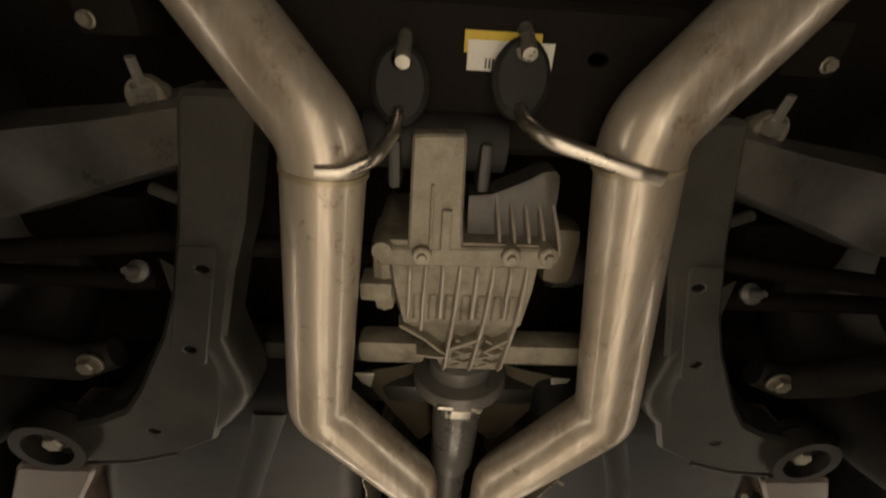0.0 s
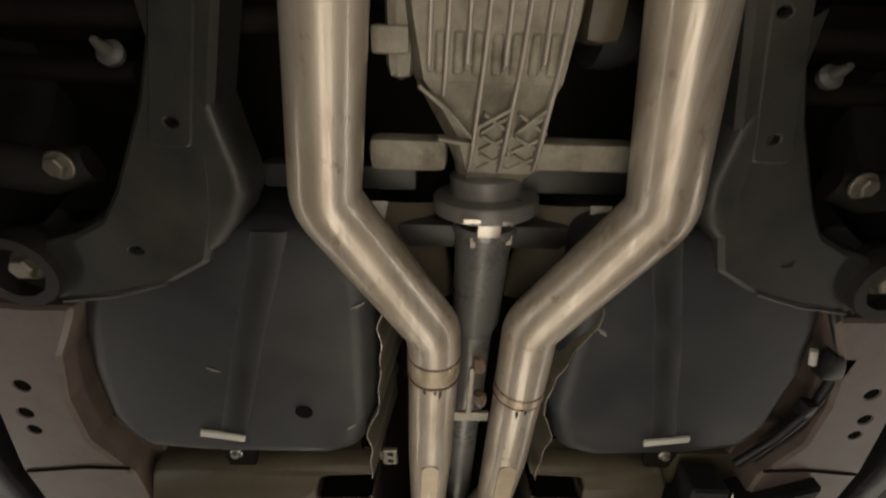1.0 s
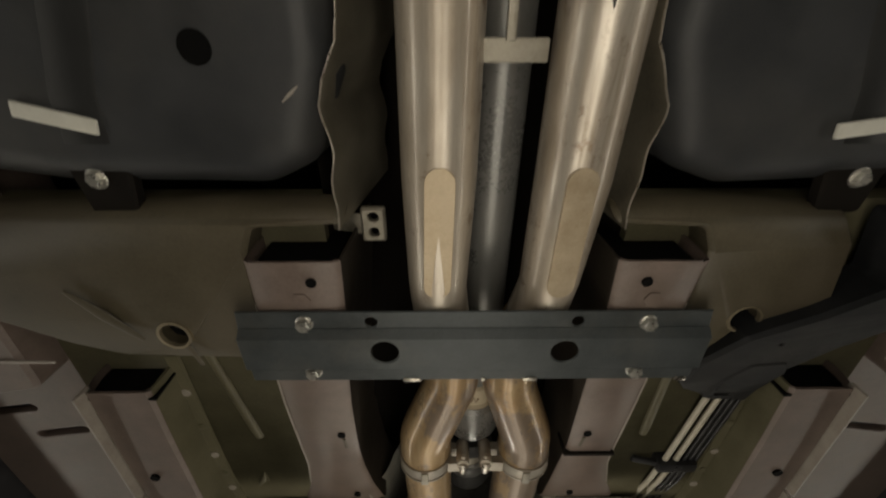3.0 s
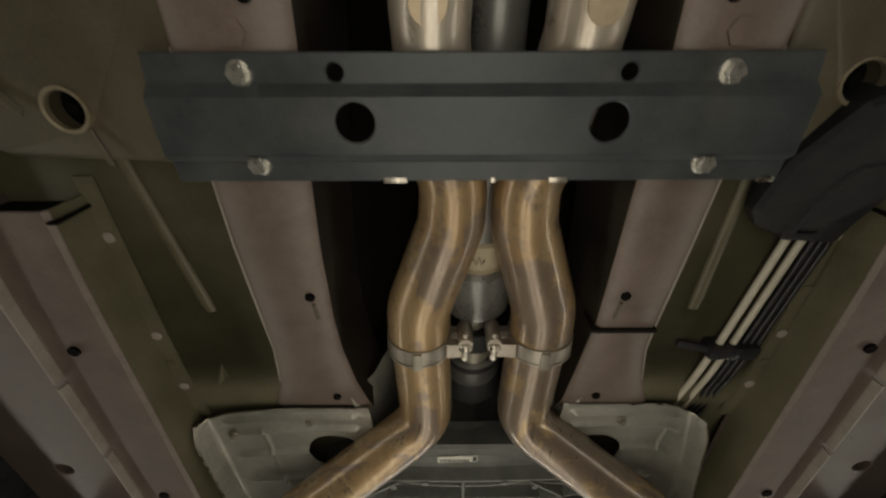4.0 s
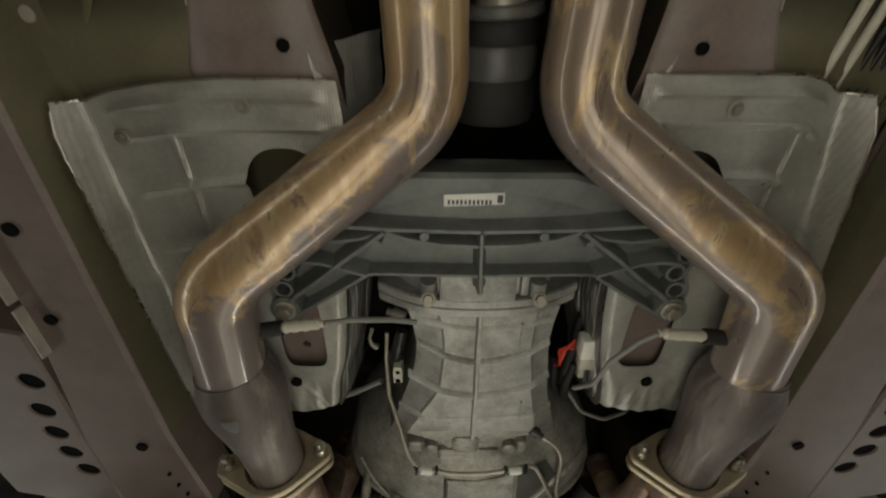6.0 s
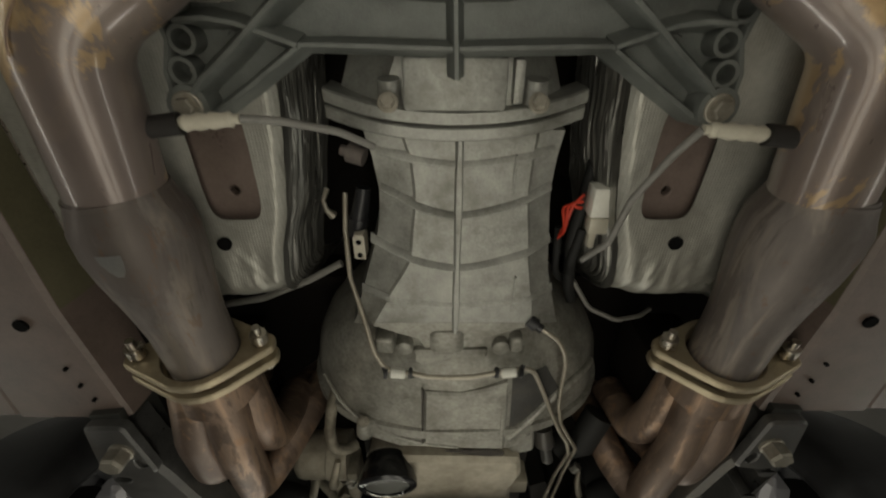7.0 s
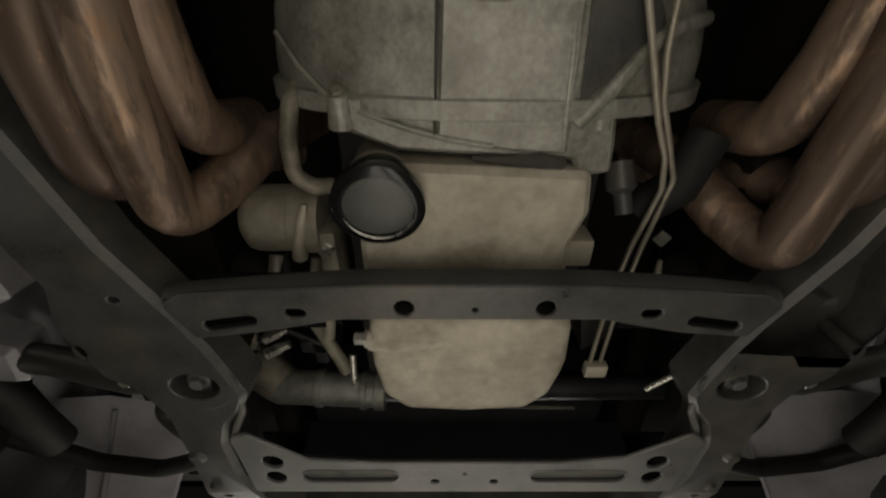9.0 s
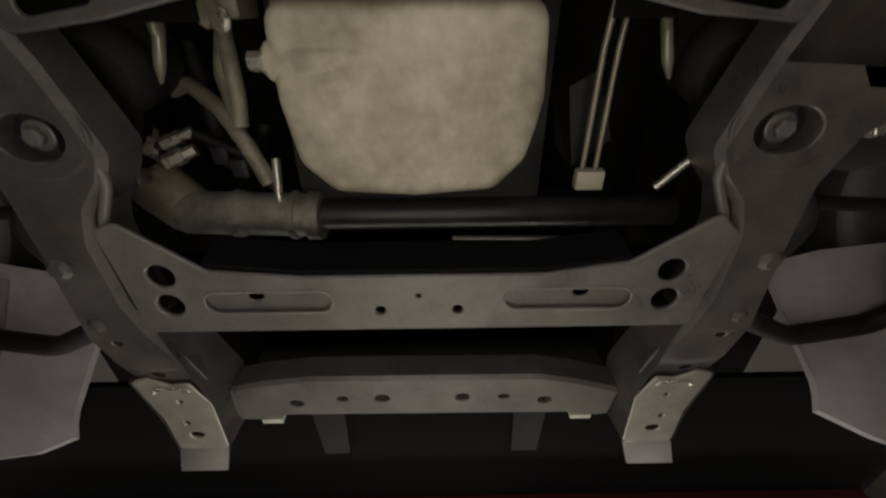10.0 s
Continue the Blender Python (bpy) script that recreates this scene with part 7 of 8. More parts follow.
loft(bm, [[(-0.138 + k, y, 1.720 + k), (-0.122 - k, y, 1.720 + k), (-0.122, y, 1.75), (-0.138, y, 1.75)] for y, k in ((3.248, 0.002), (3.252, 0), (3.284, 0), (3.288, 0.003))])
conn = part("connector_body", bm, IVORY, stud)
for y in (3.258, 3.279):
    bm = bmesh.new()
    spin(bm, (-0.130, y, 1.7185), (-0.130, y, 1.73), [(0, 0.004), (1, 0.004)], 10)
    part("pin_hole", bm, HOLEBLACK, conn)


# ---- exhaust headers ----
def header(s):
    t = thing("exhaust_header", (s * 0.38, 3.6, 1.64), "scorched brown four-tube exhaust header with bolted flange", "exhaust header", "exhaust headers")
    c = Vector((-0.340, 3.392, 1.634)) if s < 0 else Vector((0.386, 3.404, 1.637))
    ax = Vector((-0.03 if s < 0 else 0.06, 1.0, 0.14)).normalized()
    rot = ax.to_track_quat("Z", "Y").to_matrix().to_4x4()
    for k, off in enumerate((-0.013, 0.013)):
        bm = bmesh.new()
        b2 = bmesh.new()
        plate(b2, rounded([(-0.094, 0.010)] + [(0.061 * math.cos(radians(a)), 0.061 * math.sin(radians(a))) for a in range(130, 40, -15)] + [(0.094, 0.010), (0.094, -0.010)] + [(0.061 * math.cos(radians(a)), 0.061 * math.sin(radians(a))) for a in range(-50, -140, -15)] + [(-0.094, -0.010)], 0.012, 3), -0.005, 0.005, [circle(0, 0, 0.049, 28)], 0.002)
        turn = Matrix.Rotation(radians(10 * s), 4, "Z")
        b2.transform(Matrix.Translation(c + ax * off) @ rot @ turn)
        merge(bm, b2)
        part("flange_plate", bm, FLANGE, t, "thick yellowed steel flange")
    for k in (-1, 1):
        p = c + (rot @ Matrix.Rotation(radians(10 * s), 4, "Z") @ Vector((0.076 * k, 0, 0)))
        bm = bmesh.new()
        spin(bm, p - ax * 0.05, p + ax * 0.03, [(0, 0.0055), (0.15, 0.0055), (0.16, 0.0112), (0.36, 0.0112), (0.38, 0.0055), (0.85, 0.0055), (0.86, 0.011), (1, 0.011)], 12)
        part("flange_bolt", bm, CLAMPSTEEL, t, "bright stud and nut")
    bm = bmesh.new()
    spin(bm, c + ax * 0.01, c + ax * 0.07, [(0, 0.047), (0.4, 0.052), (1, 0.056)], 30)
    part("collector", bm, HEADER, t)
    x = 1 if s > 0 else -1
    if s < 0:
        tubes = ([(-0.330, 3.42, 1.625), (-0.340, 3.58, 1.625), (-0.346, 3.728, 1.642), (-0.318, 3.715, 1.70), (-0.28, 3.68, 1.78), (-0.25, 3.68, 1.92)],
                 [(-0.366, 3.42, 1.627), (-0.398, 3.56, 1.628), (-0.410, 3.678, 1.645), (-0.40, 3.70, 1.72), (-0.36, 3.72, 1.83), (-0.3, 3.74, 1.93)],
                 [(-0.325, 3.43, 1.662), (-0.315, 3.56, 1.665), (-0.312, 3.640, 1.682), (-0.308, 3.658, 1.80)],
                 [(-0.362, 3.43, 1.668), (-0.375, 3.53, 1.70), (-0.38, 3.60, 1.80)])
    else:
        tubes = ([(0.376, 3.43, 1.628), (0.376, 3.60, 1.626), (0.366, 3.775, 1.640), (0.335, 3.755, 1.70), (0.30, 3.71, 1.78), (0.26, 3.70, 1.92)],
                 [(0.412, 3.43, 1.630), (0.426, 3.57, 1.628), (0.412, 3.69, 1.640), (0.395, 3.71, 1.72), (0.36, 3.74, 1.83), (0.3, 3.76, 1.93)],
                 [(0.370, 3.44, 1.664), (0.354, 3.56, 1.668), (0.345, 3.64, 1.69), (0.338, 3.658, 1.80)],
                 [(0.408, 3.44, 1.670), (0.416, 3.53, 1.705), (0.41, 3.60, 1.80)])
    for pts in tubes:
        bm = bmesh.new()
        tube(bm, pts, 0.0315, 20, 0.055)
        part("primary_tube", bm, HEADER, t)


for side in (-1, 1):
    header(side)


# ---- engine ----
engine = thing("engine", (0, 3.85, 1.66), "dusty aluminium engine with deep cast oil sump", "engine")
bm = bmesh.new()
box(bm, -0.17, 0.17, 3.625, 4.12, 1.72, 2.0, 0.02)
part("engine_block", bm, DARKSTEEL, engine, "dark engine block")
bm = bmesh.new()
plate(bm, rounded([(-0.138, 3.672), (-0.10, 3.668), (0.132, 3.678), (0.138, 3.73), (0.122, 3.775), (0.128, 3.90), (-0.135, 3.90), (-0.14, 3.80)], 0.012), 1.656, 1.74, (), 0.008)
part("shallow_sump", bm, SUMP, engine)
bm = bmesh.new()
pillow(bm, rounded([(-0.132, 3.850), (0.130, 3.850), (0.134, 3.935), (0.130, 3.960), (0.120, 4.000), (0.088, 4.034), (0.0, 4.041), (-0.088, 4.035), (-0.122, 4.002), (-0.132, 3.94)], 0.026, 5), 1.612, 1.75, 0.014, 4)
part("deep_sump", bm, SUMP, engine)
bm = bmesh.new()
spin(bm, (-0.155, 3.902, 1.628), (-0.128, 3.902, 1.628), [(0, 0.009), (0.5, 0.009), (0.52, 0.013), (1, 0.013)], 6)
part("drain_plug", bm, ZINC, engine, "bright drain plug")
bm = bmesh.new()
tube(bm, [(-0.134, 3.902, 1.626), (-0.10, 3.901, 1.619), (-0.06, 3.898, 1.617), (-0.022, 3.896, 1.6155)], [0.018, 0.016, 0.011, 0.003], 14, squash=0.7)
tube(bm, [(-0.11, 3.915, 1.619), (-0.075, 3.922, 1.617), (-0.045, 3.918, 1.6155)], [0.006, 0.010, 0.004], 12, squash=0.7)
part("drain_boss", bm, SUMP, engine)
bm = bmesh.new()
box(bm, 0.108, 0.16, 3.775, 3.815, 1.672, 1.72, 0.006)
part("sump_ear", bm, SUMP, engine)
# Dark block that fills the gap between bell housing and sump.
bm = bmesh.new()
box(bm, -0.10, 0.135, 3.645, 3.672, 1.70, 1.76, 0.004)
part("dark_gap_block", bm, RUBBER, engine)

GLOSSBLACK = mat("glossy_black_enamel", (0.006, 0.006, 0.007), (0.010, 0.010, 0.011), 0.14, 0.0, 20, 300, 0.02)
CAPSTEEL = mat("dull_grey_cap", (0.085, 0.088, 0.08), (0.125, 0.13, 0.12), 0.38, 0.2, 14, 300, 0.03)
filt = thing("oil_filter", (-0.115, 3.715, 1.655), "black spin-on oil filter with a grey end cap", "oil filter")
axis = Vector((0.04, 0.20, -1.0)).normalized()
c = Vector((-0.109, 3.708, 1.630))
bm = bmesh.new()
spin(bm, c - axis * 0.052, c + axis * 0.004, [(0, 0.036), (0.1, 0.041), (0.4, 0.045), (0.72, 0.0525), (0.93, 0.053), (0.99, 0.048), (1.0, 0.042), (0.93, 0.0405)], 40)
part("canister", bm, GLOSSBLACK, filt)
bm = bmesh.new()
spin(bm, c - axis * 0.002, c + axis * 0.006, [(0, 0.0405), (0.2, 0.040), (0.4, 0.036), (0.5, 0.014)], 40)
part("end_cap", bm, CAPSTEEL, filt, "domed grey end cap")
bm = bmesh.new()
spin(bm, c - axis * 0.11, c - axis * 0.052, [(0, 0.036), (0.6, 0.034), (0.8, 0.036), (1, 0.041)], 30)
part("filter_neck", bm, CAST, filt)
# Bright arc on one half only: the cap's glint built as metal.
bm = bmesh.new()
side_u = Vector((1, 0, 0))
side_w = axis.cross(side_u).normalized()
side_w = side_w if side_w.y > 0 else -side_w
tube(bm, [c + axis * 0.0045 + (side_u * math.cos(a) + side_w * math.sin(a)) * 0.0405 for a in (radians(12 * i + 18) for i in range(13))], [0.0004 + 0.0012 * math.sin(math.pi * i / 12) for i in range(13)], 8)
part("rim_glint", bm, ZINC, filt, "bright arc painted as the glint on the cap rim")

starter = thing("starter_motor", (-0.25, 3.76, 1.70), "dusty cast starter motor with bolted bracket", "starter motor")
bm = bmesh.new()
spin(bm, (-0.312, 3.775, 1.735), (-0.200, 3.775, 1.735), [(0, 0.020), (0.03, 0.034), (0.10, 0.044), (0.2, 0.047), (0.62, 0.047), (0.64, 0.050), (1, 0.050)], 28)
part("motor_can", bm, CAST, starter)
bm = bmesh.new()
tube(bm, [(-0.213, 3.735, 1.694), (-0.218, 3.755, 1.688), (-0.228, 3.791, 1.686), (-0.231, 3.812, 1.692)], [0.005, 0.0075, 0.008, 0.011], 12)
part("motor_rib", bm, SUMP, starter, "pale cast rib on the motor")
bm = bmesh.new()
box(bm, -0.205, -0.180, 3.775, 3.868, 1.690, 1.75, 0.006)
bar(bm, (-0.205, 3.845, 1.70), (-0.225, 3.872, 1.70), 0.018, 0.022)
part("bracket", bm, CAST, starter)
bm = bmesh.new()
tube(bm, [(-0.275, 3.825, 1.715), (-0.279, 3.850, 1.70), (-0.283, 3.882, 1.70)], [0.010, 0.008, 0.004], 8, squash=0.5)
part("terminal_tab", bm, DULLBOLT, starter)
for p in ((-0.201, 3.868, 1.688), (-0.193, 3.800, 1.688)):
    bolt(starter, p, 0.008, ZINC)
bm = bmesh.new()
tube(bm, [(-0.212, 3.60, 1.76), (-0.216, 3.612, 1.722), (-0.222, 3.66, 1.705), (-0.220, 3.70, 1.70), (-0.198, 3.716, 1.705), (-0.18, 3.72, 1.72)], 0.0105, 14, 0.025)
part("coolant_elbow", bm, CAST, starter, "bent aluminium coolant pipe")
clutter = thing("engine_lines", (-0.27, 3.95, 1.75), "pipes and hoses beside the engine sump", "hoses")
for (pts, r, m_) in (([(-0.345, 3.955, 1.80), (-0.315, 3.945, 1.79), (-0.26, 3.97, 1.75), (-0.225, 4.005, 1.72), (-0.20, 4.06, 1.71)], 0.011, CAST),
                     ([(-0.225, 3.88, 1.74), (-0.218, 3.95, 1.72), (-0.222, 3.985, 1.715)], 0.010, CAST),
                     ([(-0.24, 3.87, 1.78), (-0.25, 3.93, 1.76), (-0.232, 3.985, 1.735)], 0.010, CAST),
                     ([(-0.36, 4.02, 1.74), (-0.31, 4.0, 1.75), (-0.24, 4.03, 1.74), (-0.2, 4.07, 1.72)], 0.006, PLASTIC),
                     ([(-0.29, 4.02, 1.76), (-0.26, 4.05, 1.74), (-0.23, 4.04, 1.76), (-0.22, 4.0, 1.78)], 0.008, RUBBER),
                     ([(-0.32, 3.90, 1.83), (-0.30, 3.97, 1.80), (-0.30, 4.02, 1.80)], 0.012, RUBBER),
                     ([(-0.19, 4.03, 1.72), (-0.188, 4.07, 1.70), (-0.19, 4.10, 1.70)], 0.006, ZINC)):
    bm = bmesh.new()
    tube(bm, pts, r, 12, 0.03)
    part("pipe", bm, m_, clutter)
for (x, y, z) in ((-0.272, 4.03, 1.745), (-0.245, 4.045, 1.735), (-0.225, 4.02, 1.74)):
    bm = bmesh.new()
    box(bm, x - 0.011, x + 0.011, y - 0.013, y + 0.013, z - 0.01, z + 0.03, 0.004)
    part("plug", bm, PLASTIC, clutter)
side_gear = thing("engine_mount", (0.27, 3.9, 1.78), "dark engine mount and bracket behind the header", "engine mount")
bm = bmesh.new()
tube(bm, [(0.30, 3.66, 1.74), (0.27, 3.72, 1.72), (0.24, 3.76, 1.74)], 0.028, 14)
part("dark_hose", bm, RUBBER, side_gear)
bm = bmesh.new()
loft(bm, [[(0.20, 3.95, z), (0.235, 3.93, z), (0.27, 4.02, z), (0.22, 4.06, z)] for z in (1.76, 1.90)])
part("bracket", bm, DARKSTEEL, side_gear)
bm = bmesh.new()
spin(bm, (0.19, 3.69, 1.73), (0.20, 3.75, 1.70), [(0, 0.018), (0.5, 0.02), (0.6, 0.012), (1, 0.012)], 12)
part("pipe_union", bm, GREYSTEEL, side_gear)
bm = bmesh.new()
tube(bm, [(0.262, 3.80, 1.71), (0.272, 3.785, 1.71)], 0.009, 6)
part("nut", bm, ZINC, side_gear)
for s in (-1, 1):
    # black rubber mount body with a pale curved shell edge
    cx = 0.365 if s < 0 else 0.375
    bm = bmesh.new()
    spin(bm, (s * cx, 3.905, 1.79), (s * cx, 3.925, 1.695), [(0, 0.055), (0.3, 0.058), (0.5, 0.05), (0.6, 0.056), (0.85, 0.054), (1, 0.040)], 32)
    part("rubber_mount", bm, RUBBER, side_gear, "black ribbed rubber mount")
    bm = bmesh.new()
    tube(bm, [(s * 0.292, 3.845, 1.735), (s * 0.290, 3.875, 1.725), (s * 0.300, 3.915, 1.72), (s * 0.312, 3.935, 1.73)], [0.004, 0.007, 0.007, 0.003], 10)
    part("shell_edge", bm, PIPESTEEL, side_gear, "pale curved edge of the mount shell")
rodt = thing("sway_bar_link", (0.32, 4.02, 1.67), "bright thin steel link rod", "link rod")
bm = bmesh.new()
tube(bm, [(0.298, 4.055, 1.668), (0.345, 3.998, 1.662), (0.37, 3.97, 1.665)], 0.005, 10, 0.01)
part("rod", bm, ZINC, rodt)

# ---- steering rack ----
rack = thing("steering_rack", (0, 4.09, 1.70), "cast steering rack with black tube and hydraulic unions", "steering rack")
bm = bmesh.new()
spin(bm, (-0.335, 4.102, 1.712), (-0.136, 4.108, 1.708), [(0, 0.026), (0.05, 0.030), (0.38, 0.030), (0.39, 0.033), (0.44, 0.033), (0.45, 0.030), (0.78, 0.030), (0.79, 0.034), (0.83, 0.034), (0.84, 0.030), (0.9, 0.030), (0.91, 0.034), (1, 0.034)], 30)
part("rack_housing", bm, CASTGREY, rack)
bm = bmesh.new()
tube(bm, [(-0.14, 4.108, 1.712), (0.36, 4.112, 1.72)], 0.022, 20)
part("rack_tube", bm, PLASTIC, rack, "black rack tube")
bm = bmesh.new()
tube(bm, [(-0.322, 4.10, 1.715), (-0.365, 4.075, 1.735), (-0.41, 4.06, 1.76)], [0.034, 0.038, 0.03], 18)
part("pinion_housing", bm, CAST, rack)
for (a, b, r) in (((-0.37, 4.03, 1.73), (-0.37, 4.0, 1.76), 0.018), ((-0.34, 4.035, 1.725), (-0.30, 4.02, 1.735), 0.011), ((-0.345, 4.015, 1.74), (-0.305, 4.0, 1.75), 0.010), ((-0.395, 4.065, 1.715), (-0.35, 4.048, 1.71), 0.012)):
    bm = bmesh.new()
    spin(bm, a, b, [(0, r), (0.6, r), (0.62, r * 0.75), (1, r * 0.75)], 6)
    part("union", bm, ZINC, rack, "bright hydraulic union")

# ---- front subframe ----
cradle = thing("front_subframe", (0, 3.95, 1.60), "dark grey pressed steel front subframe with holes and slots", "subframe")


GALV = mat("dull_galvanised_steel", (0.38, 0.37, 0.335), (0.54, 0.53, 0.48), 0.4, 0.5, 30, 300, 0.1, (0.28, 0.26, 0.22), 0.4)


def cradle_side(s):
    out = [(0.522, 3.50), (0.480, 3.505), (0.470, 3.575), (0.450, 3.620), (0.412, 3.745), (0.385, 3.800), (0.360, 3.850), (0.340, 3.900), (0.322, 3.950), (0.310, 3.985), (0.325, 4.018), (0.350, 4.045), (0.362, 4.085), (0.360, 4.170), (0.348, 4.215), (0.330, 4.290), (0.324, 4.352), (0.414, 4.352), (0.434, 4.284), (0.438, 4.220), (0.432, 4.100), (0.436, 4.025),
           (0.460, 3.975), (0.495, 3.952), (0.512, 3.908), (0.524, 3.862), (0.505, 3.800), (0.522, 3.745), (0.540, 3.700), (0.548, 3.625), (0.530, 3.575)]
    out = mir(out, s)
    zf = lambda x, y: 1.602 - 0.013 * min(1, max(0, (y - 3.9) / 0.2)) + 0.04 * max(0, (y - 4.22) / 0.22)
    bm = bmesh.new()
    plate(bm, rounded(out, 0.02), zf, lambda x, y: 1.66 + 0.03 * max(0, (y - 4.22) / 0.22),
          [circle(s * 0.522, 3.701, 0.012, ry=0.007), circle(s * 0.426, 3.817, 0.0075, ry=0.005), circle(s * 0.376, 3.966, 0.034, 24, 0.024), circle(s * 0.526, 3.632, 0.014, ry=0.008), circle(s * 0.505, 3.903, 0.007, ry=0.011), circle(s * 0.40, 4.235, 0.007, ry=0.005), circle(s * 0.385, 4.312, 0.010, ry=0.006)], 0.008)
    rail = part("side_rail", bm, GREYSTEEL, cradle)
    bm = bmesh.new()
    tube(bm, [(s * (0.376 + 0.056 * math.cos(a)), 3.962 + 0.046 * math.sin(a), 1.601 - 0.0022 * math.sin(a)) for a in (radians(-20 + 10 * i) for i in range(23))], [0.0005 + 0.0038 * math.sin(math.pi * i / 22) ** 0.5 for i in range(23)], 8)
    part("raised_rim", bm, GREYSTEEL, rail, "rim of the pressed dish round the bush")
    bm = bmesh.new()
    loft(bm, [[(s * 0.376 + dx, 3.966 + dy, z) for dx in (-0.012, 0.012) for dy in ((-0.03, 0.03) if dx < 0 else (0.03, -0.03))] for z in (1.612, 1.625)])
    part("bush_bridge", bm, BLACKSTEEL, rail)
    bolt(cradle, (s * 0.376, 3.966, 1.612), 0.0105, LIGHTSTEEL, label="dull mounting bolt in the bush", washer=1.5)
    bm = bmesh.new()
    spin(bm, (s * 0.376, 3.966, 1.622), (s * 0.376, 3.966, 1.717), [(0, 0.036), (1, 0.036)], 20)
    part("mount_bush", bm, RUBBER, rail)
    # rear mounting arm and pale bolt
    bm = bmesh.new()
    loft(bm, [[(s * x, y, z) for x, y in ((0.48, 3.48), (0.525, 3.485), (0.53, 3.59), (0.48, 3.60))] for z in (1.612, 1.68)])
    part("rear_mount", bm, BLACKSTEEL, cradle)
    bm = bmesh.new()
    plate(bm, rounded(mir([(0.470, 3.492), (0.528, 3.492), (0.538, 3.56), (0.544, 3.605), (0.500, 3.612), (0.456, 3.604)], s), 0.012), 1.5955, 1.612, [circle(s * 0.474, 3.578, 0.009, ry=0.013)], 0.004)
    part("mount_bracket", bm, GREYSTEEL, cradle)
    bolt(cradle, (s * 0.490, 3.545, 1.5955), 0.0170, DULLBOLT, label="large pale mounting bolt", height=1.3, washer=1.05)
    # Pale tube paints the soft highlight along the rail's side wall.
    bm = bmesh.new()
    tube(bm, mir([(0.330, 3.965, 1.604), (0.323, 4.015, 1.601), (0.342, 4.055, 1.598), (0.354, 4.09, 1.597)], s), 0.0055, 12, 0.03)
    part("edge_highlight", bm, LIGHTSTEEL, rail, "pale tube painted as the highlight on the rail edge")
    # galvanised end bracket, folded upwards at its front, with worn edges
    bm = bmesh.new()
    plate(bm, rounded(mir([(0.342, 4.325), (0.322, 4.372), (0.327, 4.482), (0.408, 4.482), (0.407, 4.406), (0.425, 4.319), (0.40, 4.312), (0.372, 4.328)], s), 0.008), 1.600, 1.604, [circle(s * 0.368, 4.365, 0.004), circle(s * 0.368, 4.446, 0.012, ry=0.008), circle(s * 0.374, 4.415, 0.0045)], 0.0015)
    brk = part("end_bracket", bm, GALV, cradle, "bright galvanised end bracket")
    bm = bmesh.new()
    loft(bm, [[(s * x0, y, z), (s * x1, y, z), (s * x1, y + 0.002, z + 0.004), (s * x0, y + 0.002, z + 0.004)] for x0, x1, y, z in ((0.327, 0.408, 4.480, 1.600), (0.329, 0.410, 4.486, 1.601), (0.345, 0.427, 4.53, 1.606), (0.362, 0.445, 4.572, 1.615))])
    part("folded_tongue", bm, GREYSTEEL, brk, "grey folded tongue of the bracket")
    bm = bmesh.new()
    loft(bm, [[(s * 0.424, 4.318, 1.598), (s * 0.408, 4.406, 1.598), (s * 0.409, 4.484, 1.599)], [(s * 0.426, 4.318, 1.64), (s * 0.410, 4.406, 1.64), (s * 0.411, 4.484, 1.64)]], False, False)
    part("bracket_side", bm, GREYSTEEL, brk)
    bm = bmesh.new()
    tube(bm, mir([(0.345, 4.342, 1.5995), (0.352, 4.335, 1.5985), (0.392, 4.335, 1.5985), (0.398, 4.342, 1.5995)], s), 0.0022, 8, 0.005)
    part("worn_rim", bm, ZINC, brk, "bright worn pressed rim")
    bm = bmesh.new()
    loft(bm, [[(s * 0.342, 4.22, 1.592), (s * 0.330, 4.33, 1.600), (s * 0.322, 4.372, 1.602), (s * 0.327, 4.482, 1.603)], [(s * 0.338, 4.22, 1.66), (s * 0.318, 4.33, 1.68), (s * 0.312, 4.372, 1.69), (s * 0.320, 4.482, 1.69)]], False, False)
    part("inner_wall", bm, GREYSTEEL, cradle, "inner wall of the rail end")
    for (x, y, r) in ((0.414, 4.115, 0.014), (0.41, 4.20, 0.010)):
        bm = bmesh.new()
        spin(bm, (s * x, y, 1.583), (s * x, y, 1.60), [(0, r * 0.6), (0.3, r), (1, r * 1.3)], 14)
        part("weld_stud", bm, GREYSTEEL, rail)


for side in (-1, 1):
    cradle_side(side)
# Darker grey than the front crossmember: weaker light is in the colour.
bm = bmesh.new()
out = [(-0.372, 3.822), (-0.345, 3.806), (-0.27, 3.800), (-0.13, 3.792), (0.13, 3.792), (0.27, 3.800), (0.345, 3.806), (0.372, 3.822), (0.345, 3.872), (0.26, 3.865), (0.16, 3.844), (-0.16, 3.844), (-0.26, 3.865), (-0.345, 3.876)]
plate(bm, rounded(out, 0.008), 1.599, 1.604, [circle(-0.083, 3.826, 0.012), circle(0.087, 3.826, 0.012), slot(-0.214, 3.834, 0.026, 0.014, 0), slot(0.216, 3.834, 0.026, 0.014, 0), slot(-0.296, 3.850, 0.068, 0.017, -9), slot(0.297, 3.850, 0.068, 0.017, 9), circle(0.002, 3.828, 0.0035)], 0.002)
part("rear_crossmember", bm, GREYSTEEL, cradle)
bm = bmesh.new()
rows = []
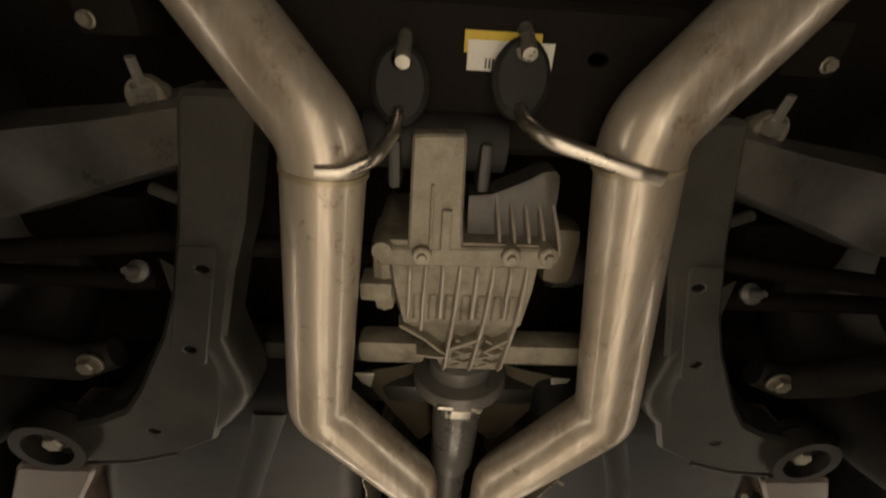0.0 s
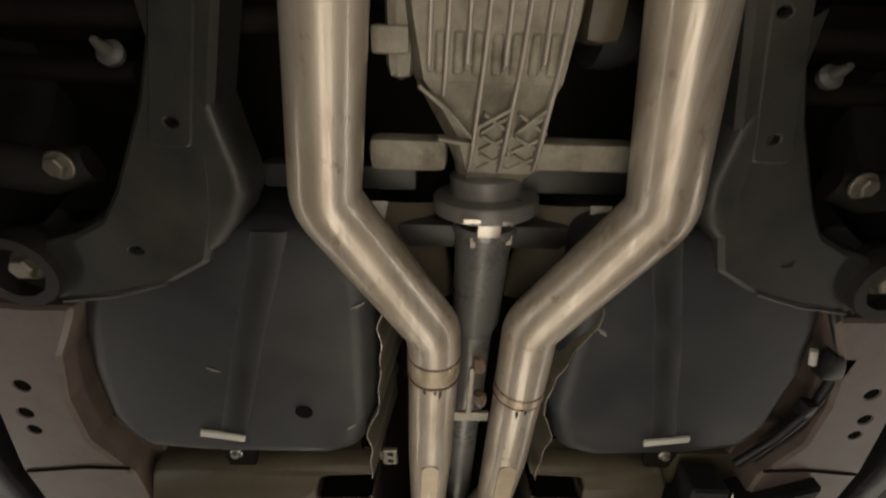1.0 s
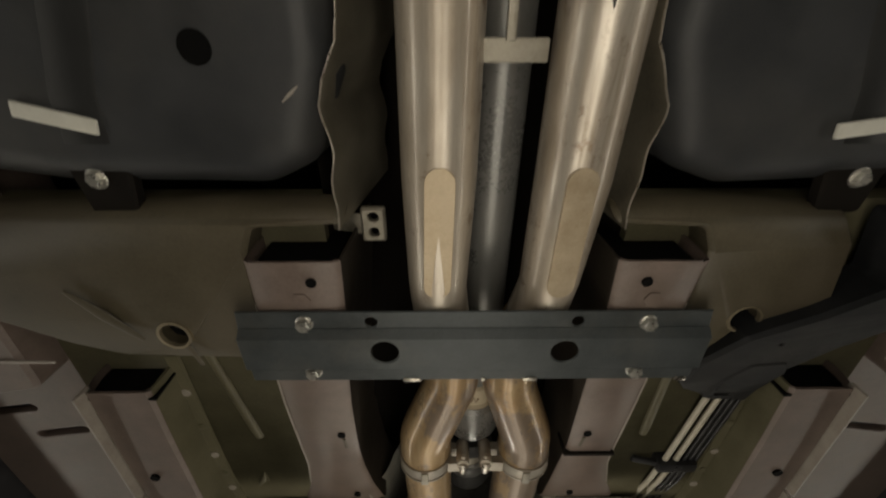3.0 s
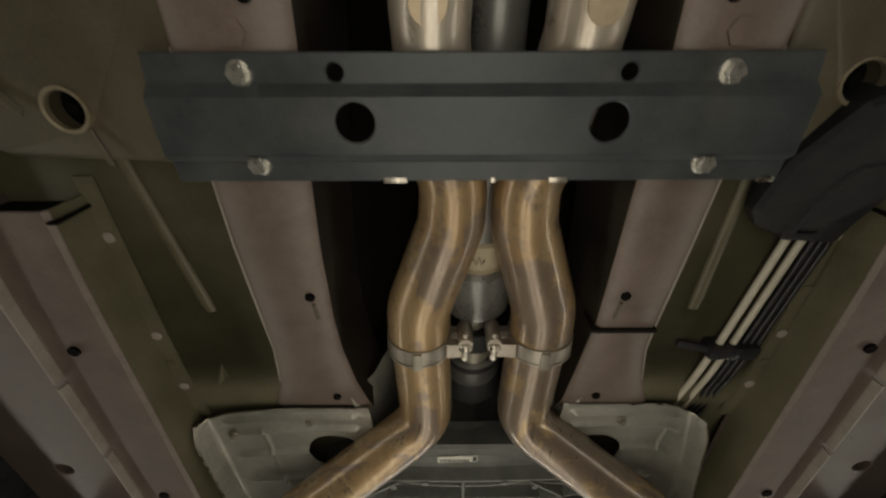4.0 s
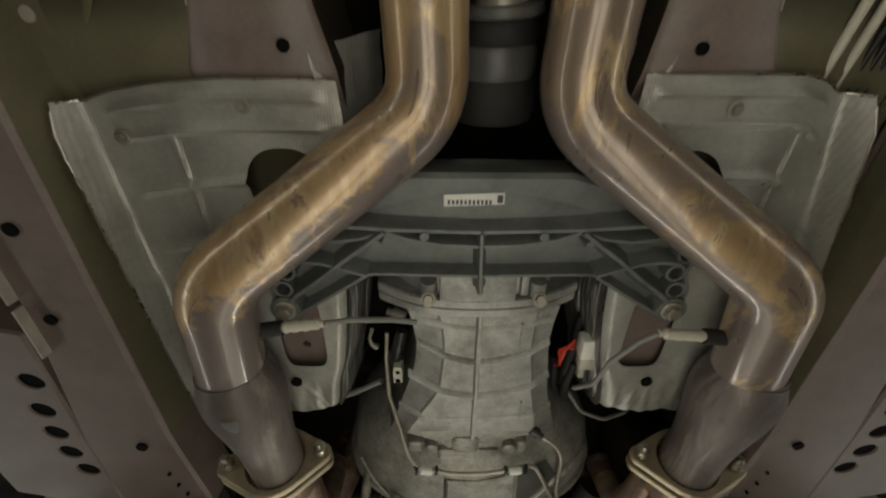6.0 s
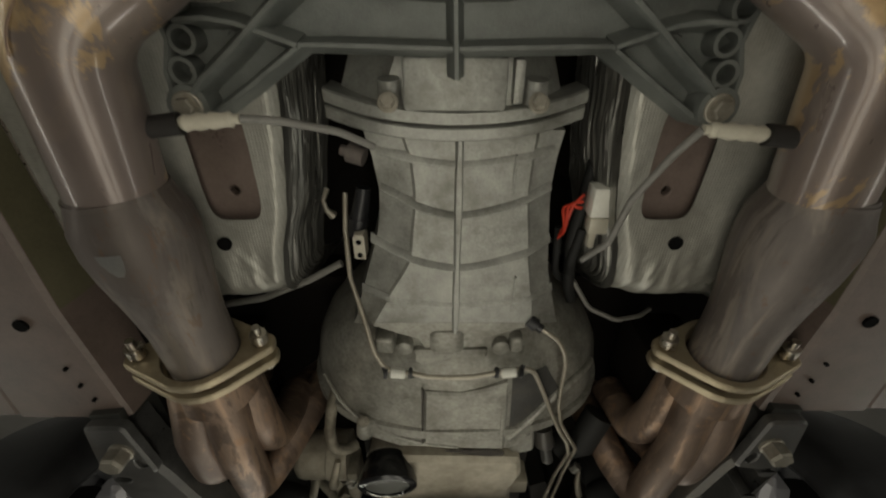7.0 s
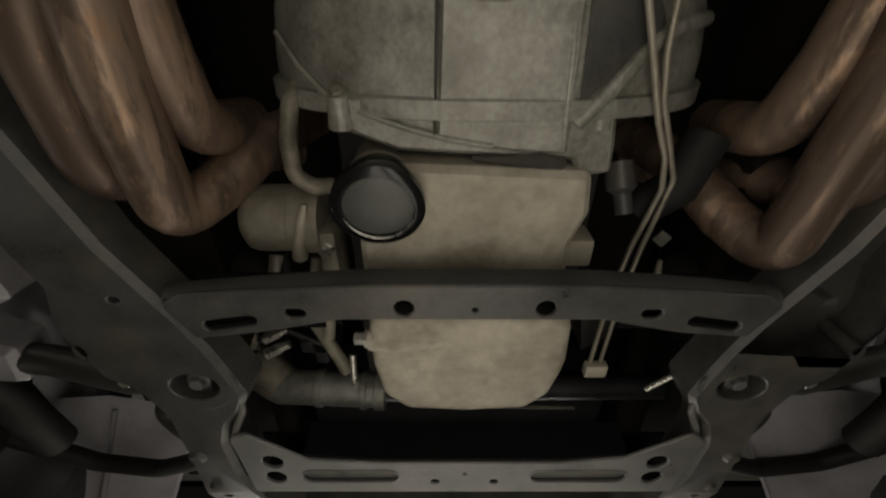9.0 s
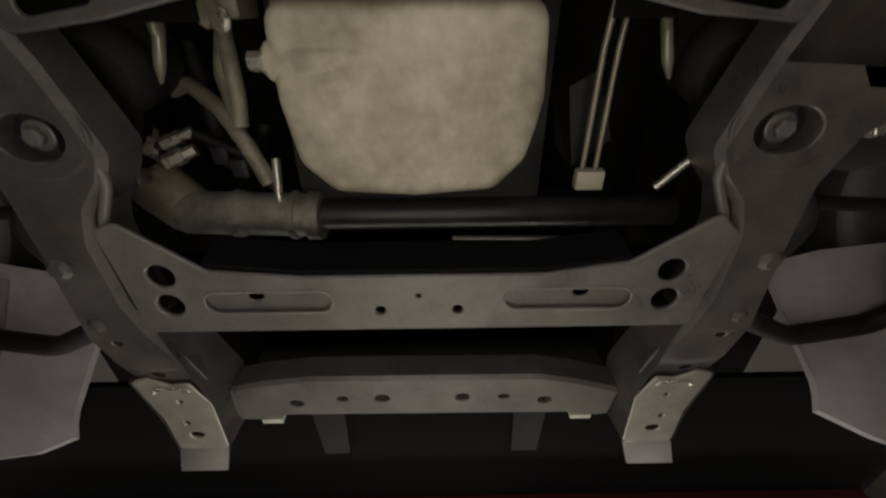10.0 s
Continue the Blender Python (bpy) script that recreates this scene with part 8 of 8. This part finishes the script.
for x in np.linspace(-0.37, 0.37, 21):
    y = 3.790 + 0.12 * max(0, abs(x) - 0.13) ** 1.2
    rows.append([(x, y + 0.004, 1.603), (x, y - 0.002, 1.610), (x, y - 0.006, 1.622), (x, y - 0.002, 1.622), (x, y + 0.006, 1.606)])
loft(bm, rows)
part("rear_web", bm, BLACKSTEEL, cradle)
bm = bmesh.new()
loft(bm, [[(x, 3.840 + 0.14 * max(0, abs(x) - 0.16), 1.603), (x, 3.844 + 0.14 * max(0, abs(x) - 0.16), 1.603), (x, 3.845 + 0.14 * max(0, abs(x) - 0.16), 1.63), (x, 3.841 + 0.14 * max(0, abs(x) - 0.16), 1.63)] for x in np.linspace(-0.33, 0.33, 17)])
part("front_web", bm, BLACKSTEEL, cradle)
# Black plates behind the holes put the box's inner shade into colour.
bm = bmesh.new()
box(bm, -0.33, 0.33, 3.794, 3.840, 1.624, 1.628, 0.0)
part("box_shade_plate", bm, HOLEBLACK, cradle, "black plate added as the shade inside the box section")
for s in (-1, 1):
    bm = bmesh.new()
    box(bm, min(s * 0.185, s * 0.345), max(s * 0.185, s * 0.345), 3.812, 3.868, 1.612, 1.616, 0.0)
    part("box_shade_plate", bm, HOLEBLACK, cradle)
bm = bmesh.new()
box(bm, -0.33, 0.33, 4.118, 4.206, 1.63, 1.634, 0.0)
part("box_shade_plate", bm, HOLEBLACK, cradle)
# Black blocks painted as the dark of slots in the web.
for (x, w) in ((-0.02, 0.006), (0.03, 0.02)):
    bm = bmesh.new()
    box(bm, x, x + w, 3.786, 3.794, 1.612, 1.618, 0.001)
    part("dark_slot_mark", bm, SOOTSHADE, cradle)
bm = bmesh.new()
out = [(-0.352, 4.062), (-0.325, 4.055), (-0.245, 4.118), (-0.14, 4.128), (0.15, 4.128), (0.25, 4.112), (0.335, 4.052), (0.362, 4.076), (0.345, 4.212), (-0.345, 4.212)]
holes = [circle(s * 0.300, 4.125, 0.0165) for s in (-1, 1)] + [circle(s * 0.303, 4.168, 0.0165) for s in (-1, 1)] + [circle(s * 0.048, 4.180, 0.0065) for s in (-1, 1)] + [circle(0.0, 4.158, 0.003)] + [slot(s * 0.183, 4.165, 0.155, 0.032, 0) for s in (-1, 1)]
plate(bm, rounded(out, 0.012), 1.586, 1.591, holes, 0.002)
xfront = part("front_crossmember", bm, LIGHTSTEEL, cradle)
for s in (-1, 1):
    bm = bmesh.new()
    plate(bm, slot(s * 0.183, 4.165, 0.160, 0.037, 0), 1.5925, 1.596, [circle(s * 0.200, 4.160, 0.010, ry=0.007)], 0.001)
    part("pressed_slot", bm, LIGHTSTEEL, xfront)
    # Raised ring added for the bright highlight round the slot.
    loop = slot(s * 0.183, 4.165, 0.156, 0.033, 0, 8)
    bm = bmesh.new()
    tube(bm, [(x, y, 1.5868) for x, y in loop + loop[:1]], 0.0022, 8)
    part("slot_rim", bm, LIGHTSTEEL, xfront, "ring added as the highlight round the pressed slot")
# Web in near-black: the weak light on this slope is painted in.
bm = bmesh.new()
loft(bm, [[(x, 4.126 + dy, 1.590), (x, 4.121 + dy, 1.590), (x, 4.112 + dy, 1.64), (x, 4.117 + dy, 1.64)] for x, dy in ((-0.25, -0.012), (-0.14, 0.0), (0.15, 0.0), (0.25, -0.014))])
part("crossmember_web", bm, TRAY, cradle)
bm = bmesh.new()
box(bm, -0.34, 0.34, 4.206, 4.212, 1.588, 1.66, 0.002)
part("crossmember_web", bm, BLACKSTEEL, cradle)
bm = bmesh.new()
out = [(-0.335, 4.392), (-0.268, 4.377), (-0.188, 4.367), (0.187, 4.369), (0.25, 4.382), (0.325, 4.405), (0.318, 4.470), (0.272, 4.474), (0.238, 4.464), (-0.238, 4.460), (-0.275, 4.472), (-0.325, 4.470)]
plate(bm, rounded(out, 0.012), 1.642, 1.69, [circle(s * 0.067 - 0.006, 4.417, 0.0125, ry=0.009) for s in (-1, 1)] + [circle(s * 0.135 - 0.005, 4.417, 0.010, ry=0.006) for s in (-1, 1)] + [circle(s * 0.209 - 0.009, 4.427, 0.0125, ry=0.008) for s in (-1, 1)], 0.006)
part("front_tube", bm, LIGHTSTEEL, cradle, "grey front cross tube with a row of holes")
for s in (-1, 1):
    bm = bmesh.new()
    box(bm, s * 0.27 - 0.018, s * 0.27 + 0.018, 4.472, 4.482, 1.645, 1.665, 0.001)
    part("bright_tab", bm, WHITE, cradle, "small bright tab")


# ---- front suspension ----
def front_arm(s):
    t = thing("front_control_arm", (s * 0.58, 4.0, 1.63), "dark pressed front suspension arm", "control arm", "front control arms")
    bm = bmesh.new()
    tube(bm, [(s * 0.42, 3.985, 1.630), (s * 0.50, 3.995, 1.640), (s * 0.62, 3.975, 1.655), (s * 0.82, 3.95, 1.66)], [0.026, 0.030, 0.028, 0.03], 14, squash=0.7)
    part("rear_arm", bm, BLACKSTEEL, t)
    bolt(t, (s * 0.475, 3.965, 1.612), 0.009, ZINC)
    bm = bmesh.new()
    tube(bm, [(s * 0.43, 4.02, 1.640), (s * 0.50, 4.10, 1.655), (s * 0.47, 4.135, 1.645), (s * 0.43, 4.13, 1.63)], 0.018, 12, 0.03, squash=0.6)
    part("mount_lug", bm, BLACKSTEEL, t)
    bm = bmesh.new()
    tube(bm, [(s * 0.42, 4.20, 1.66), (s * 0.53, 4.30, 1.69), (s * 0.62, 4.345, 1.70), (s * 0.74, 4.32, 1.70), (s * 0.85, 4.22, 1.69)], 0.017, 14, 0.06)
    part("tension_arm", bm, DARKSTEEL, t)
    bm = bmesh.new()
    tube(bm, [(s * 0.40, 4.10, 1.73), (s * 0.55, 4.11, 1.74), (s * 0.72, 4.12, 1.74)], 0.011, 12)
    part("tie_rod", bm, DARKSTEEL, t)
    bm = bmesh.new()
    tube(bm, [(s * 0.80, 3.955, 1.66), (s * 0.76, 4.02, 1.66), (s * 0.737, 4.07, 1.66), (s * 0.735, 4.12, 1.66), (s * 0.737, 4.20, 1.67)], 0.03, 14)
    part("steering_knuckle", bm, DARKSTEEL, t)
    bm = bmesh.new()
    plate(bm, rounded(mir([(0.598, 3.735), (0.618, 3.728), (0.640, 3.772), (0.690, 3.800), (0.705, 3.872), (0.640, 3.868), (0.606, 3.850), (0.612, 3.795)], s), 0.012), lambda x, y: 1.640 + 0.25 * max(0, abs(x) - 0.63), 1.70, (), 0.010)
    part("alloy_link", bm, DUSTYALLOY, t, "pale dusty alloy link")
    bm = bmesh.new()
    plate(bm, rounded(mir([(0.640, 3.935), (0.672, 3.925), (0.700, 3.90), (0.735, 3.915), (0.742, 4.00), (0.655, 4.005)], s), 0.012), 1.632, 1.69, (), 0.010)
    part("alloy_foot", bm, DUSTYALLOY, t, "pale dusty alloy foot of the arm")


for side in (-1, 1):
    front_arm(side)
    wheel(side * 0.915, 4.12, 1.679, side, "front wheels")


def arch_liner(s):
    """Curved pale panel behind the suspension arms, with a rolled lower edge."""
    t = thing("wheel_arch_liner", (s * 0.70, 4.42, 1.60), "pale dusty grey moulded wheel arch liner", "arch liner", "wheel arch liners")
    if s > 0:
        top, low = [(0.615, 4.262, 1.80), (0.70, 4.235, 1.80), (0.82, 4.22, 1.80), (0.98, 4.24, 1.80)], [(0.640, 4.405, 1.612), (0.70, 4.415, 1.570), (0.82, 4.43, 1.520), (0.98, 4.43, 1.50)]
    else:
        top, low = [(0.575, 4.300, 1.80), (0.63, 4.270, 1.80), (0.75, 4.24, 1.80), (0.98, 4.26, 1.80)], [(0.645, 4.505, 1.652), (0.70, 4.515, 1.630), (0.80, 4.51, 1.612), (0.98, 4.46, 1.60)]
    bm = bmesh.new()
    rows = []
    for i in range(13):
        u = i / 12 * 3
        k = min(2, int(u))
        a, b = Vector(top[k]).lerp(Vector(top[k + 1]), u - k), Vector(low[k]).lerp(Vector(low[k + 1]), u - k)
        row = []
        for j in range(13):
            v = j / 12
            p = a.lerp(b, v) + Vector((0.012 * math.sin(math.pi * v), 0.016 * math.sin(math.pi * v) + 0.02 * max(0, v - 0.88) / 0.12, 0))
            row.append((s * p.x, p.y, p.z))
        rows.append(row + [(x, y + 0.012, z + 0.006) for x, y, z in row[::-1]])
    loft(bm, rows)
    part("liner_panel", bm, LINERFELT, t)
    # fold line that divides the panel
    bm = bmesh.new()
    tube(bm, [(s * (0.735 if s < 0 else 0.83), 4.262, 1.78), (s * (0.75 if s < 0 else 0.84), 4.36, 1.72), (s * (0.77 if s < 0 else 0.85), 4.49, 1.63)], 0.006, 8)
    part("moulded_fold", bm, DUSTYALLOY, t)


for side in (-1, 1):
    arch_liner(side)

# ---- nose ----
nose = thing("front_bumper", (0, 4.8, 1.7), "red front bumper edge above a black undertray", "bumper")
bm = bmesh.new()
rows = []
for i in range(25):
    a = -1 + 2 * i / 24
    x, y = 1.1 * a, 4.955
    rows.append([(x, y - 0.035, 1.70), (x, y, 1.685), (x, y + 0.04, 1.72), (x, y + 0.06, 1.90), (x, y + 0.0, 1.90)])
loft(bm, rows)
part("bumper_skin", bm, REDPAINT, nose)
bm = bmesh.new()
box(bm, -1.12, 1.12, 4.50, 4.945, 1.745, 1.76, 0.004)
part("undertray", bm, TRAY, nose, "black plastic undertray")
for s in (-1, 1):
    bm = bmesh.new()
    loft(bm, [[(s * 0.21 - 0.035, 4.56, z), (s * 0.21 + 0.035, 4.56, z), (s * 0.21 + 0.028, 4.72, z), (s * 0.21 - 0.028, 4.72, z)] for z in (1.735, 1.748)])
    part("duct", bm, COVERSTEEL, nose, "grey duct pad")
radiator = thing("radiator", (0, 4.29, 1.74), "black radiator shroud between the crossmembers", "radiator")
bm = bmesh.new()
box(bm, -0.32, 0.32, 4.215, 4.40, 1.80, 1.98, 0.01)
part("shroud", bm, TRAY, radiator)
bm = bmesh.new()
box(bm, -0.30, 0.30, 4.13, 4.215, 1.84, 1.87, 0.01)
part("fan_lip", bm, TRAY, radiator)
bm = bmesh.new()
tube(bm, [(0.045, 4.142, 1.70), (0.205, 4.145, 1.70)], 0.003, 8)
part("lower_strip", bm, DULLBOLT, radiator, "thin dull metal strip")
